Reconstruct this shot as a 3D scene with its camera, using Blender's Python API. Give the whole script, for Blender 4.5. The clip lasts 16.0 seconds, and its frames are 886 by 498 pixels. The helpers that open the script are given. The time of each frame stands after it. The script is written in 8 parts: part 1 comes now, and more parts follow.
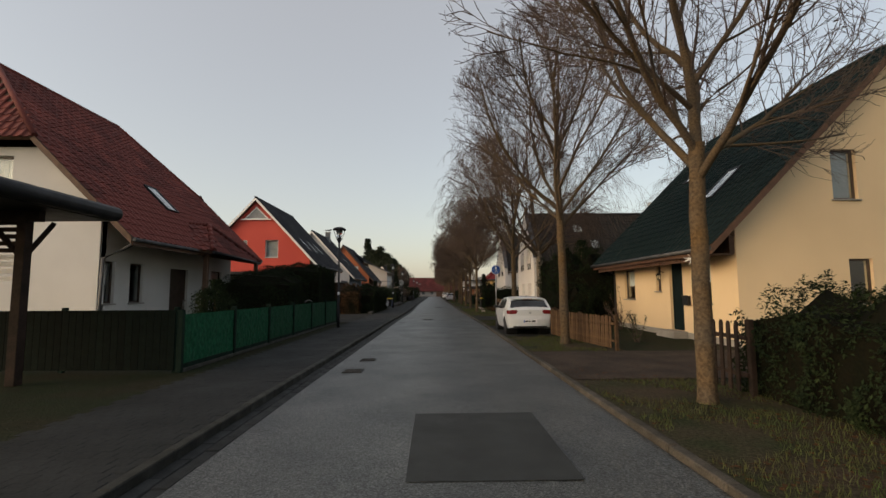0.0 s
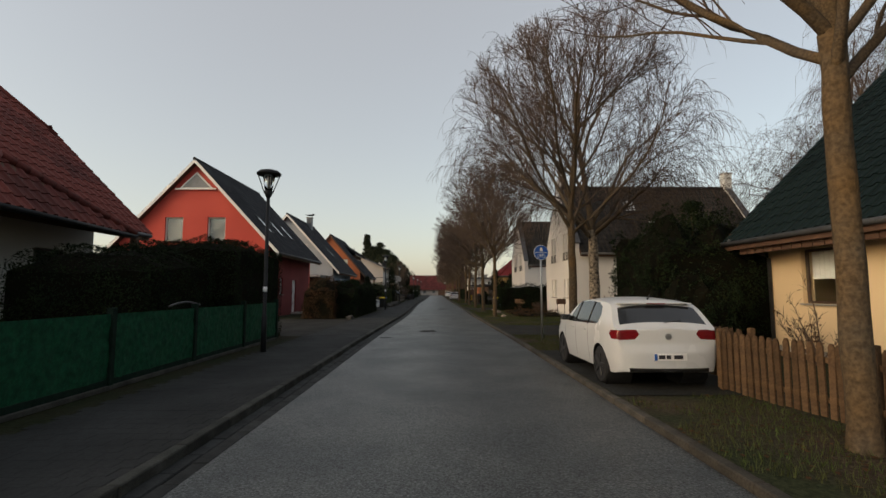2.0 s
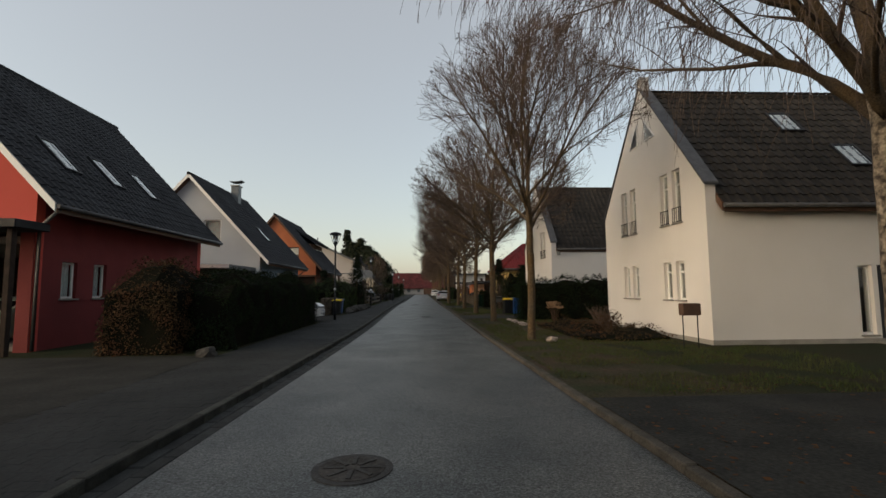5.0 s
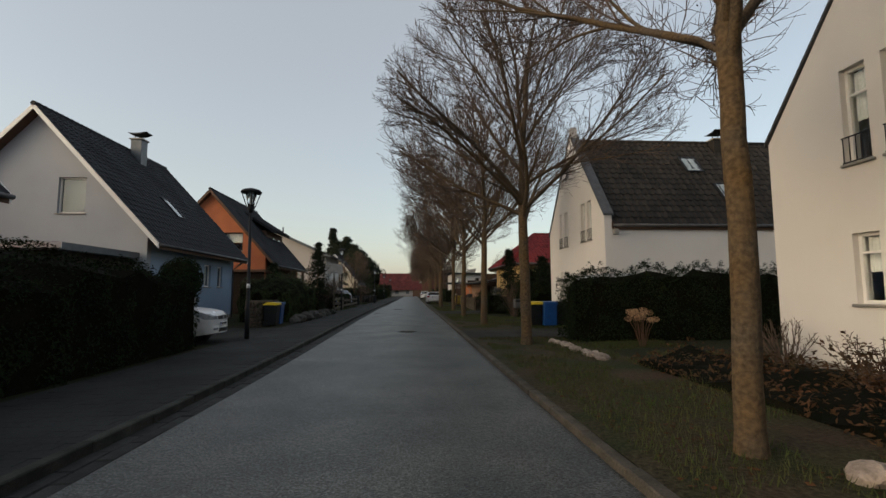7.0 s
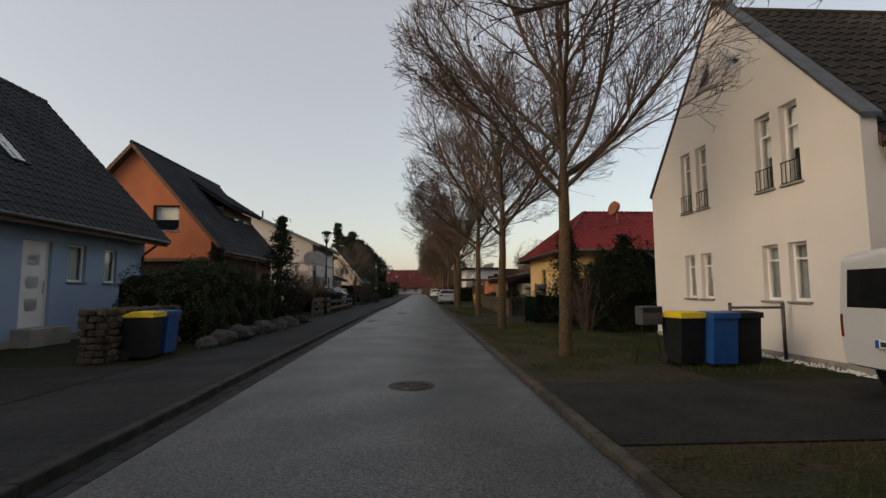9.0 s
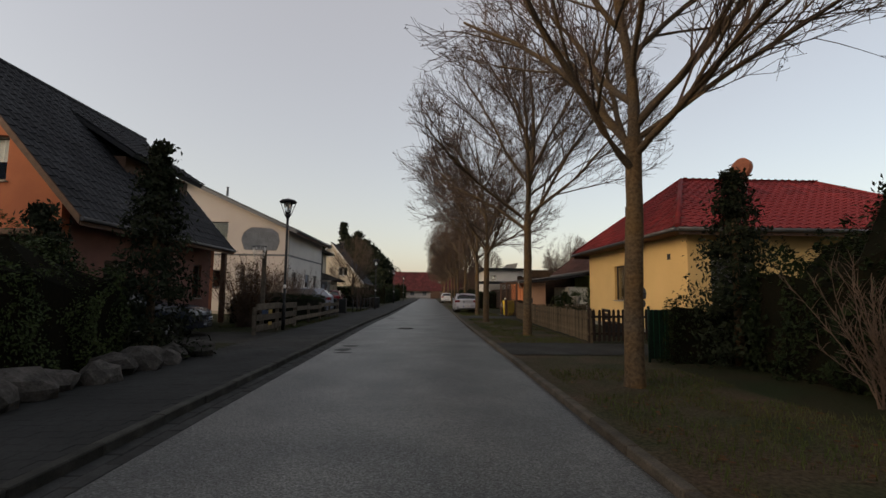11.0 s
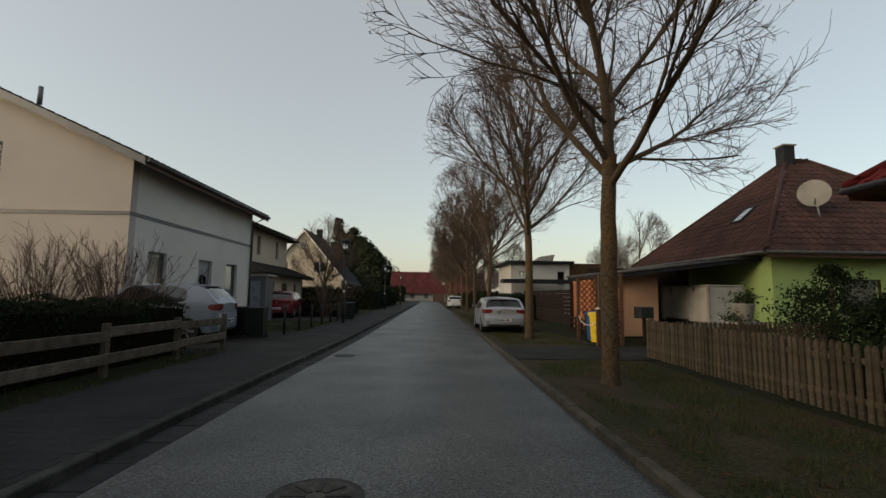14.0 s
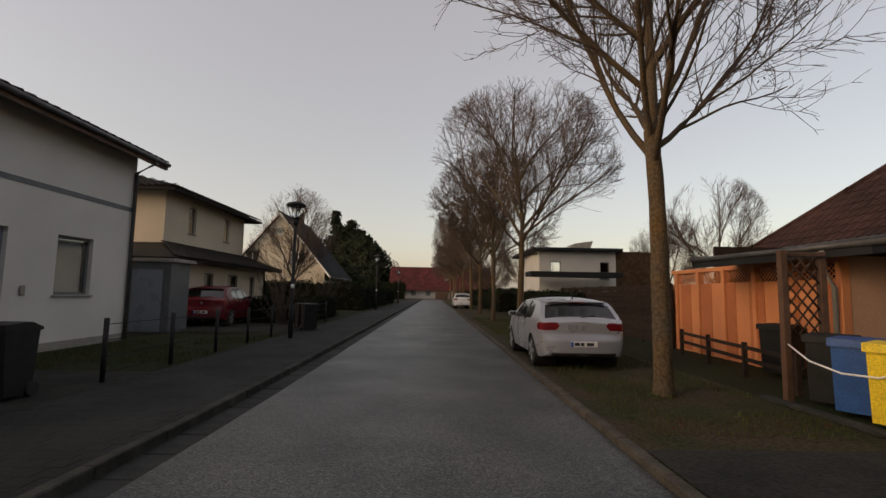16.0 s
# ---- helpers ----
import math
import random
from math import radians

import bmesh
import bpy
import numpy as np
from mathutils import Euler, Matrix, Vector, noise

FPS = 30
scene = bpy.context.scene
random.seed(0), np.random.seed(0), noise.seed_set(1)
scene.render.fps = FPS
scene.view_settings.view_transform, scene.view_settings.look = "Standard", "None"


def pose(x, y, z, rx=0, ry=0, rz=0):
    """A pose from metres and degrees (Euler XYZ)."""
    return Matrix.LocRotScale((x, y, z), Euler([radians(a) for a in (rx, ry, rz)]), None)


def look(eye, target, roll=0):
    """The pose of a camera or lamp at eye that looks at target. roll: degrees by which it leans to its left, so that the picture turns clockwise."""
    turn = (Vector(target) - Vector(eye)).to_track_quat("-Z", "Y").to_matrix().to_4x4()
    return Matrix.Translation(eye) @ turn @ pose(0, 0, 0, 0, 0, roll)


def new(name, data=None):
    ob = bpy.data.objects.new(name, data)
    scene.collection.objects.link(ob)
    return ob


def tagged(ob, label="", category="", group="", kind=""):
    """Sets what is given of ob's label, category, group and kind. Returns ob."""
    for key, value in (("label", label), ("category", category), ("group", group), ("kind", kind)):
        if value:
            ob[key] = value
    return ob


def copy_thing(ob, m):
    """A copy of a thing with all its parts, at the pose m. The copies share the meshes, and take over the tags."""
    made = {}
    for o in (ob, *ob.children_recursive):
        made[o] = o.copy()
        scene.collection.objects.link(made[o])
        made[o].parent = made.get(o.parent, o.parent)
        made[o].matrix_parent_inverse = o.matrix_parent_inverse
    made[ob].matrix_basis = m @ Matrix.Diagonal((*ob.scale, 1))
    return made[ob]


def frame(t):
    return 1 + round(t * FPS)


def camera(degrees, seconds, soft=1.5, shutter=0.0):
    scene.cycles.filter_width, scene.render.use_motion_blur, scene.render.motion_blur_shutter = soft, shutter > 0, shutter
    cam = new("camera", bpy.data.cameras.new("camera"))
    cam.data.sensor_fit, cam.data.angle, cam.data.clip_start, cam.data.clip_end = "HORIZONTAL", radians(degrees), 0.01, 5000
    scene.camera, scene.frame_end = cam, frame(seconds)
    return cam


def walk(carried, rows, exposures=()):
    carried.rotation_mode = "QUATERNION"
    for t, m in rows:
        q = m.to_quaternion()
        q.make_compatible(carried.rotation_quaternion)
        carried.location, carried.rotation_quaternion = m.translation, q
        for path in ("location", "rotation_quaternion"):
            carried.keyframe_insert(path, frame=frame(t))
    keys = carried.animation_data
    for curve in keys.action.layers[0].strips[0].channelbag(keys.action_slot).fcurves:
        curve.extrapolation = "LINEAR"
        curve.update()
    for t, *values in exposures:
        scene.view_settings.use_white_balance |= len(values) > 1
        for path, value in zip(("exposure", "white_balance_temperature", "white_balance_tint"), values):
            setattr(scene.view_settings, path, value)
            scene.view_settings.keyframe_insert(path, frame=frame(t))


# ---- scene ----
import collections
cam = camera(87.0, 16.0)
PATH = [
    (0, (-0.077, 1.92, 1.709), (-0.038, 3.911, 1.894), -0.4),
    (0.5, (-0.093, 4.462, 1.658), (-0.057, 6.453, 1.843), -0.2),
    (1, (-0.156, 6.982, 1.646), (-0.119, 8.973, 1.833), -0.2),
    (1.5, (-0.19, 9.444, 1.664), (-0.151, 11.435, 1.843), -0.1),
    (2, (-0.18, 12.069, 1.646), (-0.149, 14.061, 1.826), -0.0),
    (2.5, (-0.195, 14.6, 1.618), (-0.166, 16.591, 1.8), -0.0),
    (3, (-0.214, 17.057, 1.629), (-0.179, 19.049, 1.807), -0.1),
    (3.5, (-0.174, 19.517, 1.667), (-0.133, 21.509, 1.84), -0.3),
    (4, (-0.108, 21.964, 1.639), (-0.054, 23.956, 1.813), -0.4),
    (6.5, (0.534, 34.616, 1.557), (0.666, 36.604, 1.734), -0.4),
    (7, (0.573, 37.261, 1.482), (0.705, 39.248, 1.665), -0.3),
    (7.5, (0.57, 39.872, 1.507), (0.701, 41.859, 1.685), -0.3),
    (8, (0.576, 42.426, 1.486), (0.697, 44.414, 1.664), -0.2),
    (8.5, (0.544, 44.898, 1.484), (0.652, 46.887, 1.663), -0.1),
    (9, (0.534, 47.277, 1.513), (0.63, 49.267, 1.686), -0.3),
    (11.5, (0.326, 60.27, 1.491), (0.379, 62.26, 1.683), 0.7),
    (12, (0.363, 63.053, 1.576), (0.417, 65.044, 1.76), 0.6),
    (12.5, (0.369, 65.65, 1.56), (0.424, 67.641, 1.748), 0.7),
    (13, (0.399, 68.306, 1.489), (0.449, 70.295, 1.688), 0.7),
    (13.5, (0.399, 71.06, 1.462), (0.439, 73.049, 1.668), 0.8),
    (14, (0.222, 73.635, 1.513), (0.271, 75.624, 1.714), 0.8),
    (14.5, (0.182, 76.064, 1.514), (0.231, 78.053, 1.716), 0.8),
    (15, (0.267, 78.232, 1.559), (0.313, 80.221, 1.756), 0.8),
    (15.5, (0.295, 80.633, 1.595), (0.331, 82.624, 1.783), 0.9),
    (16, (0.164, 82.972, 1.561), (0.204, 84.963, 1.749), 1.0),
]
walk(cam, [(t, look(e, g, r)) for t, e, g, r in PATH],
     exposures=((0.0, 0.02, 6500, 11), (4.2, 0.04, 6400, 8), (6.5, 0.0, 6200, 8), (8.0, 0.05, 6300, 8), (9.0, 0.04, 6500, 12), (11.5, 0.04, 6600, 14),
                (13.0, 0.0, 6500, 10), (14.0, -0.04, 6450, 6), (14.6, 0.0, 6500, 10), (16.0, -0.08, 6950, 17)))

# ---- sky and sun ----
SUN_ELEV, SUN_AZ = 17.0, 246.0      # degrees; azimuth clockwise from +y
world = bpy.data.worlds.new("evening_sky")
world.use_nodes = True
scene.world = world
wn = world.node_tree.nodes
sky = wn.new("ShaderNodeTexSky")
sky.sky_type = "NISHITA"
sky.sun_disc = False
sky.sun_elevation, sky.sun_rotation = radians(SUN_ELEV), radians(SUN_AZ)
sky.altitude, sky.air_density, sky.dust_density, sky.ozone_density = 20, 1.0, 2.5, 1.5
# clear sky seen through a thin, even veil of high cloud
dim = wn.new("ShaderNodeMix"); dim.data_type, dim.blend_type = "RGBA", "MULTIPLY"
dim.inputs[0].default_value = 1.0
dim.inputs[7].default_value = (0.150, 0.137, 0.114, 1)
veil = wn.new("ShaderNodeMix"); veil.data_type, veil.blend_type = "RGBA", "ADD"
veil.inputs[0].default_value = 1.0
veil.inputs[7].default_value = (0.325, 0.293, 0.268, 1)
world.node_tree.links.new(sky.outputs[0], dim.inputs[6])
world.node_tree.links.new(dim.outputs[2], veil.inputs[6])
world.node_tree.links.new(veil.outputs[2], wn["Background"].inputs[0])
wn["Background"].inputs[1].default_value = 1.0
sl = bpy.data.lights.new("sun", "SUN")
sl.energy, sl.angle, sl.color = 1.25, radians(40), (1.0, 0.80, 0.60)
sun = new("sun", sl)
az, el = radians(SUN_AZ), radians(SUN_ELEV)
sun_dir = Vector((math.sin(az) * math.cos(el), math.cos(az) * math.cos(el), math.sin(el)))
sun.matrix_world = look((sun_dir * 60)[:], (0, 0, 0))

# ---- materials ----
def material(name, c1, c2=None, rough=0.8, scale=6.0, fine=60.0, bump=0.15, metal=0.0, rand=None, spec=0.5, dist=0.01, fmix=0.25, speck=0.0):
    """Two scales of colour variation, fine relief; rand 'island' or 'object' varies piece by piece."""
    m = bpy.data.materials.new(name)
    m.use_nodes = True
    nt = m.node_tree
    n, l = nt.nodes, nt.links
    b = n["Principled BSDF"]
    c2 = c2 or tuple(c * 0.7 for c in c1)
    tc = n.new("ShaderNodeTexCoord")
    a = n.new("ShaderNodeTexNoise"); a.inputs["Scale"].default_value = scale; a.inputs["Detail"].default_value = 5
    f = n.new("ShaderNodeTexNoise"); f.inputs["Scale"].default_value = fine; f.inputs["Detail"].default_value = 3
    l.new(tc.outputs["Object"], a.inputs["Vector"]); l.new(tc.outputs["Object"], f.inputs["Vector"])
    ramp = n.new("ShaderNodeMapRange"); ramp.inputs[1].default_value, ramp.inputs[2].default_value = 0.35, 0.65
    l.new(a.outputs["Fac"], ramp.inputs[0])
    mix = n.new("ShaderNodeMix"); mix.data_type = "RGBA"
    mix.inputs[6].default_value, mix.inputs[7].default_value = (*c1, 1), (*c2, 1)
    l.new(ramp.outputs[0], mix.inputs[0])
    hsv = n.new("ShaderNodeHueSaturation")
    l.new(mix.outputs[2], hsv.inputs["Color"])
    val = n.new("ShaderNodeMapRange")
    val.inputs[1].default_value, val.inputs[2].default_value, val.inputs[3].default_value, val.inputs[4].default_value = 0.3, 0.7, 1 - fmix, 1 + fmix
    l.new(f.outputs["Fac"], val.inputs[0])
    if speck:
        vo = n.new("ShaderNodeTexVoronoi"); vo.inputs["Scale"].default_value = fine * 1.3
        l.new(tc.outputs["Object"], vo.inputs["Vector"])
        sp = n.new("ShaderNodeSeparateColor"); l.new(vo.outputs["Color"], sp.inputs[0])
        sm = n.new("ShaderNodeMapRange"); sm.inputs[3].default_value, sm.inputs[4].default_value = 1 - speck, 1 + speck
        l.new(sp.outputs[0], sm.inputs[0])
        both = n.new("ShaderNodeMath"); both.operation = "MULTIPLY"
        l.new(val.outputs[0], both.inputs[0]); l.new(sm.outputs[0], both.inputs[1])
        val = both
    if rand:
        r = n.new("ShaderNodeNewGeometry") if rand == "island" else n.new("ShaderNodeObjectInfo")
        mr = n.new("ShaderNodeMapRange"); mr.inputs[3].default_value, mr.inputs[4].default_value = 0.72, 1.25
        l.new(r.outputs["Random Per Island" if rand == "island" else "Random"], mr.inputs[0])
        mul = n.new("ShaderNodeMath"); mul.operation = "MULTIPLY"
        l.new(mr.outputs[0], mul.inputs[0]); l.new(val.outputs[0], mul.inputs[1])
        l.new(mul.outputs[0], hsv.inputs["Value"])
    else:
        l.new(val.outputs[0], hsv.inputs["Value"])
    l.new(hsv.outputs[0], b.inputs["Base Color"])
    rr = n.new("ShaderNodeMapRange"); rr.inputs[3].default_value, rr.inputs[4].default_value = max(rough - 0.12, 0.02), min(rough + 0.1, 1)
    l.new(a.outputs["Fac"], rr.inputs[0]); l.new(rr.outputs[0], b.inputs["Roughness"])
    b.inputs["Metallic"].default_value = metal
    b.inputs["Specular IOR Level"].default_value = spec
    if bump:
        bp = n.new("ShaderNodeBump"); bp.inputs["Strength"].default_value = bump; bp.inputs["Distance"].default_value = dist
        l.new(f.outputs["Fac"], bp.inputs["Height"]); l.new(bp.outputs[0], b.inputs["Normal"])
    return m

def glass_material(name, tint=(0.9, 0.95, 0.95)):
    m = bpy.data.materials.new(name)
    m.use_nodes = True
    b = m.node_tree.nodes["Principled BSDF"]
    b.inputs["Base Color"].default_value = (*tint, 1)
    b.inputs["Roughness"].default_value = 0.02
    b.inputs["Transmission Weight"].default_value = 1.0
    b.inputs["IOR"].default_value = 1.45
    return m

M = dict(
    petal=material("dry_tan_petal", (0.42, 0.27, 0.16), (0.30, 0.18, 0.10), 0.95, 3, 12, 0, rand="island", spec=0.1),
    granite=material("dark_granite", (0.085, 0.08, 0.074), (0.04, 0.039, 0.036), 0.92, 6, 30, 0.8, rand="object", dist=0.02, spec=0.2),
    blackboard=material("black_green_board", (0.004, 0.008, 0.006), (0.003, 0.006, 0.0045), 0.85, 6, 40, 0.2, rand="object", spec=0.1),
    paintpale=material("pale_green_car_paint", (0.30, 0.36, 0.32), (0.27, 0.32, 0.29), 0.3, 1.5, 60, 0.01, fmix=0.02),
    boardblue=material("worn_blue_board", (0.015, 0.04, 0.10), (0.02, 0.03, 0.05), 0.9, 6, 40, 0.3),
    boardyellow=material("worn_yellow_board", (0.30, 0.21, 0.04), (0.16, 0.11, 0.04), 0.9, 6, 40, 0.3),
    limb=material("dark_limb_bark", (0.075, 0.06, 0.046), (0.095, 0.066, 0.036), 0.95, 2.5, 40, 0.6, dist=0.012, fmix=0.35, spec=0.1),
    # lighter copy of the white render, with the low sun's brightening in its colour
    litwhite=material("lit_white_render", (0.71, 0.68, 0.645), (0.66, 0.63, 0.595), 0.9, 0.5, 70, 0.25, fmix=0.05),
    # brown brick darkened by the shade of the road-facing wall
    brickshaded=material("shaded_brown_brick", (0.17, 0.075, 0.055), (0.12, 0.055, 0.042), 0.9, 1.2, 50, 0.3, fmix=0.16),
    weatherwhite=material("weathered_white_board", (0.33, 0.32, 0.31), (0.24, 0.235, 0.225), 0.85, 4, 40, 0.1),
    tile_wine=material("wine_red_tile", (0.085, 0.02, 0.021), (0.055, 0.015, 0.016), 0.8, 0.7, 40, 0.2, rand="island", spec=0.2),
    seed=material("dry_seed_cluster", (0.05, 0.032, 0.022), (0.032, 0.022, 0.017), 0.95, 3, 12, 0, rand="island", spec=0.1),
    lichen=material("dry_stone", (0.10, 0.08, 0.062), (0.05, 0.042, 0.034), 0.95, 4, 30, 0.6, rand="object", dist=0.02, spec=0.15),
    asphalt=material("asphalt", (0.066, 0.070, 0.066), (0.041, 0.046, 0.046), 0.5, 0.8, 50, 1.0, dist=0.010, fmix=0.8, speck=0.85, spec=0.5),
    patch=material("asphalt_patch", (0.034, 0.038, 0.037), (0.026, 0.029, 0.029), 0.75, 2, 120, 0.4, fmix=0.3, spec=0.25),
    gutter=material("gutter_stone", (0.026, 0.028, 0.028), (0.017, 0.019, 0.019), 0.88, 5, 40, 0.4, rand="object", spec=0.25),
    kerb=material("kerb_stone", (0.05, 0.05, 0.046), (0.026, 0.028, 0.025), 0.92, 3, 50, 0.4, rand="object", spec=0.2),
    paver_rest=material("paving_bed", (0.024, 0.026, 0.026), (0.016, 0.018, 0.018), 0.9, 0.9, 30, 0.4, spec=0.2),
    drive=material("driveway_paving", (0.03, 0.03, 0.027), (0.019, 0.0195, 0.018), 0.94, 1.1, 25, 0.5, spec=0.12, fmix=0.35),
    drivebrown=material("brown_driveway_paving", (0.055, 0.04, 0.03), (0.034, 0.027, 0.021), 0.94, 1.1, 25, 0.5, spec=0.12, fmix=0.4),
    soil=material("verge_soil", (0.055, 0.039, 0.026), (0.028, 0.033, 0.015), 0.97, 0.9, 24, 0.8, dist=0.03, fmix=0.5, spec=0.1),
    lawn=material("lawn_soil", (0.017, 0.024, 0.010), (0.026, 0.024, 0.013), 0.97, 0.8, 30, 0.8, dist=0.03, fmix=0.5, spec=0.1),
    grass=material("grass_blade", (0.045, 0.066, 0.02), (0.068, 0.068, 0.027), 0.95, 1.2, 10, 0, rand="island", spec=0.1),
    deadleaf=material("fallen_leaf", (0.085, 0.04, 0.018), (0.055, 0.03, 0.014), 0.95, 4, 10, 0, rand="island", spec=0.1),
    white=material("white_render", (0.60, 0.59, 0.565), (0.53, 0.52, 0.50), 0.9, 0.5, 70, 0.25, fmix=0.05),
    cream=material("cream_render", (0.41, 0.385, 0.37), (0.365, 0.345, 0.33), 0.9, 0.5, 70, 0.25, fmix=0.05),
    vanilla=material("vanilla_render", (0.52, 0.455, 0.355), (0.47, 0.41, 0.32), 0.9, 0.5, 70, 0.25, fmix=0.05),
    yellow=material("yellow_render", (0.72, 0.55, 0.335), (0.67, 0.51, 0.31), 0.9, 0.5, 70, 0.25, fmix=0.05),
    ochre=material("ochre_render", (0.70, 0.49, 0.21), (0.64, 0.44, 0.185), 0.9, 0.5, 70, 0.25, fmix=0.05),
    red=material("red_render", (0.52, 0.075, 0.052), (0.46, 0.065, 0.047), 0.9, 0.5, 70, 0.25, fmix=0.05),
    # darker copy of the red render, for wall faces in shade
    shadedred=material("shaded_red_render", (0.17, 0.02, 0.02), (0.13, 0.017, 0.017), 0.9, 0.7, 70, 0.25, fmix=0.08),
    bluewhite=material("pale_blue_render", (0.27, 0.36, 0.48), (0.235, 0.32, 0.435), 0.9, 0.5, 70, 0.25, fmix=0.05),
    palegrey=material("pale_grey_render", (0.36, 0.385, 0.42), (0.32, 0.345, 0.38), 0.9, 0.5, 70, 0.25, fmix=0.05),
    green=material("lime_render", (0.36, 0.50, 0.19), (0.32, 0.45, 0.17), 0.9, 0.5, 70, 0.25, fmix=0.05),
    orange=material("orange_panel", (0.55, 0.215, 0.085), (0.45, 0.17, 0.07), 0.85, 0.9, 40, 0.2, fmix=0.1),
    orangedark=material("darker_orange_panel", (0.40, 0.13, 0.045), (0.33, 0.105, 0.038), 0.85, 0.9, 40, 0.2, fmix=0.1),
    peach=material("peach_board", (0.42, 0.25, 0.16), (0.36, 0.21, 0.135), 0.85, 0.9, 40, 0.2, fmix=0.1),
    brick=material("brick", (0.38, 0.13, 0.06), (0.28, 0.09, 0.045), 0.9, 3, 60, 0.4, rand="object"),
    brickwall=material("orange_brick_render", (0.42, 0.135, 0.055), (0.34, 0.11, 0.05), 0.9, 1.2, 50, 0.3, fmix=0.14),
    mortar=material("mortar", (0.3, 0.22, 0.17), (0.24, 0.18, 0.14), 0.95, 3, 60, 0.3),
    plinth=material("plinth_render", (0.30, 0.28, 0.25), (0.22, 0.21, 0.19), 0.9, 2, 50, 0.3),
    tile_red=material("red_clay_tile", (0.15, 0.036, 0.027), (0.09, 0.026, 0.022), 0.8, 0.7, 40, 0.2, rand="island", spec=0.25),
    tile_bright=material("bright_red_tile", (0.19, 0.022, 0.022), (0.125, 0.018, 0.019), 0.8, 0.7, 40, 0.2, rand="island", spec=0.2),
    tile_dark=material("anthracite_tile", (0.021, 0.023, 0.027), (0.013, 0.014, 0.017), 0.75, 0.7, 40, 0.2, rand="island", spec=0.25),
    tile_green=material("dark_teal_tile", (0.008, 0.017, 0.018), (0.005, 0.011, 0.012), 0.85, 0.7, 40, 0.2, rand="island", spec=0.12),
    tile_brown=material("brown_tile", (0.06, 0.027, 0.022), (0.038, 0.019, 0.016), 0.8, 0.7, 40, 0.2, rand="island", spec=0.25),
    tile_black=material("black_brown_tile", (0.026, 0.022, 0.018), (0.017, 0.015, 0.013), 0.82, 0.6, 40, 0.2, rand="island", spec=0.22),
    picketwood=material("weathered_picket_timber", (0.125, 0.098, 0.064), (0.07, 0.056, 0.04), 0.9, 5, 40, 0.4, rand="object", spec=0.15),
    kerbpale=material("pale_kerb_stone", (0.085, 0.074, 0.06), (0.045, 0.041, 0.033), 0.92, 3, 50, 0.4, rand="object", spec=0.2),
    wood=material("fence_timber", (0.115, 0.07, 0.037), (0.07, 0.043, 0.025), 0.9, 5, 40, 0.35, rand="object", spec=0.15),
    greywood=material("weathered_timber", (0.13, 0.11, 0.085), (0.075, 0.064, 0.052), 0.9, 5, 40, 0.4, rand="object", spec=0.2),
    darkwood=material("dark_stained_timber", (0.03, 0.019, 0.014), (0.019, 0.013, 0.010), 0.85, 5, 40, 0.3, rand="object", spec=0.2),
    brownwood=material("brown_soffit_timber", (0.10, 0.05, 0.028), (0.07, 0.036, 0.02), 0.75, 5, 40, 0.3),
    greenfence=material("green_fence_slat", (0.006, 0.075, 0.034), (0.003, 0.042, 0.02), 0.8, 9, 30, 0.2, rand="object", spec=0.2),
    greenpost=material("dark_green_post", (0.006, 0.018, 0.012), (0.004, 0.013, 0.009), 0.8, 6, 40, 0.2, spec=0.15),
    bark=material("tree_bark", (0.08, 0.064, 0.046), (0.105, 0.066, 0.03), 0.95, 1.4, 22, 0.9, dist=0.02, fmix=0.35, spec=0.1),
    twig=material("twig_bark", (0.105, 0.076, 0.06), (0.07, 0.054, 0.045), 0.95, 5, 30, 0.2, spec=0.1),
    birch=material("birch_bark", (0.34, 0.28, 0.21), (0.055, 0.045, 0.037), 0.95, 9, 24, 0.6, fmix=0.35, spec=0.15),
    leaf=material("evergreen_leaf", (0.010, 0.017, 0.008), (0.017, 0.025, 0.010), 0.9, 1.5, 12, 0, rand="island", spec=0.08),
    hedge=material("privet_leaf", (0.028, 0.046, 0.012), (0.042, 0.06, 0.016), 0.8, 1.5, 12, 0, rand="island", spec=0.25),
    brownleaf=material("dry_leaf", (0.085, 0.042, 0.022), (0.045, 0.033, 0.017), 0.95, 1.5, 12, 0, rand="island", spec=0.1),
    # near-black filling: the shade between the leaves is put into its colour
    shade_core=material("hedge_inner_shade", (0.006, 0.007, 0.004), (0.009, 0.008, 0.005), 1, 3, 20, 0.3, spec=0.05),
    needle=material("conifer_needle", (0.011, 0.017, 0.009), (0.02, 0.024, 0.012), 0.9, 0.8, 10, 0, rand="island", spec=0.15),
    upvc=material("white_window_frame", (0.75, 0.74, 0.72), (0.7, 0.69, 0.67), 0.4, 3, 50, 0.03, fmix=0.04),
    brownframe=material("dark_brown_frame", (0.055, 0.032, 0.02), (0.04, 0.025, 0.016), 0.45, 4, 50, 0.1),
    greyframe=material("grey_window_frame", (0.10, 0.11, 0.125), (0.08, 0.09, 0.10), 0.45, 4, 50, 0.05),
    curtain=material("net_curtain", (0.70, 0.70, 0.68), (0.6, 0.6, 0.58), 0.9, 9, 60, 0.2),
    blind=material("roller_blind", (0.25, 0.26, 0.27), (0.21, 0.22, 0.23), 0.8, 5, 60, 0.2),
    room=material("room_lining", (0.16, 0.15, 0.14), (0.12, 0.11, 0.10), 0.9, 1, 20, 0.1),
    zinc=material("zinc_gutter", (0.10, 0.10, 0.104), (0.07, 0.07, 0.073), 0.55, 3, 40, 0.1, metal=0.4, spec=0.3),
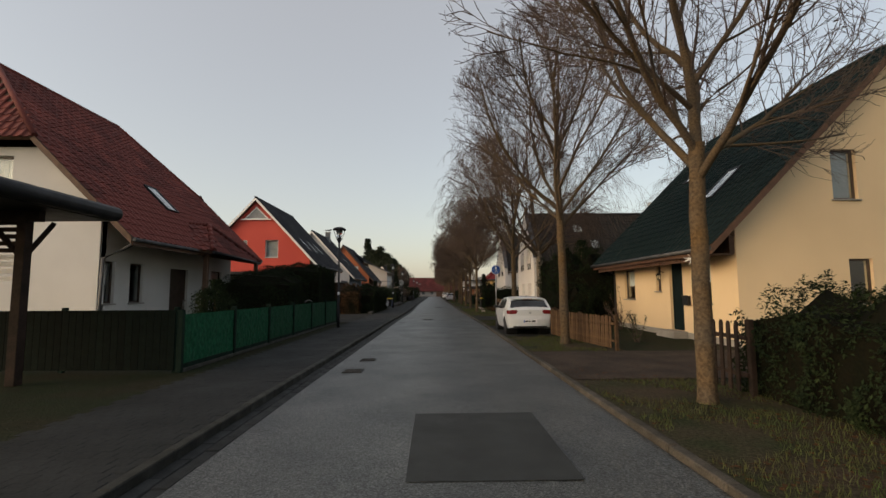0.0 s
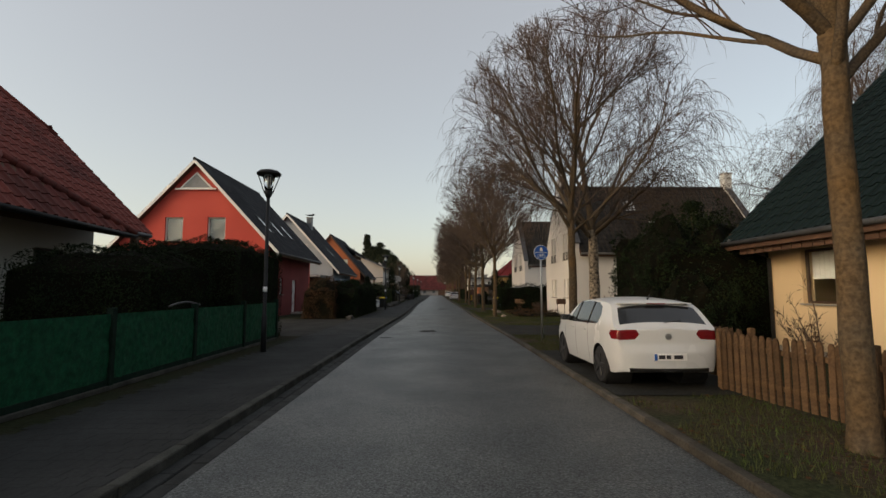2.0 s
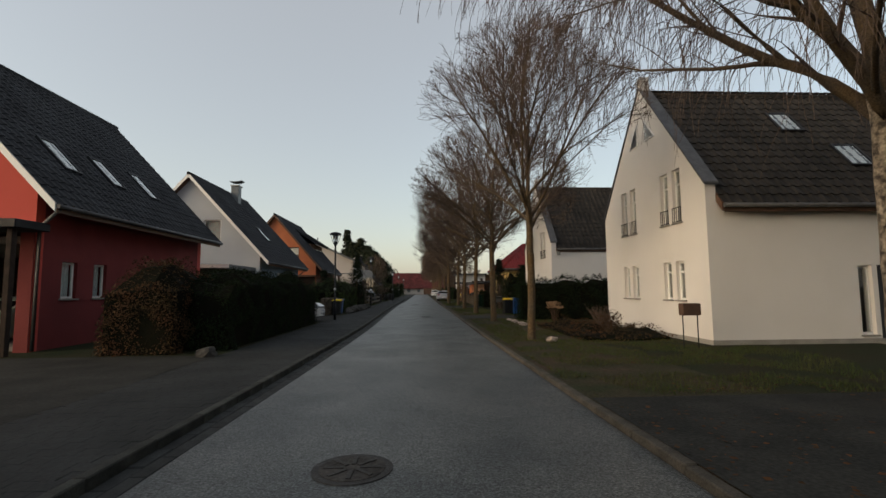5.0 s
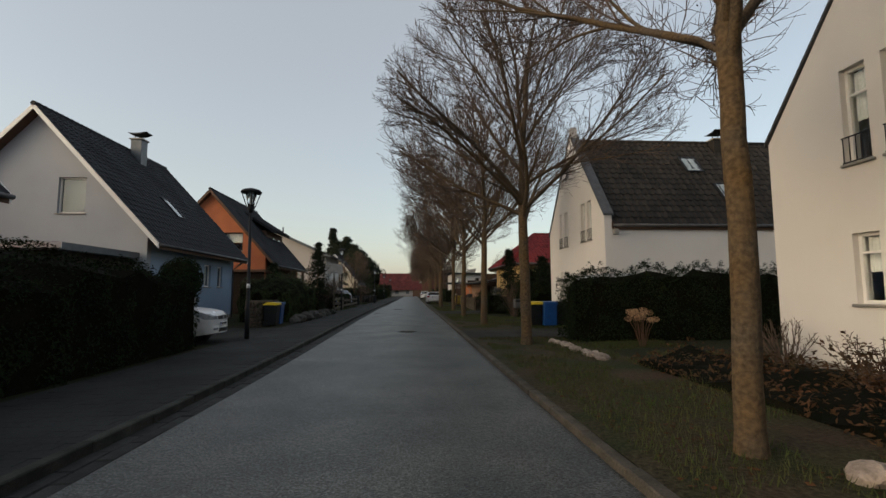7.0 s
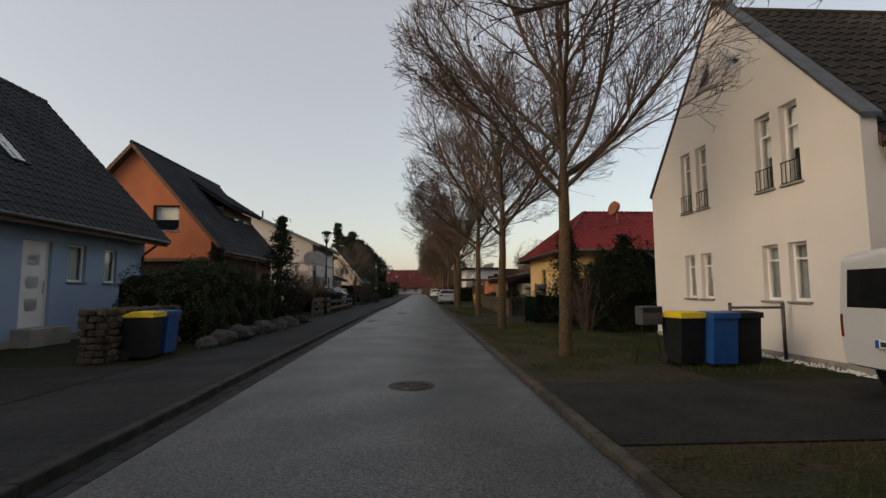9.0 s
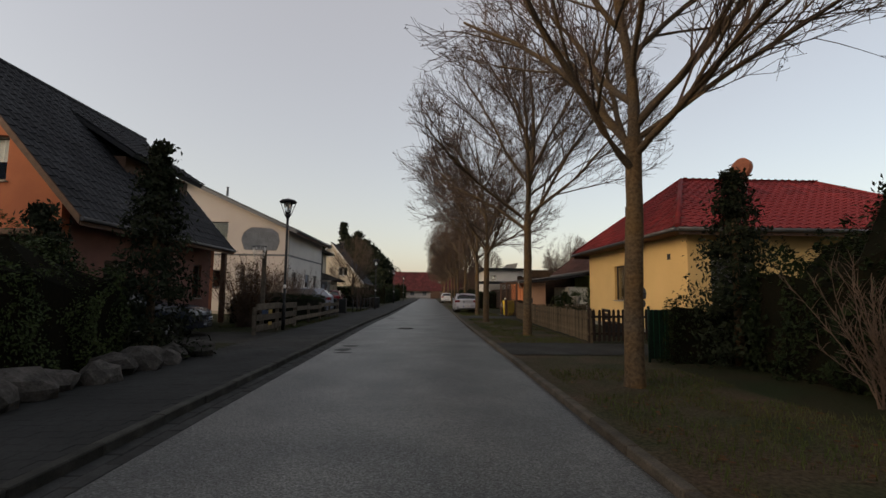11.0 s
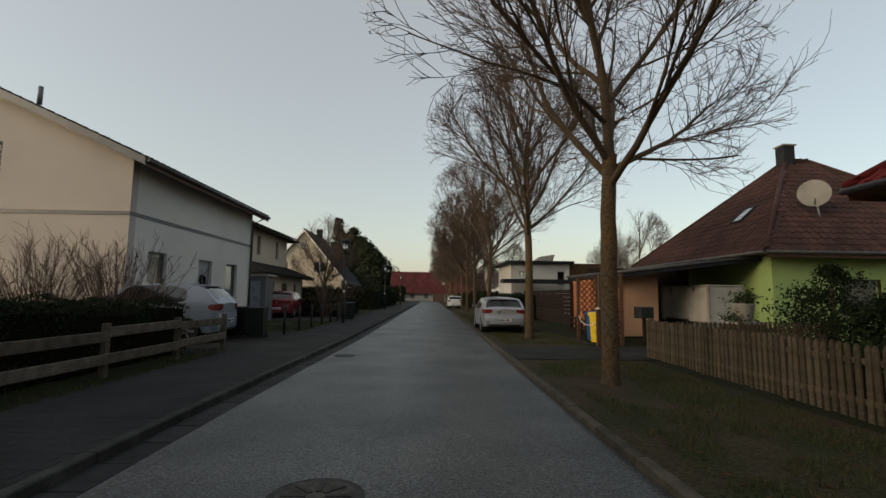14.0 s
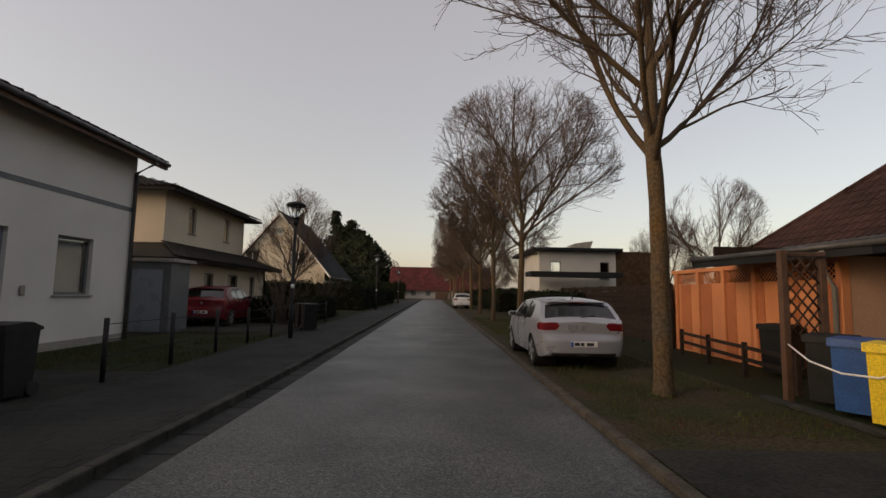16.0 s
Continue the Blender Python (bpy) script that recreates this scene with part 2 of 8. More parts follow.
    darkmetal=material("dark_painted_metal", (0.016, 0.017, 0.02), (0.011, 0.012, 0.014), 0.6, 4, 60, 0.1, spec=0.25),
    steel=material("galvanised_steel", (0.42, 0.43, 0.44), (0.33, 0.34, 0.35), 0.45, 4, 60, 0.1, metal=0.7),
    signblue=material("sign_blue_film", (0.01, 0.09, 0.38), (0.008, 0.075, 0.33), 0.4, 3, 50, 0.02, fmix=0.05),
    signwhite=material("sign_white_film", (0.78, 0.78, 0.78), (0.7, 0.7, 0.7), 0.4, 3, 50, 0.02, fmix=0.05),
    iron=material("cast_iron", (0.028, 0.026, 0.024), (0.018, 0.017, 0.016), 0.7, 8, 60, 0.5, metal=0.3),
    rubber=material("tyre_rubber", (0.015, 0.015, 0.016), (0.011, 0.011, 0.012), 0.8, 6, 60, 0.2),
    rim=material("alloy_rim", (0.40, 0.41, 0.42), (0.30, 0.31, 0.32), 0.35, 6, 60, 0.05, metal=0.8),
    trimblack=material("black_plastic", (0.02, 0.02, 0.021), (0.015, 0.015, 0.016), 0.55, 6, 60, 0.1),
    lampred=material("rear_light_red", (0.17, 0.008, 0.012), (0.12, 0.007, 0.01), 0.2, 6, 60, 0.02),
    lampclear=material("headlight_lens", (0.26, 0.28, 0.31), (0.16, 0.18, 0.2), 0.15, 8, 60, 0.05),
    paintwhite=material("white_car_paint", (0.56, 0.575, 0.585), (0.53, 0.545, 0.555), 0.25, 1.5, 60, 0.01, fmix=0.02),
    paintsilver=material("silver_car_paint", (0.40, 0.41, 0.45), (0.36, 0.37, 0.41), 0.3, 1.5, 60, 0.01, metal=0.5, fmix=0.03),
    paintgrey=material("blue_grey_car_paint", (0.20, 0.235, 0.30), (0.18, 0.21, 0.265), 0.3, 1.5, 60, 0.01, metal=0.15, fmix=0.03),
    paintdark=material("dark_blue_car_paint", (0.02, 0.026, 0.036), (0.016, 0.02, 0.03), 0.25, 1.5, 60, 0.01, fmix=0.03),
    paintred=material("red_car_paint", (0.12, 0.009, 0.016), (0.10, 0.008, 0.013), 0.3, 1.5, 60, 0.01, fmix=0.03),
    binblack=material("black_bin_plastic", (0.010, 0.011, 0.012), (0.007, 0.008, 0.0085), 0.6, 5, 50, 0.1, spec=0.3),
    binblue=material("blue_bin_plastic", (0.012, 0.075, 0.26), (0.01, 0.06, 0.21), 0.45, 5, 50, 0.1),
    binyellow=material("yellow_bin_plastic", (0.75, 0.55, 0.02), (0.66, 0.47, 0.02), 0.45, 5, 50, 0.1),
    rock=material("field_stone", (0.34, 0.28, 0.235), (0.18, 0.15, 0.13), 0.9, 7, 30, 0.8, rand="object", dist=0.02, spec=0.25),
    print=material("dark_print", (0.02, 0.02, 0.025), None, 0.6, 5, 60, 0),
    glass=glass_material("window_glass"),
    lampglass=glass_material("lamp_glass"),
    canvas=material("grey_tarpaulin", (0.40, 0.395, 0.375), (0.33, 0.325, 0.31), 0.8, 2, 40, 0.2),
)

# ---- building helpers ----
def mesh_object(name, bm, mat):
    me = bpy.data.meshes.new(name)
    bm.to_mesh(me)
    bm.free()
    if mat:
        me.materials.append(mat)
    return new(name, me)

def part(name, bm, mat, parent, label=""):
    ob = mesh_object(name, bm, mat)
    ob.parent = parent
    if label:
        ob["label"] = label
    return ob

def thing(name, label, category, loc=(0, 0, 0), rz=0.0, group="", kind=""):
    e = new(name)
    e.empty_display_size = 0.2
    e.matrix_basis = pose(*loc, 0, 0, rz)
    return tagged(e, label, category, group, kind)

def single(name, bm, mat, label, category, group="", kind=""):
    return tagged(mesh_object(name, bm, mat), label, category, group, kind)

def add_box(bm, x0, x1, y0, y1, z0, z1, bevel=0.0, m=None):
    r = bmesh.ops.create_cube(bm, size=1)
    for v in r["verts"]:
        v.co = Vector(((x0 + x1) / 2 + v.co.x * (x1 - x0), (y0 + y1) / 2 + v.co.y * (y1 - y0), (z0 + z1) / 2 + v.co.z * (z1 - z0)))
    if bevel:
        es = list({e for v in r["verts"] for e in v.link_edges})
        r = bmesh.ops.bevel(bm, geom=es, offset=bevel, segments=1, affect="EDGES")
    if m is not None:
        bmesh.ops.transform(bm, matrix=m, verts=r["verts"])
    return bm

def boxed(x0, x1, y0, y1, z0, z1, bevel=0.0, m=None):
    return add_box(bmesh.new(), x0, x1, y0, y1, z0, z1, bevel, m)

def add_tube(bm, pts, radii, sides=8, caps=True):
    rings = []
    for i, p in enumerate(pts):
        d = (Vector(pts[min(i + 1, len(pts) - 1)]) - Vector(pts[max(i - 1, 0)])).normalized()
        u = d.orthogonal().normalized()
        if abs(d.z) < 0.9:
            u = d.cross(Vector((0, 0, 1))).normalized()
        w = d.cross(u)
        rings.append([bm.verts.new(Vector(p) + (u * math.cos(k * math.tau / sides) + w * math.sin(k * math.tau / sides)) * radii[i]) for k in range(sides)])
    for a, b in zip(rings, rings[1:]):
        for k in range(sides):
            f = bm.faces.new((a[k], a[(k + 1) % sides], b[(k + 1) % sides], b[k]))
            f.smooth = True
    if caps:
        bm.faces.new(rings[0][::-1]); bm.faces.new(rings[-1])
    return bm

def tube(pts, radii, sides=8):
    if not isinstance(radii, (list, tuple)):
        radii = [radii] * len(pts)
    return add_tube(bmesh.new(), pts, radii, sides)

def prism(poly, axis, a, b):
    """A polygon of 2D points drawn out from a to b along an axis; for x: (y, z), y: (x, z), z: (x, y)."""
    bm = bmesh.new()
    def at(p, q):
        return {"x": (q, p[0], p[1]), "y": (p[0], q, p[1]), "z": (p[0], p[1], q)}[axis]
    lo = [bm.verts.new(at(p, a)) for p in poly]
    hi = [bm.verts.new(at(p, b)) for p in poly]
    bm.faces.new(lo); bm.faces.new(hi[::-1])
    for i in range(len(poly)):
        j = (i + 1) % len(poly)
        bm.faces.new((lo[i], hi[i], hi[j], lo[j]))
    bmesh.ops.recalc_face_normals(bm, faces=bm.faces)
    return bm

# ---- houses: walls with openings, windows, tiled roofs ----
def wall_mesh(top, holes, side, off, th):
    """top: (u, z) points of the wall's upper outline; holes: (u0, u1, z0, z1).
    side: which way it faces, off: its outer plane, th: thickness inward."""
    sign = {"S": -1, "N": 1, "W": -1, "E": 1}[side]
    bm = bmesh.new()
    def p(u, z, d):
        o = off - sign * d
        return (u, o, z) if side in "SN" else (o, u, z)
    def zt(u):
        for (a, za), (b, zb) in zip(top, top[1:]):
            if a - 1e-6 <= u <= b + 1e-6:
                return za + (zb - za) * (u - a) / max(b - a, 1e-9)
        return top[-1][1]
    us = sorted({round(q, 4) for q in [t[0] for t in top] + [h[0] for h in holes] + [h[1] for h in holes]})
    def quad(pts):
        vs = [bm.verts.new(q) for q in pts]
        try:
            bm.faces.new(vs)
        except ValueError:
            pass
    for a, b in zip(us, us[1:]):
        if b - a < 1e-4:
            continue
        mid = (a + b) / 2
        hs = sorted([h for h in holes if h[0] < mid < h[1]], key=lambda h: h[2])
        z = 0.0
        spans = []
        for h in hs:
            if h[2] > z + 1e-4:
                spans.append((z, z, h[2], h[2]))
            z = h[3]
        spans.append((z, z, zt(a), zt(b)))
        for za0, zb0, za1, zb1 in spans:
            for d in (0, th):
                quad([p(a, za0, d), p(b, zb0, d), p(b, zb1, d), p(a, za1, d)])
        quad([p(a, zt(a), 0), p(b, zt(b), 0), p(b, zt(b), th), p(a, zt(a), th)])
    for u0, u1, z0, z1 in holes:
        quad([p(u0, z0, 0), p(u1, z0, 0), p(u1, z0, th), p(u0, z0, th)])
        quad([p(u0, z1, 0), p(u1, z1, 0), p(u1, z1, th), p(u0, z1, th)])
        quad([p(u0, z0, 0), p(u0, z1, 0), p(u0, z1, th), p(u0, z0, th)])
        quad([p(u1, z0, 0), p(u1, z1, 0), p(u1, z1, th), p(u1, z0, th)])
    for u in (top[0][0], top[-1][0]):
        quad([p(u, 0, 0), p(u, zt(u), 0), p(u, zt(u), th), p(u, 0, th)])
    bmesh.ops.remove_doubles(bm, verts=bm.verts, dist=1e-4)
    bmesh.ops.recalc_face_normals(bm, faces=bm.faces)
    return bm

def facing(side, off):
    """Frame in which x runs along the wall, y goes into the house and z up."""
    if side == "S":
        return Matrix.Translation((0, off, 0))
    if side == "N":
        return Matrix.Translation((0, off, 0)) @ Matrix.Diagonal((1, -1, 1, 1))
    if side == "E":
        return Matrix(((0, -1, 0, off), (1, 0, 0, 0), (0, 0, 1, 0), (0, 0, 0, 1)))
    return Matrix(((0, 1, 0, off), (1, 0, 0, 0), (0, 0, 1, 0), (0, 0, 0, 1)))

def put(bm, m):
    bmesh.ops.transform(bm, matrix=m, verts=bm.verts)
    if m.determinant() < 0:
        bmesh.ops.reverse_faces(bm, faces=bm.faces)
    return bm

def window(parent, side, off, u0, u1, z0, z1, frame_mat, behind="", mullions=1, bar=0.0, sill=True, depth=0.1, sill_mat=None):
    m = facing(side, off)
    w = part("window", put(frame_mesh(u0, u1, z0, z1, 0.06, depth, depth + 0.07, mullions, bar), m), frame_mat, parent)
    part("pane", put(boxed(u0 + 0.05, u1 - 0.05, depth + 0.03, depth + 0.042, z0 + 0.05, z1 - 0.05), m), M["glass"], w).visible_shadow = False
    if sill:
        part("sill", put(boxed(u0 - 0.06, u1 + 0.06, -0.06, depth + 0.01, z0 - 0.045, z0 - 0.002, 0.008), m), sill_mat or M["plinth"], w)
    if behind:
        zz = z0 + 0.06 if behind != "half" else z0 + (z1 - z0) * 0.45
        n = max(int((u1 - u0) / 0.05), 4)
        bm = bmesh.new()
        row = []
        for i in range(n + 1):
            u = u0 + 0.06 + (u1 - u0 - 0.12) * i / n
            d = depth + 0.13 + (0.018 * math.sin(i * 2.1) if behind != "blind" else 0)
            row.append((bm.verts.new((u, d, zz)), bm.verts.new((u, d, z1 - 0.06))))
        for (a, b), (c, e) in zip(row, row[1:]):
            bm.faces.new((a, c, e, b))
        part("blind" if behind == "blind" else "curtain", put(bm, m), M["blind" if behind == "blind" else "curtain"], w)
    return w

def frame_mesh(u0, u1, z0, z1, t, y0, y1, mullions=1, bar=0.0):
    bm = bmesh.new()
    add_box(bm, u0, u0 + t, y0, y1, z0, z1, 0.006)
    add_box(bm, u1 - t, u1, y0, y1, z0, z1, 0.006)
    add_box(bm, u0 + t, u1 - t, y0, y1, z1 - t, z1, 0.006)
    add_box(bm, u0 + t, u1 - t, y0, y1, z0, z0 + t, 0.006)
    for k in range(1, mullions):
        c = u0 + (u1 - u0) * k / mullions
        add_box(bm, c - t * 0.6, c + t * 0.6, y0, y1, z0 + t, z1 - t)
    if bar:
        add_box(bm, u0 + t, u1 - t, y0, y1, z0 + (z1 - z0) * bar - 0.02, z0 + (z1 - z0) * bar + 0.02)
    return bm

def door(parent, side, off, u0, u1, z0, z1, mat, lights=0, depth=0.12, label=""):
    m = facing(side, off)
    d = part("door", put(boxed(u0 + 0.05, u1 - 0.05, depth, depth + 0.06, z0, z1 - 0.05, 0.01), m), mat, parent, label)
    fr = bmesh.new()
    add_box(fr, u0, u0 + 0.05, depth - 0.02, depth + 0.08, z0, z1)
    add_box(fr, u1 - 0.05, u1, depth - 0.02, depth + 0.08, z0, z1)
    add_box(fr, u0 + 0.05, u1 - 0.05, depth - 0.02, depth + 0.08, z1 - 0.05, z1)
    part("door_frame", put(fr, m), mat, d)
    part("handle", put(tube([(u1 - 0.16, depth - 0.05, z0 + 0.9), (u1 - 0.16, depth - 0.05, z0 + 1.25)], 0.015, 6), m), M["steel"], d)
    for k in range(lights):
        c = z0 + 0.45 + k * (z1 - z0 - 0.5) / max(lights, 1)
        part("door_light", put(boxed(u0 + 0.3, u1 - 0.3, depth - 0.012, depth + 0.01, c, c + 0.32), m), M["glass"] if mat == M["upvc"] else M["upvc"], d)
    part("doorstep", put(boxed(u0 - 0.2, u1 + 0.2, -0.5, 0.0, 0, max(z0, 0.1), 0.015), m), M["plinth"], d)
    return d

def tile_data(w=0.3, c=0.36):
    """One pantile: x across, y up the slope, z off the roof."""
    xs = [-0.5, -0.28, 0.0, 0.2, 0.38, 0.5]
    hs = [0.012, 0.002, 0.014, 0.05, 0.05, 0.018]
    vs, fs = [], []
    for y, lift in ((-0.06 * c, 0.034), (c, 0.006)):
        for x, h in zip(xs, hs):
            vs.append((x * w, y, h + lift))
    n = len(xs)
    for x, h in zip(xs, hs):
        vs.append((x * w, -0.06 * c, h - 0.004))
    for i in range(n - 1):
        fs.append((i, i + 1, n + i + 1, n + i))
        fs.append((2 * n + i, 2 * n + i + 1, i + 1, i))
    return vs, fs

def joined(name, vs, fs, mat, parent, smooth=False):
    me = bpy.data.meshes.new(name)
    me.from_pydata(vs, [], fs)
    me.materials.append(mat)
    if smooth:
        me.polygons.foreach_set("use_smooth", [True] * len(me.polygons))
    ob = new(name, me)
    ob.parent = parent
    return ob

def tiled_slope(parent, origin, along, up, length, run, inside, mat, singles=0, key=None, w=0.3, c=0.36):
    """Tiles on the plane origin + s * along + d * up (d measured from the eave), where inside(s, d)."""
    along, up = Vector(along).normalized(), Vector(up).normalized()
    nrm = along.cross(up).normalized()
    if nrm.z < 0:
        nrm = -nrm
    tv, tf = tile_data(w, c)
    basis = Matrix((along, up, nrm)).transposed().to_4x4()
    spots = []
    for r in range(int(run / c) + 1):
        for k in range(int(length / w) + 1):
            s, d = (k + 0.5) * w, r * c
            if s < length and inside(s, min(d + c / 2, run)) and d < run - 0.1:
                spots.append((s, d))
    if singles and key:
        spots.sort(key=key)
    vs, fs = [], []
    one = None
    rnd = random.Random(7)
    for i, (s, d) in enumerate(spots):
        o = Vector(origin) + along * s + up * d + nrm * rnd.uniform(0, 0.006)
        if i < singles:
            if one is None:
                one = bpy.data.meshes.new("roof_tile")
                one.from_pydata(tv, [], tf)
                one.materials.append(mat)
            ob = new("roof_tile", one)
            ob.parent = parent
            ob.matrix_basis = Matrix.Translation(o) @ basis
        else:
            b = len(vs)
            m3 = basis.to_3x3()
            vs += [(m3 @ Vector(v) + o)[:] for v in tv]
            fs += [tuple(b + q for q in f) for f in tf]
    if vs:
        ob = joined("roof_tiles", vs, fs, mat, parent)
        ob["kind"] = "stuff"

def slab(poly, th):
    """A thick plate under a 3D polygon."""
    bm = bmesh.new()
    a = [bm.verts.new(p) for p in poly]
    f = bm.faces.new(a)
    f.normal_update()
    n = f.normal if f.normal.z > 0 else -f.normal
    b = [bm.verts.new(Vector(p) - n * th) for p in poly]
    bm.faces.new(b[::-1])
    for i in range(len(poly)):
        j = (i + 1) % len(poly)
        bm.faces.new((a[i], b[i], b[j], a[j]))
    bmesh.ops.recalc_face_normals(bm, faces=bm.faces)
    return bm

def pitched_roof(parent, hw, y0, y1, ridge, slope, mat, hip0=0.0, hip1=0.0, frac=1.0, caps=None, fascia=None, gutter=("E",), singles=0, skip=()):
    """Roof with its ridge along y at x = 0; hw: half width to the eaves; hip0, hip1: how far the ridge stops short of
    the ends; frac: how far down the slope the hips reach (1: to the eave)."""
    eave = ridge - slope * hw
    sl = math.hypot(hw, slope * hw)
    r0, r1 = y0 + hip0, y1 - hip1
    db = sl * (1 - frac)                      # distance from the eave at which the hips begin
    xb, zb = hw * frac, ridge - slope * hw * frac
    roof = part("roof", slab([(-hw, y0, eave), (-hw, y1, eave), (-xb, y1, zb), (0, r1, ridge), (0, r0, ridge), (-xb, y0, zb)] if frac < 1 else
                             [(-hw, y0, eave), (-hw, y1, eave), (0, r1, ridge), (0, r0, ridge)], 0.14), M["brownwood"], parent)
    add = [(hw, y0, eave), (hw, y1, eave), (xb, y1, zb), (0, r1, ridge), (0, r0, ridge), (xb, y0, zb)] if frac < 1 else [(hw, y0, eave), (hw, y1, eave), (0, r1, ridge), (0, r0, ridge)]
    part("roof_deck", slab(add, 0.14), M["brownwood"], roof)
    def inside(s, d):
        y = y0 + s
        if d <= db:
            return True
        k = (d - db) / max(sl - db, 1e-6)
        return y0 + hip0 * k <= y <= y1 - hip1 * k
    for sx in (1, -1):
        tiled_slope(roof, (sx * hw, y0, eave), (0, 1, 0), (-sx * hw, 0, slope * hw), y1 - y0, sl, inside, mat, singles if sx == 1 else 0, key=lambda q: q[1] * 2 + abs(q[0] - (y1 - y0) * 0.5))
    for h, ye, rr, sy in ((hip0, y0, r0, 1), (hip1, y1, r1, -1)):
        if h > 0.05:
            part("hip", slab([(-xb, ye, zb), (xb, ye, zb), (0, rr, ridge)], 0.12), M["brownwood"], roof)
            run = math.hypot(h, ridge - zb)
            tiled_slope(roof, (-xb, ye, zb), (1, 0, 0), (0, sy * h, ridge - zb), 2 * xb, run, lambda s, d, run=run: abs(s - xb) < xb * (1 - d / run), mat)
            for sx in (1, -1):
                part("hip_cap", tube([(sx * xb, ye, zb + 0.05), (0, rr, ridge + 0.05)], 0.09, 8), caps or mat, roof)
    part("ridge_cap", tube([(0, r0 - 0.05, ridge + 0.03), (0, r1 + 0.05, ridge + 0.03)], 0.1, 8), caps or mat, roof)
    if frac < 1 or hip0 < 0.05:
        for ye in (y0, y1):
            for sx in (1, -1):
                part("bargeboard", prism([(sx * hw, eave - 0.2), (sx * hw, eave + 0.03), (sx * (xb if frac < 1 else 0.0), (zb if frac < 1 else ridge) + 0.03), (sx * (xb if frac < 1 else 0.0), (zb if frac < 1 else ridge) - 0.2)], "y", ye - 0.03, ye + 0.03), fascia or M["brownwood"], roof)
    for sx, nm in ((1, "E"), (-1, "W")):
        part("fascia", boxed(min(sx * hw, sx * (hw - 0.03)), max(sx * hw, sx * (hw - 0.03)), y0 + 0.05, y1 - 0.05, eave - 0.22, eave - 0.02), M["brownwood"], roof)
        if nm in gutter:
            bm = bmesh.new()
            add_tube(bm, [(sx * (hw + 0.05), y0, eave - 0.05), (sx * (hw + 0.05), y1, eave - 0.05)], [0.065, 0.065], 8)
            part("gutter", bm, M["zinc"], roof)
    return roof

def skylight(parent, hw, ridge, slope, x, y, wid=0.75, ln=1.15, sx=1, turn=None):
    """A roof window, its upper edge at x from the ridge line."""
    z = ridge - slope * x
    u = Vector((sx, 0, -slope)).normalized()
    n = Vector((sx * slope, 0, 1)).normalized()
    m = Matrix.Translation((sx * x, y, z)) @ Matrix((u, Vector((0, 1, 0)), n)).transposed().to_4x4()
    if turn is not None:
        m = turn @ m
    w = part("roof_window", put(frame_mesh(0, ln, 0, wid, 0.07, 0, 0.12), m @ Matrix(((1, 0, 0, 0), (0, 0, 1, 0), (0, 1, 0, 0), (0, 0, 0, 1)))), M["darkmetal"], parent)
    part("pane", put(boxed(0.06, ln - 0.06, 0.06, wid - 0.06, 0.085, 0.10), m), M["glass"], w)
    part("blind", put(boxed(0.06, ln - 0.06, 0.06, wid - 0.06, 0.06, 0.064), m), M["curtain"], w)

def chimney(parent, x, y, z0, z1, w=0.5, mat=None, cowl=False):
    c = part("chimney", boxed(x - w / 2, x + w / 2, y - w / 2, y + w / 2, z0, z1, 0.01), mat or M["tile_dark"], parent)
    part("chimney_cap", boxed(x - w / 2 - 0.06, x + w / 2 + 0.06, y - w / 2 - 0.06, y + w / 2 + 0.06, z1, z1 + 0.07, 0.01), M["plinth"], c)
    if cowl:
        for sx in (-1, 1):
            part("cowl_leg", tube([(x + sx * w * 0.4, y, z1 + 0.07), (x + sx * w * 0.4, y, z1 + 0.32)], 0.02, 6), M["darkmetal"], c)
        part("cowl", prism([(x - w * 0.8, z1 + 0.36), (x - w * 0.3, z1 + 0.28), (x + w * 0.4, z1 + 0.3), (x + w * 0.9, z1 + 0.42), (x + w * 0.4, z1 + 0.36), (x - w * 0.3, z1 + 0.34)], "y", y - w * 0.6, y + w * 0.6), M["darkmetal"], c)

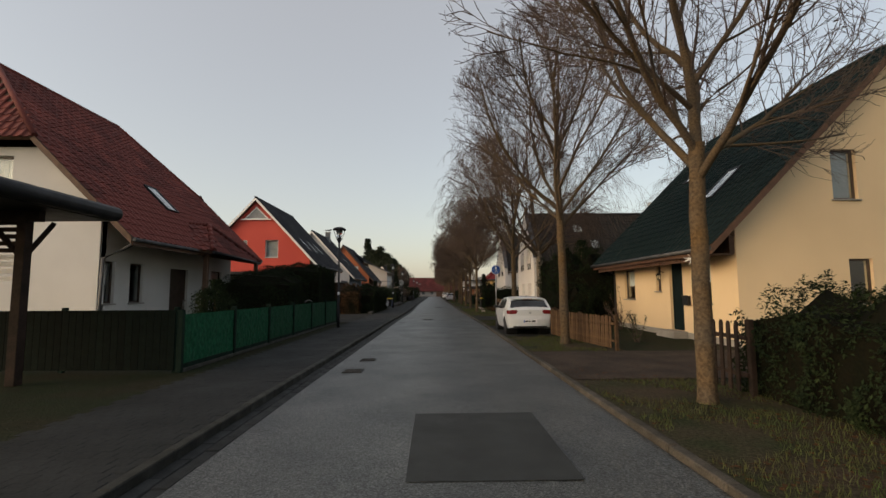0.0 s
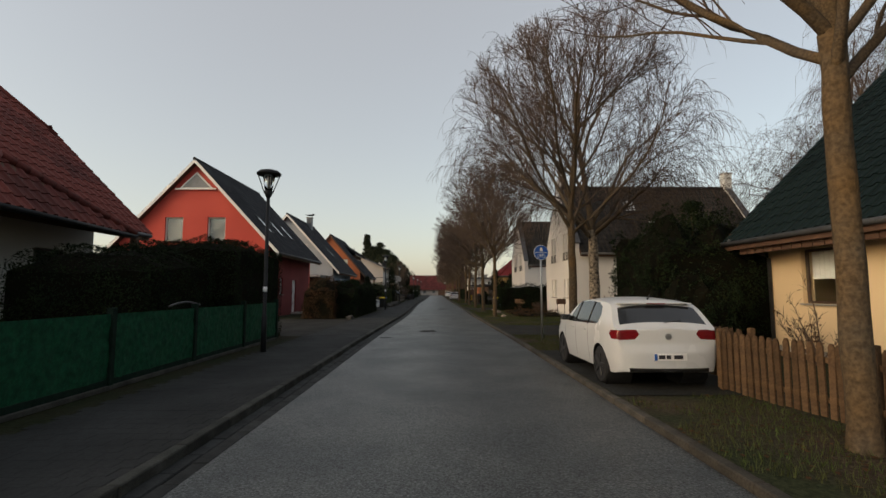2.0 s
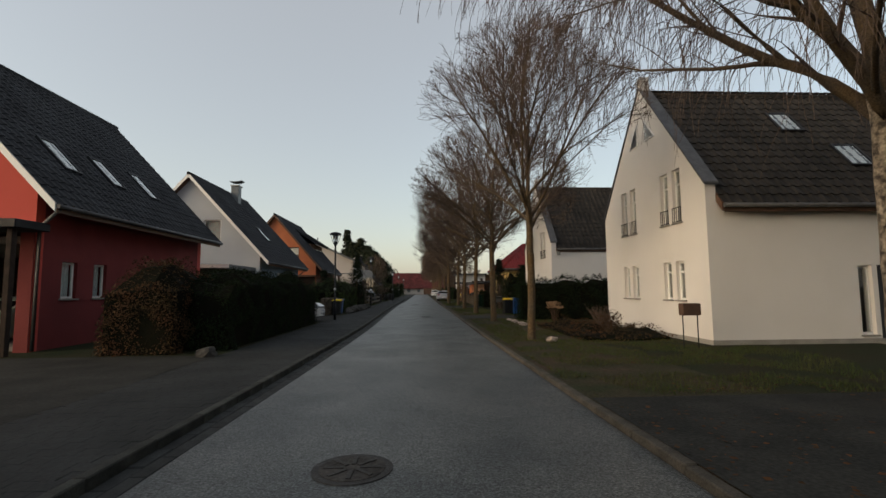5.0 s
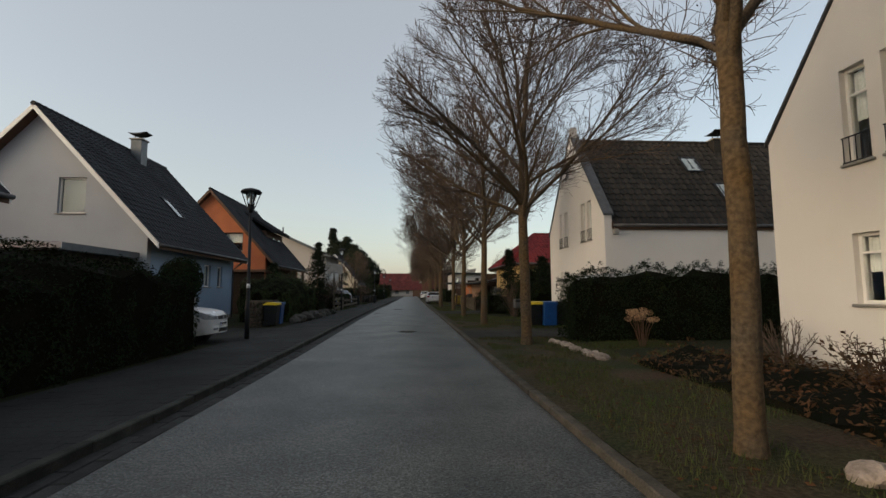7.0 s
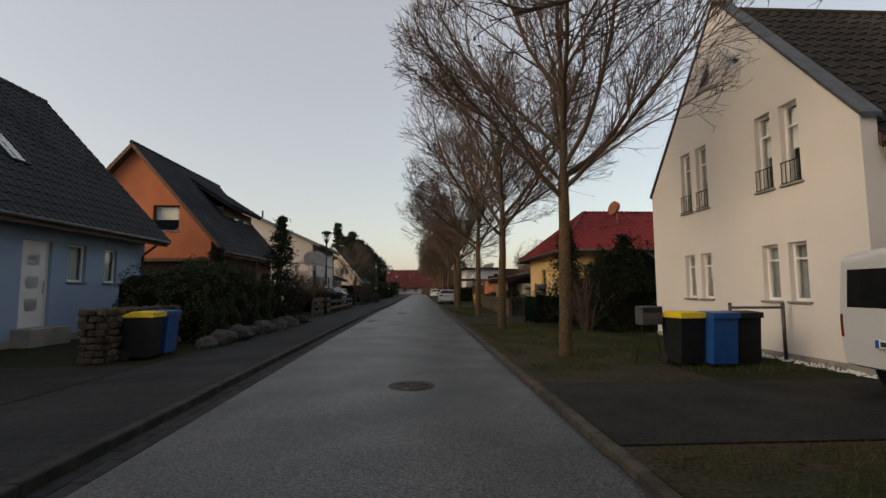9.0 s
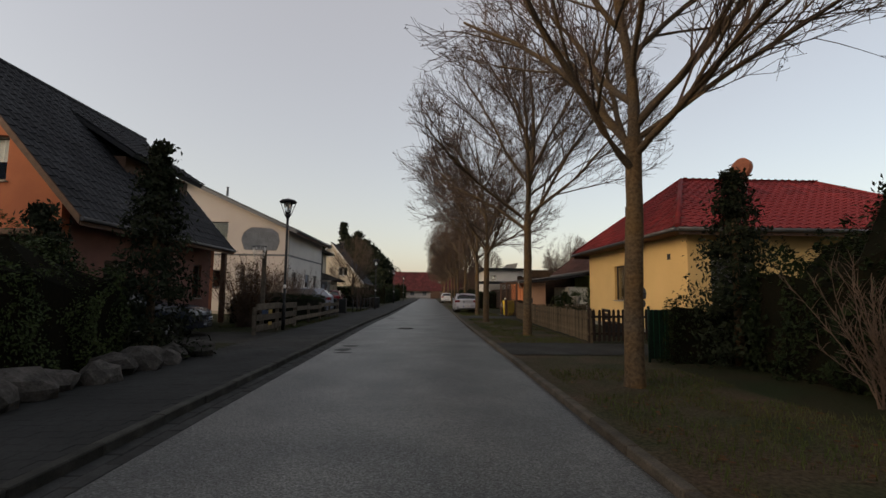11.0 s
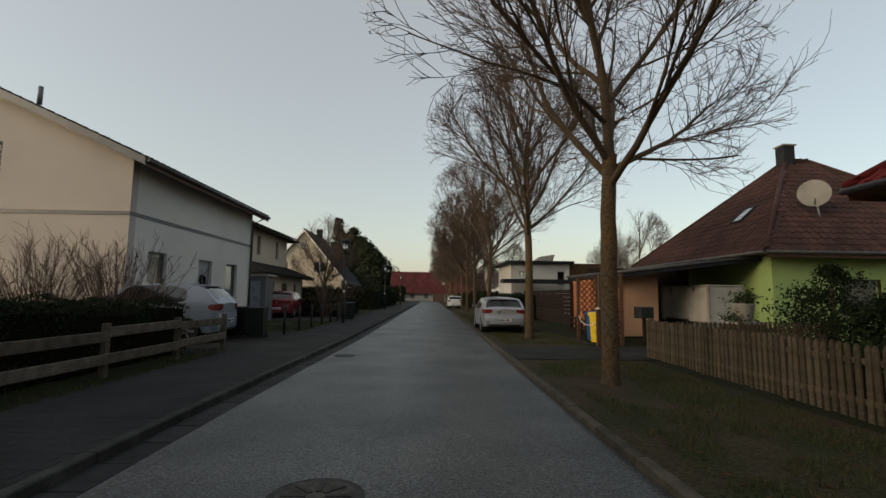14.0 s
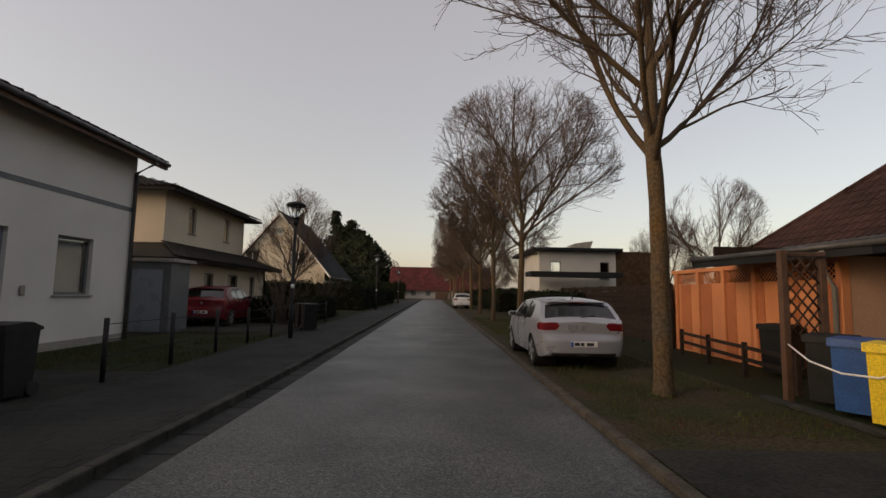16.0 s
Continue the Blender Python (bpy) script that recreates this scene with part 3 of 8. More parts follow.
def gable_house(name, label, loc, rz, wx, y0, y1, ridge, slope, wall_mats, roof_mat, over=0.6, verge=0.35, openings=(), hip0=0.0, hip1=0.0, frac=1.0,
                fascia=None, caps=None, gutter=("E", "W"), singles=0, base=0.55, frame_mat=None, parapet=0.0):
    """Ridge along local y over x = 0; wx: half width of the walls. openings: (side, kind, u0, u1, z0, z1, behind, mullions)."""
    h = thing(name, label, "house", loc, rz)
    wz = ridge - slope * wx - 0.16
    zcut = ridge - slope * (wx + over) * frac - 0.16 if (hip0 or hip1) else ridge - 0.16
    xcut = (ridge - 0.16 - zcut) / slope
    holes = {s: [] for s in "SNEW"}
    for o in openings:
        holes[o[0]].append((o[2], o[3], o[4], o[5]))
    th = 0.3
    for s in "SN":
        off = y0 if s == "S" else y1
        hp = hip0 if s == "S" else hip1
        if hp and xcut >= wx:
            top = [(-wx, wz), (wx, wz)]
        elif hp:
            top = [(-wx, wz), (-xcut, zcut), (xcut, zcut), (wx, wz)]
        else:
            top = [(-wx, wz), (0, ridge - 0.16), (wx, wz)]
        if parapet:
            top = [(-wx, wz + parapet), (0, ridge - 0.16 + parapet), (wx, wz + parapet)]
        part("wall", wall_mesh(top, holes[s], s, off, th), wall_mats.get(s, wall_mats["*"]), h)
    for s in "EW":
        off = wx if s == "E" else -wx
        part("wall", wall_mesh([(y0 + th, wz), (y1 - th, wz)], holes[s], s, off, th), wall_mats.get(s, wall_mats["*"]), h)
    pl = bmesh.new()
    add_box(pl, -wx - 0.02, wx + 0.02, y0 - 0.02, y0 + 0.01, 0, base * 0.5)
    add_box(pl, wx - 0.01, wx + 0.02, y0 + 0.012, y1, 0, base * 0.5)
    add_box(pl, -wx - 0.02, -wx + 0.01, y0 + 0.012, y1, 0, base * 0.5)
    if base:
        part("plinth", pl, M["plinth"], h)
    part("room_floor", boxed(-wx + th, wx - th, y0 + th, y1 - th, 0.05, 0.2), M["room"], h)
    for zf in (2.95,):
        if wz > 2.6:
            part("storey_floor", boxed(-wx + th, wx - th, y0 + th, y1 - th, zf, zf + 0.2), M["room"], h)
    deep = 5.8 if any(o[1] == "garage" for o in openings) else 0.0
    part("partition", boxed(-0.06, 0.06, y0 + th + deep, y1 - th, 0.2, min(wz, ridge - 0.5)), M["room"], h)
    vg = -0.02 - th if parapet else verge
    roof = pitched_roof(h, wx + over, y0 - vg, y1 + vg, ridge, slope, roof_mat, hip0, hip1, frac, caps, fascia, gutter, singles)
    for o in openings:
        s, kind, u0, u1, z0, z1 = o[:6]
        off = {"S": y0, "N": y1, "E": wx, "W": -wx}[s]
        if kind == "door":
            door(h, s, off, u0, u1, z0, z1, o[6], o[7] if len(o) > 7 else 0)
        elif kind == "win":
            window(h, s, off, u0, u1, z0, z1, frame_mat or M["upvc"], o[6] if len(o) > 6 else "", o[7] if len(o) > 7 else 1, o[8] if len(o) > 8 else 0.0)
    return h

# ---- ground, road, kerbs ----
def drift(y, knots):
    """A gently wandering line, smooth between its knots (y, x)."""
    if y <= knots[0][0]:
        return knots[0][1]
    for (a, p), (b, q) in zip(knots, knots[1:]):
        if y < b:
            k = (y - a) / (b - a)
            return p + (q - p) * k * k * (3 - 2 * k)
    return knots[-1][1]
def left_edge(y):
    return drift(y, ((8, -2.42), (25, -2.30), (46, -2.04), (66, -2.28), (79, -2.36), (92, -2.16)))
def right_edge(y):
    return drift(y, ((8, 2.38), (26, 2.42), (46, 2.22), (66, 2.2), (80, 2.08), (92, 2.12)))
VERGE_X, FOOT_X = 2.52, -2.68
def strip(name, x0, x1, y0, y1, z, mat, label, step=2.0, wob=0.0, thick=0.0):
    bm = bmesh.new()
    n = max(int((y1 - y0) / step), 1)
    rows = []
    for i in range(n + 1):
        y = y0 + (y1 - y0) * i / n
        a = x0 + wob * noise.noise((x0, y * 0.6, 1)); b = x1 + wob * noise.noise((x1, y * 0.6, 5))
        if abs(x0 - VERGE_X) < 0.01:
            a = right_edge(y) + 0.14
        if abs(x1 - FOOT_X) < 0.01:
            b = left_edge(y) - 0.47
        rows.append((bm.verts.new((a, y, z)), bm.verts.new((b, y, z))))
    for (a, b), (c, d) in zip(rows, rows[1:]):
        bm.faces.new((a, b, d, c))
    return single(name, bm, mat, label, name, kind="structure")

bm = bmesh.new()
bmesh.ops.create_grid(bm, x_segments=2, y_segments=2, size=1200)
for v in bm.verts:
    v.co.z = -0.03
single("ground", bm, M["lawn"], "dark winter lawn and garden soil around the houses", "ground", kind="structure")
# cambered carriageway
bm = bmesh.new()
xs = [0.0, 0.16, 0.36, 0.54, 0.72, 0.87, 1.0]
rows = []
for i in range(0, 116):
    y = -30 + i * 2
    xa, xb = left_edge(y), right_edge(y)
    rows.append([bm.verts.new((xa + (xb - xa) * k, y, 0.006 + 0.02 * (1 - (2 * k - 1) ** 2))) for k in xs])
for a, b in zip(rows, rows[1:]):
    for k in range(len(xs) - 1):
        f = bm.faces.new((a[k], a[k + 1], b[k + 1], b[k])); f.smooth = True
road = single("road", bm, M["asphalt"], "worn grey asphalt carriageway with dark patches", "road", kind="structure")
left_pavement = strip("pavement", -4.75, -2.68, -30, 195, 0.085, M["paver_rest"], "grey-brown block paved footway beside the kerb")
strip("lawn", -40, -4.75, -30, 195, 0.08, M["lawn"], "dark front gardens with soil and short grass", 8)
strip("verge", 2.52, 5.2, -30, 195, 0.075, M["soil"], "bare earth and thin grass verge under the street trees", 3, 0.0)
strip("garden", 5.2, 40, -30, 195, 0.07, M["lawn"], "dim front gardens with soil and lawn", 8)
for y0, y1, x1 in ((10.7, 14.7, 9.0), (29.0, 33.5, 9.0), (51.6, 54.4, 9.5), (68.6, 71.2, 10.0), (84.6, 87.6, 12.0), (19.2, 24.5, 5.0)):
    strip("driveway", 2.52, x1, y0, y1, 0.09, M["drivebrown" if y0 < 15 else "drive"], "brownish block paved driveway crossing the verge", 1.0, 0.05)
for y0, y1, x0 in ((28.6, 38.5, -17.0), (50.5, 56.6, -10.5), (70.6, 74.0, -9.5), (85.0, 91.5, -9.0), (99.5, 104, -10.5)):
    strip("driveway", x0, -4.75, y0, y1, 0.09, M["drive"], "dark block paved driveway beside the house", 1.0, 0.05)
# asphalt patch and manholes
strip("asphalt_patch", -0.35, 1.28, 6.25, 8.6, 0.033, M["patch"], "darker rectangular asphalt repair in the carriageway", 0.5, 0.03)
def manhole(x, y, r, square=False):
    t = thing("manhole_cover", "cast iron manhole cover set in the asphalt", "manhole cover", (x, y, 0.024), group="manhole covers")
    if square:
        part("frame", boxed(-r, r, -r, r, -0.02, 0.012, 0.004), M["iron"], t)
        for k in range(5):
            part("bar", boxed(-r * 0.8, r * 0.8, -r * 0.8 + k * r * 0.36, -r * 0.65 + k * r * 0.36, 0.008, 0.018), M["iron"], t)
    else:
        part("frame", tube([(0, 0, -0.02), (0, 0, 0.01)], r, 28), M["iron"], t)
        part("lid", tube([(0, 0, 0.0), (0, 0, 0.016)], r * 0.82, 28), M["granite"], t)
        for k in range(8):
            a = k * math.tau / 8
            part("rib", boxed(-0.02, 0.02, r * 0.2, r * 0.72, 0.014, 0.024, 0.0, pose(0, 0, 0, 0, 0, math.degrees(a))), M["iron"], t)
    return t
for x, y, r, q in ((-1.75, 13.95, 0.19, True), (-1.84, 12.3, 0.21, True), (-0.48, 31.26, 0.36, False), (0.39, 54.7, 0.36, False), (-0.6, 77.25, 0.36, False)):
    manhole(x, y, r, q)

def road_stain(x, y, rx, ry, seed):
    bm = bmesh.new()
    c = bm.verts.new((0, 0, 0))
    ring = []
    for k in range(26):
        a = k * math.tau / 26
        q = 1 + 0.35 * noise.noise((math.cos(a) * 1.4 + seed, math.sin(a) * 1.4, 2))
        ring.append(bm.verts.new((math.cos(a) * rx * q, math.sin(a) * ry * q, 0)))
    for k in range(26):
        bm.faces.new((c, ring[k], ring[(k + 1) % 26]))
    o = single("damp_patch", bm, M["patch"], "dark damp patch on the worn asphalt", "damp patch", "damp patches", "structure")
    o.matrix_basis = pose(x, y, 0.006 + 0.02 * (1 - ((x - 0.12) / 2.25) ** 2) + 0.005)
for x, y, rx, ry, s in ((-1.85, 69.9, 0.2, 0.32, 1), (-1.8, 70.75, 0.26, 0.2, 2), (-1.85, 85.45, 0.3, 0.35, 3), (-1.95, 28.8, 0.22, 0.25, 4), (-1.75, 69.3, 0.25, 0.12, 5)):
    road_stain(x, y, rx, ry, s)
# ---- houses ----
W_ = M["white"]
# white house with the red half-hipped roof
h = gable_house("white_house", "white rendered house with red half-hipped pantile roof", (-16.0, 0, 0), 0, 5.3, 16.9, 26.5, 10.1, 1.0, {"*": W_}, M["tile_red"], 1.35, 0.55,
    [("E", "win", 16.98, 17.68, 1.42, 2.8, "half"), ("E", "win", 18.45, 19.2, 1.42, 2.8, ""), ("E", "door", 20.95, 22.3, 0.2, 2.75, M["brownframe"], 0), ("E", "win", 24.4, 25.5, 1.42, 2.8, ""),
     ("S", "win", 1.2, 2.4, 4.9, 6.2, "curtain")], 2.2, 2.0, 0.52, gutter=("E",), singles=300, frame_mat=M["brownframe"], caps=M["tile_red"])
skylight(h, 6.6, 10.1, 1.0, 3.95, 21.0, 0.8, 1.5)
PA, PB, PC, PD, PF, PG = (5.4, 22.0, 4.66), (6.1, 22.35, 4.64), (7.1, 20.7, 3.42), (6.3, 19.6, 3.42), (7.1, 25.6, 3.27), (6.3, 26.2, 3.4)
pr_ = part("porch_roof", slab([PB, PC, PF], 0.1), M["brownwood"], h)
part("porch_slope", slab([PA, PB, PC, PD], 0.1), M["brownwood"], pr_)
part("porch_slope", slab([PA, PB, PF, PG], 0.1), M["tile_red"], pr_)
tiled_slope(pr_, PC, (0, 1, -0.03), (-1.0, 0, 1.22), 4.9, 1.58, lambda s, d: 1.65 * d / 1.58 < s < 4.9 - 3.25 * d / 1.58, M["tile_red"])
tiled_slope(pr_, PD, (0.59, 0.81, 0), (-1.44, 1.05, 1.2), 2.2, 2.15, lambda s, d: 1.41 * d / 2.15 < s < 1.36 + 0.74 * d / 2.15, M["tile_red"])
for p_, q_ in ((PB, PC), (PB, PF), (PA, PB)):
    for k in range(6 if q_ is not PF else 12):
        n_ = 6 if q_ is not PF else 12
        u_, v_ = Vector(p_).lerp(Vector(q_), k / n_) + Vector((0, 0, 0.07)), Vector(p_).lerp(Vector(q_), (k + 1.12) / n_) + Vector((0, 0, 0.06))
        part("ridge_tile", tube([u_[:], v_[:]], [0.095, 0.11], 8), M["tile_red"], pr_)
part("porch_gutter", tube([(7.14, 20.65, 3.38), (7.14, 25.65, 3.22)], 0.06, 8), M["darkmetal"], pr_)
part("porch_post", boxed(6.6, 6.78, 26.2, 26.38, 0.1, 3.3, 0.01), M["brownwood"], h)
part("porch_post", boxed(6.6, 6.78, 20.9, 21.08, 0.1, 3.3, 0.01), M["brownwood"], h)
part("downpipe", tube([(6.55, 16.6, 3.3), (6.2, 16.75, 3.15), (5.45, 16.85, 2.85), (5.42, 16.85, 0.1)], 0.05), M["zinc"], h)
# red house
# the road side's shade is put into its darker red
h = gable_house("red_house", "bright red rendered house with dark roof and open carport", (-14.45, 0, 0), 0, 4.35, 39.7, 49.0, 9.43, 1.08, {"*": M["red"], "E": M["shadedred"]}, M["tile_dark"], 0.75, 0.35,
    [("S", "win", 0.75, 1.8, 4.6, 6.02, "blind"), ("S", "win", -1.75, -0.7, 4.6, 6.02, "blind"), ("S", "garage", -3.9, 4.0, 0.0, 3.3),
     ("E", "win", 40.7, 41.3, 1.45, 2.5, "curtain"), ("E", "win", 42.0, 42.6, 1.45, 2.5, "curtain"), ("E", "door", 44.6, 45.5, 0.2, 2.4, M["upvc"], 2)], fascia=M["upvc"], base=0)
for y in (41.2, 43.4, 45.6):
    skylight(h, 5.1, 9.43, 1.08, 2.9, y, 0.7, 1.4)
part("gable_window", prism([(-1.0, 7.75), (1.0, 7.75), (0.0, 8.75)], "y", 39.66, 39.72), M["upvc"], h)
part("gable_pane", prism([(-0.82, 7.8), (0.82, 7.8), (0.0, 8.62)], "y", 39.64, 39.655), M["blind"], h)
part("gable_sill", boxed(-1.2, 1.2, 39.55, 39.7, 7.66, 7.74), M["upvc"], h)
part("carport_roof", boxed(-4.2, 4.75, 38.6, 39.69, 3.22, 3.44, 0.02), M["darkmetal"], h)
for x in (4.5,):
    part("carport_post", boxed(x - 0.07, x + 0.07, 38.75, 38.9, 0.08, 3.22, 0.01), M["darkwood"], h)
# thin darker red plates paint the carport roof's shadow on the wall
part("lower_render", boxed(4.0, 4.36, 39.68, 39.698, 0.02, 3.4), M["shadedred"], h)
part("lower_render", boxed(-4.36, -3.92, 39.68, 39.698, 0.02, 3.4), M["shadedred"], h)
# back, lining and ceiling coloured dark to stand for the carport's inner shade
part("carport_back", boxed(-4.0, 4.0, 45.2, 45.4, 0.1, 3.2), M["darkwood"], h)
for xa, xb in ((-4.03, -4.0), (4.0, 4.03)):
    part("carport_lining", boxed(xa, xb, 40.05, 45.2, 0.1, 3.2), M["darkwood"], h)
part("carport_ceiling", boxed(-4.0, 4.0, 39.75, 45.2, 3.22, 3.26), M["darkwood"], h)
part("downpipe", tube([(5.1, 39.5, 3.8), (4.6, 39.6, 3.4), (4.42, 39.75, 3.3), (4.42, 39.75, 0.1)], 0.045), M["zinc"], h)
# blue-white house
h = gable_house("pale_blue_house", "pale blue rendered house with anthracite tiled roof", (-14.25, 0, 0), 0, 4.35, 56.4, 65.4, 8.92, 1.1, {"*": M["bluewhite"], "S": M["palegrey"]}, M["tile_dark"], 0.65, 0.4,
    [("S", "win", 0.85, 1.9, 4.65, 6.1, "blind"), ("E", "door", 60.0, 61.0, 0.55, 2.9, M["upvc"], 3), ("E", "win", 61.6, 62.35, 1.8, 2.92, "curtain"), ("E", "win", 63.2, 63.85, 1.8, 2.9, "curtain")], fascia=M["upvc"], singles=300)
skylight(h, 5.0, 8.92, 1.1, 2.6, 60.4, 0.7, 1.3)
chimney(h, 0.45, 62.3, 7.9, 9.5, 0.55, M["greyframe"], True)
part("downpipe", tube([(5.0, 65.2, 3.3), (4.5, 65.2, 2.9), (4.42, 65.2, 2.8), (4.42, 65.2, 0.1)], 0.045), M["zinc"], h)
g = thing("garage", "flat roofed dark timber garage beside the pale house", "garage", (-13.7, 54.2, 0.08))
part("wall", boxed(-3.4, 3.4, -1.9, 2.0, 0, 2.75), M["darkwood"], g)
part("roof", boxed(-3.6, 3.6, -2.1, 2.1, 2.75, 3.0, 0.02), M["greyframe"], g)
part("fascia", boxed(1.5, 3.66, -2.13, -2.1, 2.8, 2.98), M["upvc"], g)
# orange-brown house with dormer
# road side in the darker brick, whose colour includes that wall's shade
h = gable_house("brick_house", "orange brick house with dark tiled roof and dormer", (-13.3, 0, 0), 0, 3.75, 70.2, 79.2, 8.62, 1.16, {"*": M["brickwall"], "E": M["brickshaded"]}, M["tile_dark"], 0.75, 0.35,
    [("S", "win", 0.95, 2.2, 4.4, 5.65, "half"), ("E", "win", 77.4, 78.1, 1.2, 2.6, ""), ("E", "door", 75.0, 75.9, 0.25, 2.5, M["brownframe"], 1), ("E", "win", 72.0, 73.2, 1.2, 2.4, "")], frame_mat=M["brownframe"])
dm = part("dormer", boxed(0.5, 2.45, 74.6, 79.0, 4.8, 6.4), M["brownwood"], h)
part("dormer_roof", slab([(3.05, 74.2, 6.38), (3.05, 79.2, 6.38), (0.2, 79.2, 8.2), (0.2, 74.2, 8.2)], 0.16), M["tile_dark"], dm)
tiled_slope(dm, (3.05, 74.2, 6.39), (0, 1, 0), (-2.85, 0, 1.82), 5.0, 3.3, lambda s, d: True, M["tile_dark"])
for y, wd_ in ((75.95, 0.78), (77.45, 0.76)):
    w = part("dormer_window", put(frame_mesh(y, y + wd_, 4.95, 5.98, 0.07, -0.05, 0.02), facing("E", 2.46)), M["brownframe"], dm)
    part("pane", put(boxed(y + 0.06, y + wd_ - 0.06, -0.03, -0.02, 5.0, 5.93), facing("E", 2.46)), M["glass"], w)
    part("curtain", put(boxed(y + 0.06, y + wd_ - 0.06, -0.012, -0.006, 5.0, 5.93), facing("E", 2.46)), M["blind"], w)
# dark sheet in place of the open carport's shade below the gable
part("carport_front", boxed(-3.7, 3.7, 70.12, 70.19, 0.05, 2.9), M["darkwood"], h)
part("carport_lintel", boxed(-3.8, 3.9, 69.9, 70.19, 2.9, 3.08, 0.02), M["brownwood"], h)
part("porch_post", boxed(4.2, 4.4, 78.9, 79.1, 0.1, 3.4, 0.01), M["brownwood"], h)
part("porch_post", boxed(4.2, 4.4, 74.6, 74.8, 0.1, 3.4, 0.01), M["brownwood"], h)
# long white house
# gable in cream, not white: how light falls on it is in the colour
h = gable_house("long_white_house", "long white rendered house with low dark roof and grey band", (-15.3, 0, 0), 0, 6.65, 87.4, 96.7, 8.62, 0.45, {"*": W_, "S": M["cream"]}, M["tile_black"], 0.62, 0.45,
    [("S", "win", 1.5, 2.8, 4.4, 5.9, ""), ("S", "win", 1.5, 2.8, 1.7, 2.85, ""), ("E", "win", 88.45, 89.5, 1.35, 2.8, "blind"), ("E", "door", 91.65, 92.75, 0.2, 2.78, M["paintgrey"], 0), ("E", "win", 94.05, 95.2, 1.36, 2.78, "blind")], frame_mat=M["greyframe"], fascia=M["greyframe"])
part("wall_band", boxed(6.65, 6.665, 87.4, 96.7, 3.75, 3.87), M["greyframe"], h)
part("wall_band", boxed(-6.6, 6.65, 87.385, 87.4, 3.75, 3.87), M["greyframe"], h)
wr = thing("door_wreath", "dark twig wreath with a hanging ribbon on the door", "wreath", (-8.74, 92.2, 2.0))
bm = bmesh.new()
add_tube(bm, [(0, 0.17 * math.cos(k * math.tau / 16), 0.17 * math.sin(k * math.tau / 16)) for k in range(17)], [0.05 + 0.012 * ((k * 7) % 3) for k in range(17)], 6, False)
part("ring", bm, M["darkwood"], wr)
part("ribbon", boxed(-0.01, 0.01, -0.05, 0.05, -0.95, -0.15, 0.004), M["darkwood"], wr)
for yy in (90.2, 90.62):
    lb = thing("letter_box", "grey metal letter box on the white wall", "mailbox", (-8.64, yy, 1.5), group="letter boxes")
    part("body", boxed(0, 0.13, -0.19, 0.19, -0.02, 0.26, 0.012), M["blind"], lb)
    part("flap", boxed(0.13, 0.14, -0.17, 0.17, 0.17, 0.24, 0.004), M["greyframe"], lb)
ic = thing("door_intercom", "small pale intercom panel beside the door", "intercom", (-8.64, 93.2, 1.45))
part("plate", boxed(0, 0.03, -0.06, 0.06, -0.1, 0.12, 0.006), M["plinth"], ic)
part("flue", tube([(-2.4, 87.1, 2.5), (-2.4, 87.1, 9.6)], 0.1), M["steel"], h)
part("downpipe", tube([(7.35, 96.5, 5.2), (6.72, 96.6, 4.9), (6.72, 96.6, 0.1)], 0.05), M["zinc"], h)
part("vent_pipe", tube([(1.5, 90.0, 8.1), (1.5, 90.0, 8.75)], 0.08), M["greyframe"], h)
# villa with a roof skirt
v = thing("villa", "two storey cream villa with a tiled roof skirt", "house", (-14.6, 107.0, 0))
part("lower_wall", wall_mesh([(-5.6, 2.9), (5.6, 2.9)], [(-2.2, -1.3, 0.9, 2.3), (0.2, 1.5, 0.3, 2.3), (3.2, 3.9, 0.8, 2.3)], "E", 4.2, 0.3), M["vanilla"], v)
part("lower_wall", boxed(-4.2, 4.2, -5.6, -5.3, 0, 2.9), M["vanilla"], v)
part("lower_wall", boxed(-4.2, 4.2, 5.3, 5.6, 0, 2.9), M["vanilla"], v)
for a, b, c, d in ((-2.2, -1.3, 0.9, 2.3), (0.2, 1.5, 0.3, 2.3), (3.2, 3.9, 0.8, 2.3)):
    window(v, "E", 4.2, a, b, c, d, M["greyframe"], "")
part("upper_wall", wall_mesh([(-3.6, 5.85), (4.9, 5.85)], [(-1.6, -0.9, 4.2, 5.5), (2.2, 2.9, 4.2, 5.5)], "E", 3.0, 0.3), M["vanilla"], v)
part("upper_wall", wall_mesh([(-2.98, 5.85), (2.7, 5.85)], [(0.2, 1.6, 4.3, 5.5)], "S", -3.6, 0.3), M["vanilla"], v)
part("upper_wall", boxed(-3.0, 2.7, 4.6, 4.9, 3.0, 5.85), M["vanilla"], v)
for a, b in ((-1.6, -0.9), (2.2, 2.9)):
    window(v, "E", 3.0, a, b, 4.2, 5.5, M["greyframe"], "")
window(v, "S", -3.6, 0.2, 1.6, 4.3, 5.5, M["greyframe"], "")
part("inside", boxed(-3.8, 3.8, -5.2, 5.2, 2.3, 2.6), M["room"], v)
part("skirt_roof", slab([(5.0, -6.3, 2.75), (5.0, 6.3, 2.75), (3.0, 4.9, 3.55), (3.0, -3.6, 3.55)], 0.12), M["tile_black"], v)
part("skirt_roof", slab([(-4.8, -6.3, 2.75), (5.0, -6.3, 2.75), (3.0, -3.6, 3.55), (-3.0, -3.6, 3.55)], 0.12), M["tile_black"], v)
tiled_slope(v, (5.0, -6.3, 2.78), (0, 1, 0), (-2.0, 0, 0.8), 12.6, 2.1, lambda s, d: s > d * 1.2 and s < 12.6 - d * 0.6, M["tile_black"])
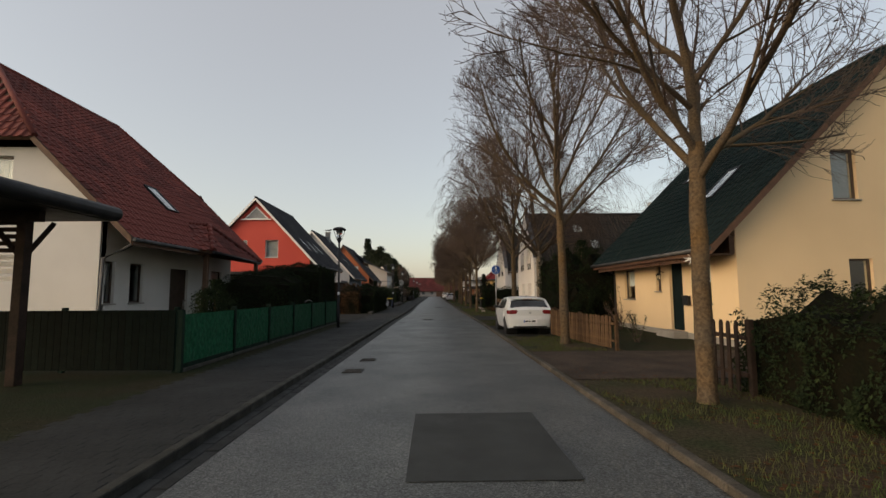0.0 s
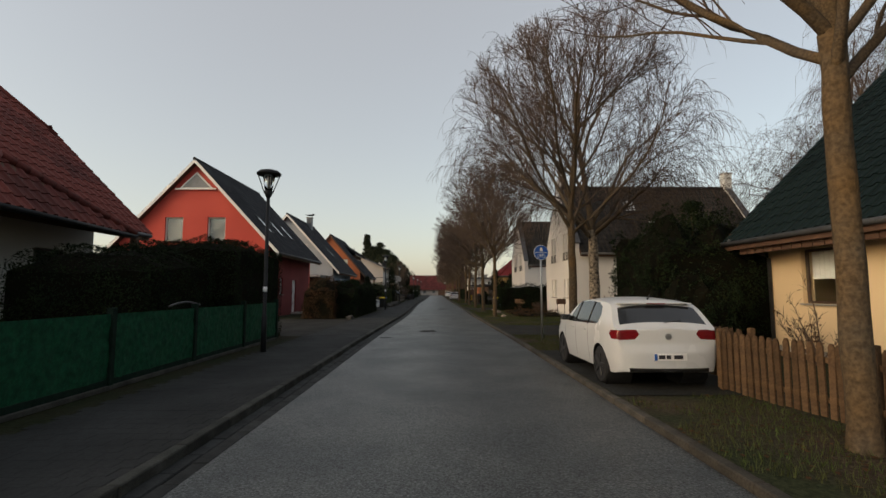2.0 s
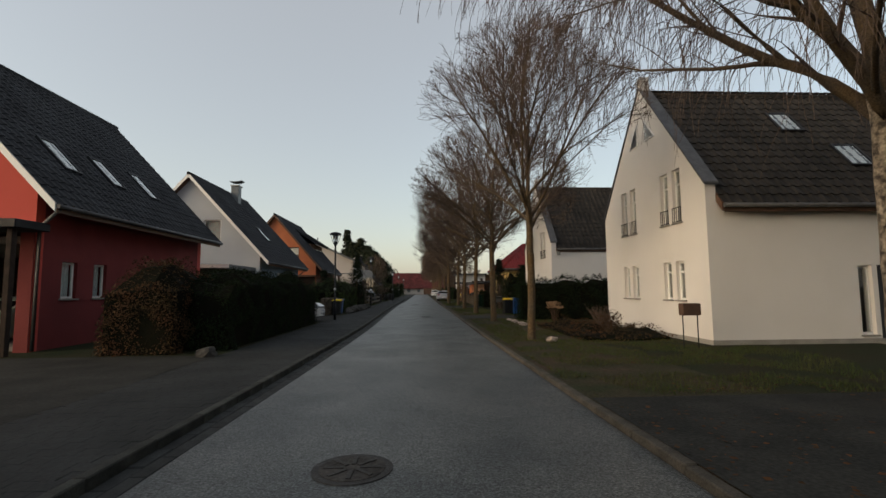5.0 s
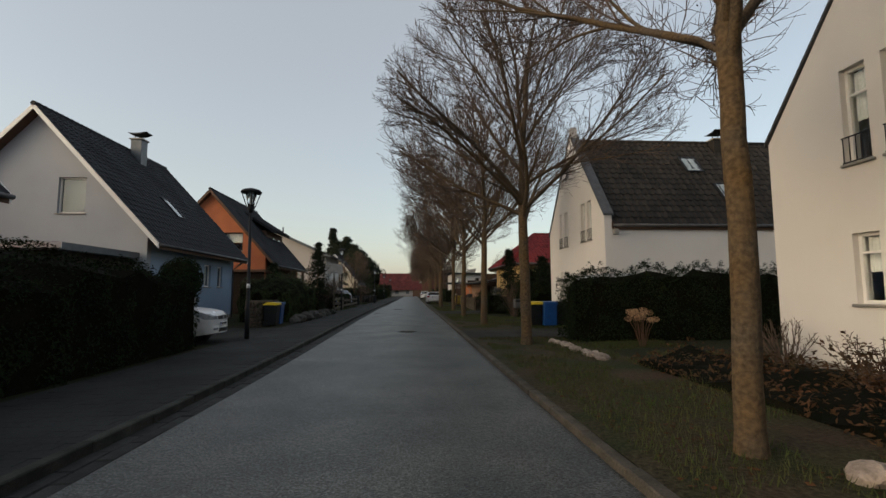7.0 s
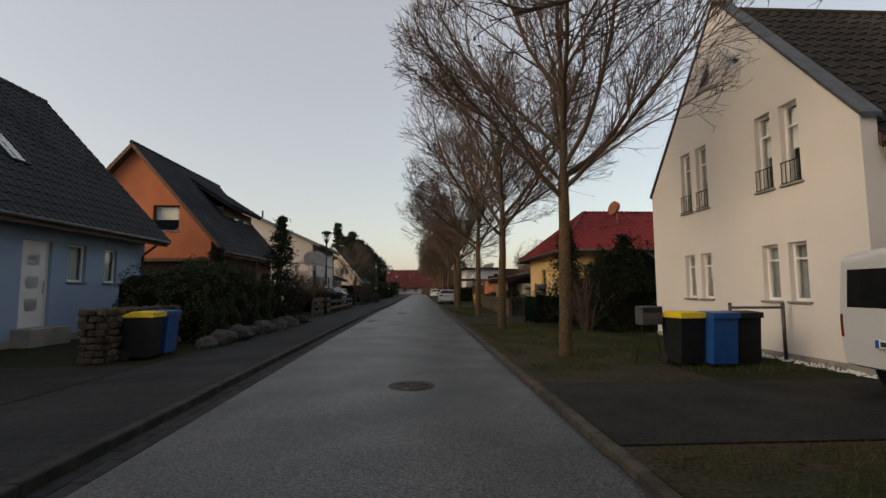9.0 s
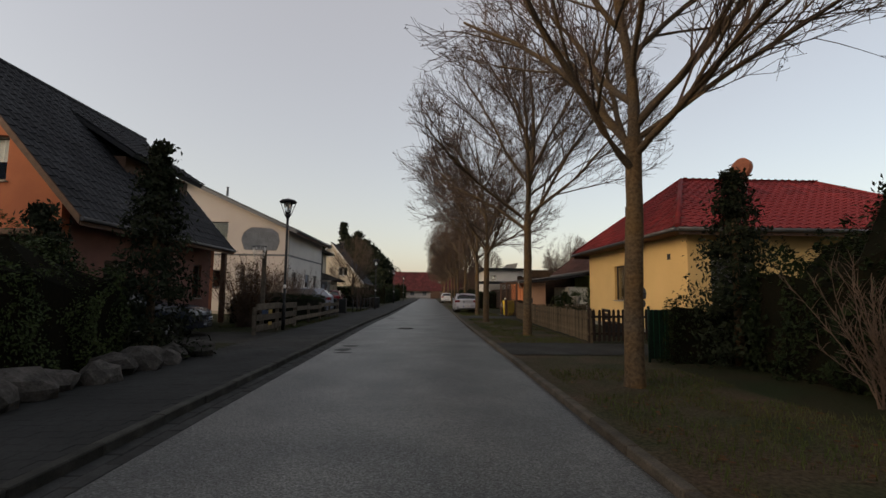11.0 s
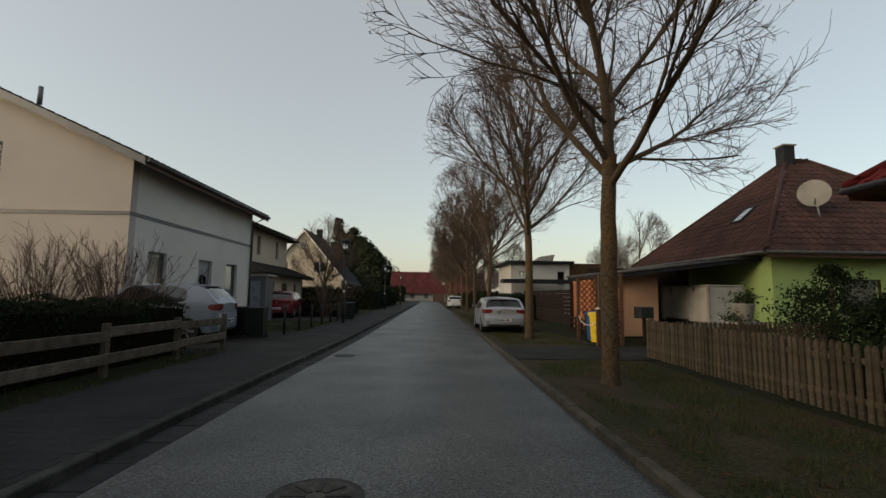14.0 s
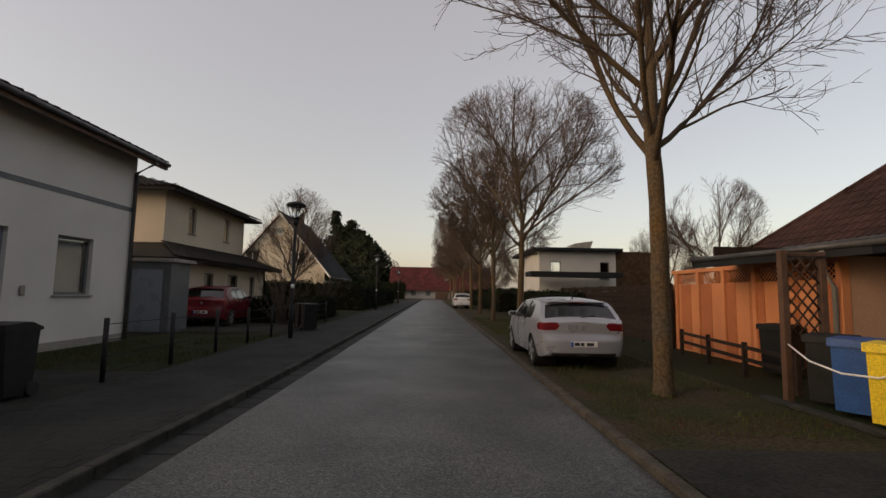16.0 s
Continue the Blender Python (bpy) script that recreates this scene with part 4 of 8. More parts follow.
ur = part("upper_roof", slab([(3.8, -4.4, 5.85), (3.8, 5.7, 5.85), (0, 2.5, 7.0), (0, -1.5, 7.0)], 0.14), M["tile_black"], v)
part("roof_side", slab([(-3.8, -4.4, 5.85), (3.8, -4.4, 5.85), (0, -1.5, 7.0)], 0.14), M["tile_black"], ur)
part("roof_side", slab([(-3.8, -4.4, 5.85), (-3.8, 5.7, 5.85), (0, 2.5, 7.0), (0, -1.5, 7.0)], 0.14), M["tile_black"], ur)
part("roof_side", slab([(-3.8, 5.7, 5.85), (3.8, 5.7, 5.85), (0, 2.5, 7.0)], 0.14), M["tile_black"], ur)
tiled_slope(ur, (3.8, -4.4, 5.88), (0, 1, 0), (-3.8, 0, 1.15), 10.1, 3.97, lambda s, d: s > d * 0.73 and s < 10.1 - d * 0.8, M["tile_black"])
tiled_slope(ur, (-3.8, -4.4, 5.88), (1, 0, 0), (0, 2.9, 1.15), 7.6, 3.1, lambda s, d: abs(s - 3.8) < 3.8 * (1 - d / 3.1), M["tile_black"])
s_ = thing("garden_shed", "blue-grey painted shed panel beside the villa", "shed", (-9.3, 99.3, 0.08))
part("wall", boxed(-0.75, 0.75, -0.6, 0.6, 0, 2.35, 0.01), M["greyframe"], s_)
part("roof", boxed(-0.9, 0.9, -0.75, 0.75, 2.35, 2.47, 0.01), M["plinth"], s_)
part("door", boxed(-0.5, 0.5, -0.63, -0.6, 0.05, 2.1, 0.005), M["paintgrey"], s_)
# cream gabled house
h = gable_house("cream_house", "cream gabled house with grey tiled roof", (-13.8, 0, 0), 0, 4.2, 125.2, 135, 8.6, 1.2, {"*": M["vanilla"]}, M["tile_dark"], 0.6, 0.3,
    [("S", "win", 1.1, 2.4, 3.9, 5.1, "", 2), ("S", "win", -3.0, -1.7, 3.9, 5.1, "", 2), ("S", "win", -0.5, 0.4, 6.6, 7.3, "blind"), ("S", "win", 1.0, 2.2, 1.2, 2.4, "")], fascia=M["upvc"])
chimney(h, 0.6, 129.5, 7.6, 9.2, 0.6)
# house closing the street
h = gable_house("end_house", "beige house with wide dark red roof closing the street", (2.0, 200, 0), -90, 5.0, -12, 12, 7.8, 1.0, {"*": M["cream"]}, M["tile_wine"], 0.6, 0.4,
    [("E", "win", -7.2, -6.0, 0.9, 2.2, "")], gutter=())
part("porch", boxed(5.0, 5.6, -1.2, 1.6, 0, 2.0), M["brownwood"], h)
skylight(h, 5.6, 7.8, 1.0, 2.5, 1.0, 0.9, 1.2)
chimney(h, 0.2, 5.5, 7.3, 8.4, 0.6)
for u in (-7.0, -3.5, 4.5):
    part("window", boxed(4.98, 5.03, u, u + 1.1, 0.9, 1.9), M["greyframe"], h)

# ---- houses beside the tree row ----
h = gable_house("yellow_house", "pale yellow rendered house with dark teal tiled roof", (13.85, 0, 0), 180, 5.2, -24.3, -15.2, 9.1, 1.0, {"*": M["yellow"]}, M["tile_green"], 0.95, 0.4,
    [("N", "win", 1.45, 2.2, 4.35, 5.85, "blind"), ("N", "win", 1.2, 1.9, 1.3, 2.6, ""), ("E", "win", -23.2, -22.1, 1.36, 2.64, "half"), ("E", "win", -20.15, -19.75, 1.7, 2.68, ""),
     ("E", "door", -19.1, -18.2, 0.3, 2.75, M["tile_green"], 0), ("E", "win", -17.4, -16.5, 1.3, 2.85, "half")], gutter=("E",), singles=300, frame_mat=M["brownframe"])
skylight(h, 6.15, 9.1, 1.0, 3.1, -18.4, 0.75, 1.6)
skylight(h, 6.15, 9.1, 1.0, 1.9, -22.2, 0.75, 1.2)
part("soffit", boxed(5.22, 6.05, -24.2, -15.25, 2.74, 2.78), M["brownwood"], h)
part("soffit_beam", boxed(5.2, 5.35, -24.2, -15.25, 2.78, 3.3), M["brownwood"], h)
for k in range(30):
    part("soffit_board", boxed(5.95, 6.02, -24.2 + k * 0.3, -23.93 + k * 0.3, 2.6, 2.95), M["brownwood"], h)
part("downpipe", tube([(6.2, -24.4, 3.0), (5.4, -24.2, 2.6), (5.26, -24.2, 2.5), (5.26, -24.2, 0.1)], 0.045), M["zinc"], h)
mb = thing("wall_mailbox", "black metal mailbox on the yellow wall", "mailbox", (8.63, 17.85, 1.38), 180)
part("body", boxed(0.0, 0.12, -0.17, 0.17, -0.17, 0.15, 0.01), M["darkmetal"], mb)
part("flap", boxed(0.1, 0.14, -0.18, 0.18, 0.08, 0.17, 0.005), M["darkmetal"], mb)
lt = thing("wall_lantern", "small black wall lantern beside the door", "lantern", (8.62, 19.45, 2.25), 180)
part("bracket", tube([(0, 0, 0.15), (0.15, 0, 0.2), (0.2, 0, 0.05)], 0.015, 6), M["darkmetal"], lt)
part("lantern_body", tube([(0.2, 0, -0.15), (0.2, 0, 0.05)], [0.05, 0.09], 6), M["lampglass"], lt)
part("lantern_top", tube([(0.2, 0, 0.05), (0.2, 0, 0.15)], [0.11, 0.02], 6), M["darkmetal"], lt)
st = thing("paper_star", "white many-pointed paper star hung by the window", "star ornament", (7.86, 16.04, 2.70), 20)
bm = bmesh.new()
rs = random.Random(4)
for k in range(14):
    th_, ph = math.acos(1 - 2 * (k + 0.5) / 14), k * 2.4
    d = Vector((math.sin(th_) * math.cos(ph), math.sin(th_) * math.sin(ph), math.cos(th_)))
    add_tube(bm, [(0, 0, 0), tuple(d * 0.3)], [0.075, 0.004], 4, False)
part("points", bm, M["signwhite"], st)
part("cord", tube([(0, 0, 0.2), (0, 0, 0.35)], 0.004, 4), M["signwhite"], st)

def parapet_house(name, label, y0, y1, door_side, wo=0.0, over=0.25):
    """White house, gable to the road, parapets over both gables; ridge along the world's x."""
    mid = (y0 + y1) / 2
    win = []
    for c in (-1.85 + wo, 1.1 + wo):
        for q in (0.0, 0.72):
            win.append(("S", "win", c + q - 0.3, c + q + 0.16, 3.6, 5.25, "half", 1, 0.72))
            win.append(("S", "win", c + q - 0.3, c + q + 0.16, 1.25, 2.42, "blind" if c > 0 else "half", 1, 0.72))
    if door_side:
        win += [("E", "door", 4.75, 5.75, 0.05, 2.2, M["trimblack"], 3), ("E", "win", 5.9, 6.2, 0.3, 2.2, ""), ("E", "win", 4.2, 4.6, 0.3, 2.2, "")]
    hw = (y1 - y0) / 2
    # walls take the lighter white that carries the sunlight in its colour
    ho = gable_house(name, label, (7.95, mid, 0), -90, hw, 0.0, 11.6, 8.45, 1.22, {"*": M["litwhite"]}, M["tile_black"], over, 0.0, win, gutter=("E",), parapet=0.45, base=0.4)
    for yy in (0.0, 11.3):
        for sx in (1, -1):
            part("parapet_flashing", prism([(sx * (hw + 0.06), 8.29 - 1.22 * hw + 0.42), (0, 8.29 + 0.44), (0, 8.29 + 0.5), (sx * (hw + 0.06), 8.29 - 1.22 * hw + 0.5)], "y", yy - 0.05, yy + 0.36), M["zinc"], ho)
    for sx in (-1, 1):
        part("attic_window", prism([(sx * 0.25, 6.7), (sx * 0.95, 6.7), (sx * 0.25, 7.5)], "y", -0.03, 0.02), M["upvc"], ho)
        part("attic_pane", prism([(sx * 0.31, 6.76), (sx * 0.82, 6.76), (sx * 0.31, 7.36)], "y", -0.045, -0.03), M["glass"], ho)
    part("finial", boxed(-0.16, 0.16, 0.0, 0.3, 8.6, 9.1, 0.01), M["cream"], ho)
    for c in (-1.85 + wo, 1.1 + wo):
        for q in (0.0, 0.72):
            for zz in (3.62, 4.05):
                br = part("balcony_rail", tube([(c + q - 0.32, -0.03, zz), (c + q + 0.18, -0.03, zz)], 0.014, 5), M["darkmetal"], ho)
            for k in range(5):
                part("bar", tube([(c + q - 0.3 + k * 0.115, -0.03, 3.62), (c + q - 0.3 + k * 0.115, -0.03, 4.05)], 0.009, 5), M["darkmetal"], br)
    sk = 0.0 if door_side else 0.75
    skylight(ho, hw + over, 8.45, 1.22, 0.8, 3.9 + sk, 0.8, 1.1)
    skylight(ho, hw + over, 8.45, 1.22, 2.0, 5.0 + sk * 0.6, 0.8, 1.1)
    return ho
h = parapet_house("white_gable_house", "white house with parapet gable and narrow paired windows", 39.25, 46.25, True, 0.32)
chimney(h, 0, 11.45, 8.3, 9.5, 0.5, M["white"])
h = parapet_house("white_gable_house", "white house with parapet gable behind a clipped hedge", 54.6, 61.7, False, 0.3, 0.06)
chimney(h, 0.3, 6.9, 7.6, 8.5, 0.5, M["tile_black"], True)

def hip_house(name, label, x0, x1, y0, y1, eave, apex_in, ridge, wall, tile, over, openings, singles=0):
    """Bungalow; ridge along x, hipped towards the road."""
    mid = (y0 + y1) / 2
    hw = (y1 - y0) / 2
    ho = thing(name, label, "house", (x0, mid, 0), -90)
    # local: x = -(world y - mid), y = world x - x0
    L = x1 - x0
    wz = eave + 0.12
    wx = hw - over
    hs = {q: [] for q in "SEW"}
    for o in openings:
        hs[o[0]].append(o[2:6])
    part("wall", wall_mesh([(-wx, wz), (wx, wz)], hs["S"], "S", over, 0.3), wall, ho)
    part("wall", wall_mesh([(over + 0.3, wz), (L - over, wz)], hs["E"], "E", wx, 0.3), wall, ho)
    part("wall", wall_mesh([(over + 0.3, wz), (L - over, wz)], hs["W"], "W", -wx, 0.3), wall, ho)
    part("wall", wall_mesh([(-wx + 0.3, wz), (wx - 0.3, wz)], [], "N", L - over, 0.3), wall, ho)
    part("plinth", boxed(-wx - 0.02, wx + 0.02, over - 0.02, over + 0.01, 0, 0.25), M["plinth"], ho)
    part("ceiling", boxed(-hw + 0.05, hw - 0.05, 0.05, L - 0.05, eave - 0.1, eave - 0.04), M["brownwood"], ho)
    part("partition", boxed(-wx + 0.3, wx - 0.3, 5.0, 5.1, 0.1, wz - 0.3), M["room"], ho)
    pitched_roof(ho, hw, 0, L, ridge, (ridge - eave) / hw, tile, apex_in, apex_in, 1.0, tile, M["brownwood"], ("E",), singles)
    part("gutter", tube([(-hw, -0.05, eave - 0.05), (hw, -0.05, eave - 0.05)], 0.065), M["zinc"], ho)
    for o in openings:
        window(ho, o[0], {"S": over, "E": wx, "W": -wx}[o[0]], *o[2:6], M["brownframe"], o[6] if len(o) > 6 else "")
    return ho
h = hip_house("ochre_bungalow", "ochre rendered bungalow with bright red hipped roof", 8.0, 20.0, 71.6, 82.1, 3.62, 3.1, 6.4, M["ochre"], M["tile_bright"], 0.65,
    [("S", "win", -1.35, -0.3, 1.29, 2.78), ("E", "win", 1.4, 2.9, 1.26, 2.8)], 300)
part("satellite_dish", tube([(2.2, 4.3, 6.3), (2.25, 4.1, 6.36)], [0.42, 0.44], 24), M["brick"], h)
part("dish_arm", tube([(2.2, 4.4, 5.4), (2.2, 4.35, 6.25)], 0.025, 6), M["steel"], h)
for k, (a, b) in enumerate(((0.0, 0.09), (0.12, 0.2))):
    part("number_bar", boxed(3.55 - b, 3.55 - a, 0.63, 0.648, 2.75, 2.95), M["print"], h)
h = hip_house("lime_bungalow", "lime green bungalow with brown hipped roof and chimney", 11.4, 22.5, 88.9, 99.4, 3.2, 5.0, 7.85, M["green"], M["tile_brown"], 0.65,
    [("E", "win", 3.0, 4.6, 1.0, 2.3)])
chimney(h, 0.0, 5.0, 7.0, 8.55, 0.52, M["tile_dark"])
skylight(h, 5.25, 7.85, 0.93, 2.65, 1.07, 0.7, 1.0, turn=Matrix.Translation((0, 5.0, 0)) @ Matrix.Rotation(math.radians(-90), 4, "Z"))
dish_way = Vector((0.78, -0.6, 0.12)).normalized()
hub = Vector((3.68, 3.12, 5.55))
dish = part("satellite_dish", tube([(hub + dish_way * k)[:] for k in (-0.10, -0.06, 0.0, 0.02)], [0.06, 0.32, 0.52, 0.52], 28), M["plinth"], h, "round beige satellite dish")
part("dish_arm", tube([(3.7, 3.3, 4.45), (3.6, 3.3, 4.95), (3.6, 3.22, 5.5)], 0.03, 6), M["steel"], dish)
part("feed_arm", tube([(hub - Vector((0, 0, 0.45)))[:], (hub + dish_way * 0.5 - Vector((0, 0, 0.35)))[:]], 0.018, 6), M["darkmetal"], dish)

m_ = thing("modern_house", "white flat roofed modern house with timber clad wing", "house", (10.5, 115.5, 0))
part("wall", wall_mesh([(-3.6, 4.35), (1.3, 4.35)], [(-2.9, -2.2, 2.9, 3.7), (0.3, 0.9, 2.6, 3.7)], "S", -3.0, 0.3), W_, m_)
part("wall", boxed(-3.6, -3.3, -2.7, 4, 0, 4.35), W_, m_)
part("roof", boxed(-4.1, 1.6, -3.5, 4.3, 4.35, 4.55, 0.02), M["darkmetal"], m_)
part("timber_wing", boxed(1.3, 4.6, -2.9, 4, 0, 4.4, 0.01), M["wood"], m_)
part("terrace_roof", boxed(-4.6, 0.9, -5.2, -3.55, 2.65, 2.95, 0.02), M["darkmetal"], m_)
part("roof_box", prism([(-1.2, 4.55), (0.6, 4.55), (0.9, 5.4), (-0.4, 5.2)], "y", 0, 1.5), M["plinth"], m_)
for a, b, c, d in ((-2.9, -2.2, 2.9, 3.7), (0.3, 0.9, 2.6, 3.7)):
    window(m_, "S", -3.0, a, b, c, d, M["greyframe"], "")

# ---- trees ----
def leaves(bm_v, bm_f, pts, size, rnd, up=0.3):
    for p, n in pts:
        d = (Vector(n) + Vector((rnd.uniform(-1, 1), rnd.uniform(-1, 1), rnd.uniform(-1, 1) + up)) * 0.9).normalized()
        u = d.orthogonal().normalized()
        u.rotate(Matrix.Rotation(rnd.uniform(0, math.tau), 3, d))
        w = d.cross(u)
        s = size * rnd.uniform(0.6, 1.3)
        b0 = len(bm_v)
        p = Vector(p)
        bm_v += [(p - u * s)[:], (p + w * s * 0.42 + d * s * 0.12)[:], (p + u * s)[:], (p - w * s * 0.42 + d * s * 0.12)[:]]
        bm_f += [(b0, b0 + 1, b0 + 2, b0 + 3)]

def grow(seed, fork, height, spread, limbs, trunk_r, droop=0.0, dens=1.0):
    """Segments of a bare tree, kept within a domed crown: thick ones for the trunk mesh, thin ones for the crown."""
    r = random.Random(seed)
    thick, thin = [], []
    cz, rz = fork + (height - fork) * 0.40, (height - fork) * 0.60
    def inside(p, k=1.0):
        return (p.x ** 2 + p.y ** 2) / (spread * k) ** 2 + ((p.z - cz) / (rz * k)) ** 2 < 1
    def curve(p, d, ln, r0, r1, n, up, out, wild=0.13, k=1.0):
        pts, rad = [p.copy()], [r0]
        for i in range(n):
            d = (d + Vector((r.uniform(-1, 1), r.uniform(-1, 1), r.uniform(-1, 1))) * wild + Vector((0, 0, up))).normalized()
            p = p + d * (ln / n)
            if i > 0 and not droop and not inside(p, k):
                break
            pts.append(p.copy()); rad.append(r0 + (r1 - r0) * (i + 1) / n)
        out.append((pts, rad))
        return pts, rad, d
    tp = [Vector((0, 0, -0.1)), Vector((0, 0, 0.06)), Vector((0, 0, 0.22)), Vector((0, 0, 0.6))]
    tr = [trunk_r * 1.3, trunk_r * 1.16, trunk_r * 1.04, trunk_r]
    p = Vector((0, 0, 0.6))
    lean = Vector((r.uniform(-0.02, 0.02), r.uniform(-0.02, 0.02), 1))
    for i in range(9):
        p = p + lean * ((fork - 0.6) / 9) + Vector((r.uniform(-0.015, 0.015), r.uniform(-0.015, 0.015), 0))
        tp.append(p.copy()); tr.append(trunk_r * (1 - 0.022 * i) * r.uniform(0.97, 1.05) * (1.1 if i == 8 else 1))
    thick.append((tp, tr))
    top = p.copy()
    leader, lr, _ = curve(top, Vector((0, 0, 1)), (height - fork) * 0.97, trunk_r * 0.66, 0.014, 10, 0.05, thick, 0.09)
    def side(d, ang, outward=None):
        o = d.orthogonal().normalized()
        o.rotate(Matrix.Rotation(r.uniform(0, math.tau), 3, d))
        if outward is not None:
            o = (o + outward * 0.7).normalized()
        if not droop:
            o = (o + Vector((0, 0, 0.2))).normalized()
        return (d * math.cos(ang) + o * math.sin(ang)).normalized()
    def along(pts, t):
        i = min(int(t * (len(pts) - 1)), len(pts) - 2)
        return i, pts[i].lerp(pts[i + 1], t * (len(pts) - 1) - i), (pts[i + 1] - pts[i]).normalized()
    carriers = [(leader, lr)]
    low = 5
    for k in range(limbs):
        a = k * 2.4 + r.uniform(-0.4, 0.4)
        t = 0 if k < low else 0.03 + 0.52 * (k - low) / (limbs - low)
        i, base, _ = along(leader, t)
        if t == 0:
            base = base - Vector((0, 0, 0.05 + 0.13 * k))
        tilt = r.uniform(0.5, 0.75) if k % 2 else r.uniform(0.76, 0.98)
        if t > 0.2:
            tilt *= 0.82
        d = Vector((math.cos(a) * math.sin(tilt), math.sin(a) * math.sin(tilt), math.cos(tilt)))
        ln = min(spread / math.sin(tilt) * 1.2, (height - base.z) / math.cos(tilt))
        pts, rad, _ = curve(base, d, ln, trunk_r * r.uniform(0.4, 0.54) * (1 - 0.7 * t), 0.010, 14, 0.022 if droop == 0 else 0.04, thick, 0.105 if droop == 0 else 0.2)
        carriers.append((pts, rad))
        for s in range(5):
            t2 = 0.10 + 0.78 * (s + r.random()) / 5
            i, q, dd = along(pts, t2)
            out = Vector((q.x, q.y, 0.0)).normalized()
            sp, sr, _ = curve(q, side(dd, r.uniform(0.4, 0.8), out), ln * r.uniform(0.42, 0.68) * (1.1 - 0.5 * t2), max(rad[i] * 0.5, 0.011), 0.008, 8, 0.01 if droop == 0 else 0.02, thick, 0.11 if droop == 0 else 0.19)
            if len(sp) > 2:
                carriers.append((sp, sr))
    for pts, rad in carriers:
        n = int(7.5 * dens * (len(pts) - 1) / 8) + 2
        for k in range(n):
            i, q, dd = along(pts, min(0.16 + 0.83 * (k + r.random()) / n, 0.995))
            ln = r.uniform(0.6, 1.6)
            bp, br, bd = curve(q, side(dd, r.uniform(0.35, 0.75)), ln, max(rad[i] * 0.4, 0.0085), 0.005, 5, 0.03 - droop * 0.1, thin, 0.11, 1.04)
            if len(bp) < 2:
                continue
            for s in range(int(5 * dens * (len(bp) - 1) / 5) + 1):
                j, q2, d2 = along(bp, min(0.2 + 0.8 * (s + r.random()) / (4 * dens), 0.995))
                tp_, _, _ = curve(q2, side(d2, r.uniform(0.35, 0.8)), r.uniform(0.3, 0.85) * (1 + 2.2 * droop), 0.0068, 0.004, 3 + int(2 * (droop > 0)), 0.05 - droop * 0.8, thin, 0.2, 1.07)
                for u in range(2):
                    j2 = r.randint(0, len(tp_) - 2)
                    curve(tp_[j2 + 1], side((tp_[j2 + 1] - tp_[j2]).normalized(), r.uniform(0.4, 0.8)), r.uniform(0.12, 0.38) * (1 + 3 * droop), 0.0048, 0.0034, 2 + int(2 * (droop > 0)), 0.04 - droop * 1.2, thin, 0.25, 1.1)
    return thick, thin

def branch_mesh(segs, min_sides):
    vs, fs = [], []
    for pts, rad in segs:
        sides = min_sides if rad[0] < 0.03 else (6 if rad[0] < 0.08 else 10)
        base = len(vs)
        for i, p in enumerate(pts):
            d = (pts[min(i + 1, len(pts) - 1)] - pts[max(i - 1, 0)]).normalized()
            u = d.orthogonal().normalized(); w = d.cross(u)
            for k in range(sides):
                a = k * math.tau / sides
                vs.append((p + (u * math.cos(a) + w * math.sin(a)) * rad[i])[:])
        for i in range(len(pts) - 1):
            for k in range(sides):
                a, b = base + i * sides + k, base + i * sides + (k + 1) % sides
                fs.append((a, b, b + sides, a + sides))
    return vs, fs

def bare_tree(name, label, seed, *a, mat=None, twig=None, limb=None, **k):
    t = thing(name, label, "tree", group="street trees" if name == "street_tree" else "")
    thick, thin = grow(seed, *a, **k)
    joined("trunk", *branch_mesh(thick[:1], 5), mat or M["bark"], t, True)
    joined("limb", *branch_mesh(thick[1:], 5), limb or M["limb"], t, True)
    joined("crown", *branch_mesh(thin, 3), twig or M["twig"], t)
    if name == "street_tree":
        rs_ = random.Random(seed + 1)
        v, f = [], []
        tips = [s_[0][-1] for s_ in thin if s_[1][0] < 0.006]
        pts = []
        for _ in range(170):
            q = tips[rs_.randrange(len(tips))]
            for _ in range(rs_.randint(2, 5)):
                pts.append(((q + Vector((rs_.uniform(-0.05, 0.05), rs_.uniform(-0.05, 0.05), rs_.uniform(-0.09, 0.02))))[:], (0, 0, -1)))
        leaves(v, f, pts, 0.032, rs_)
        joined("dry_fruit", v, f, M["seed"], t)["kind"] = "stuff"
    return t

protos = [bare_tree("street_tree", "leafless street tree with pale brown lichen-stained trunk", s, 4.0, hgt, 3.4, lb, tr) for s, hgt, lb, tr in
          ((11, 10.0, 13, 0.126), (23, 9.9, 12, 0.135), (37, 10.2, 13, 0.125), (51, 9.8, 12, 0.113))]
# place along the verge, crown radius, height of the fork
TREES = [(3.92, 8.85, 3.6, 3.9), (4.05, 16.75, 3.4, 4.3), (4.22, 27.0, 3.7, 4.0), (3.5, 41.25, 3.6, 3.9), (3.65, 49.8, 3.6, 3.9), (3.65, 57.3, 3.5, 3.7), (3.6, 64.9, 3.7, 4.0), (3.8, 73.9, 4.2, 4.4),
         (3.3, 81.65, 3.8, 4.1), (3.72, 90.2, 3.6, 3.9), (3.8, 102.4, 3.5, 4.0), (3.5, 108.7, 3.4, 3.9), (3.6, 117, 3.3, 4), (3.7, 126, 3.4, 3.9), (3.6, 135, 3.3, 4.1), (3.8, 144, 3.4, 4), (3.6, 153, 3.3, 3.9),
         (3.7, 163, 3.4, 4), (3.6, 173, 3.4, 4.1), (3.8, 183, 3.4, 4)]
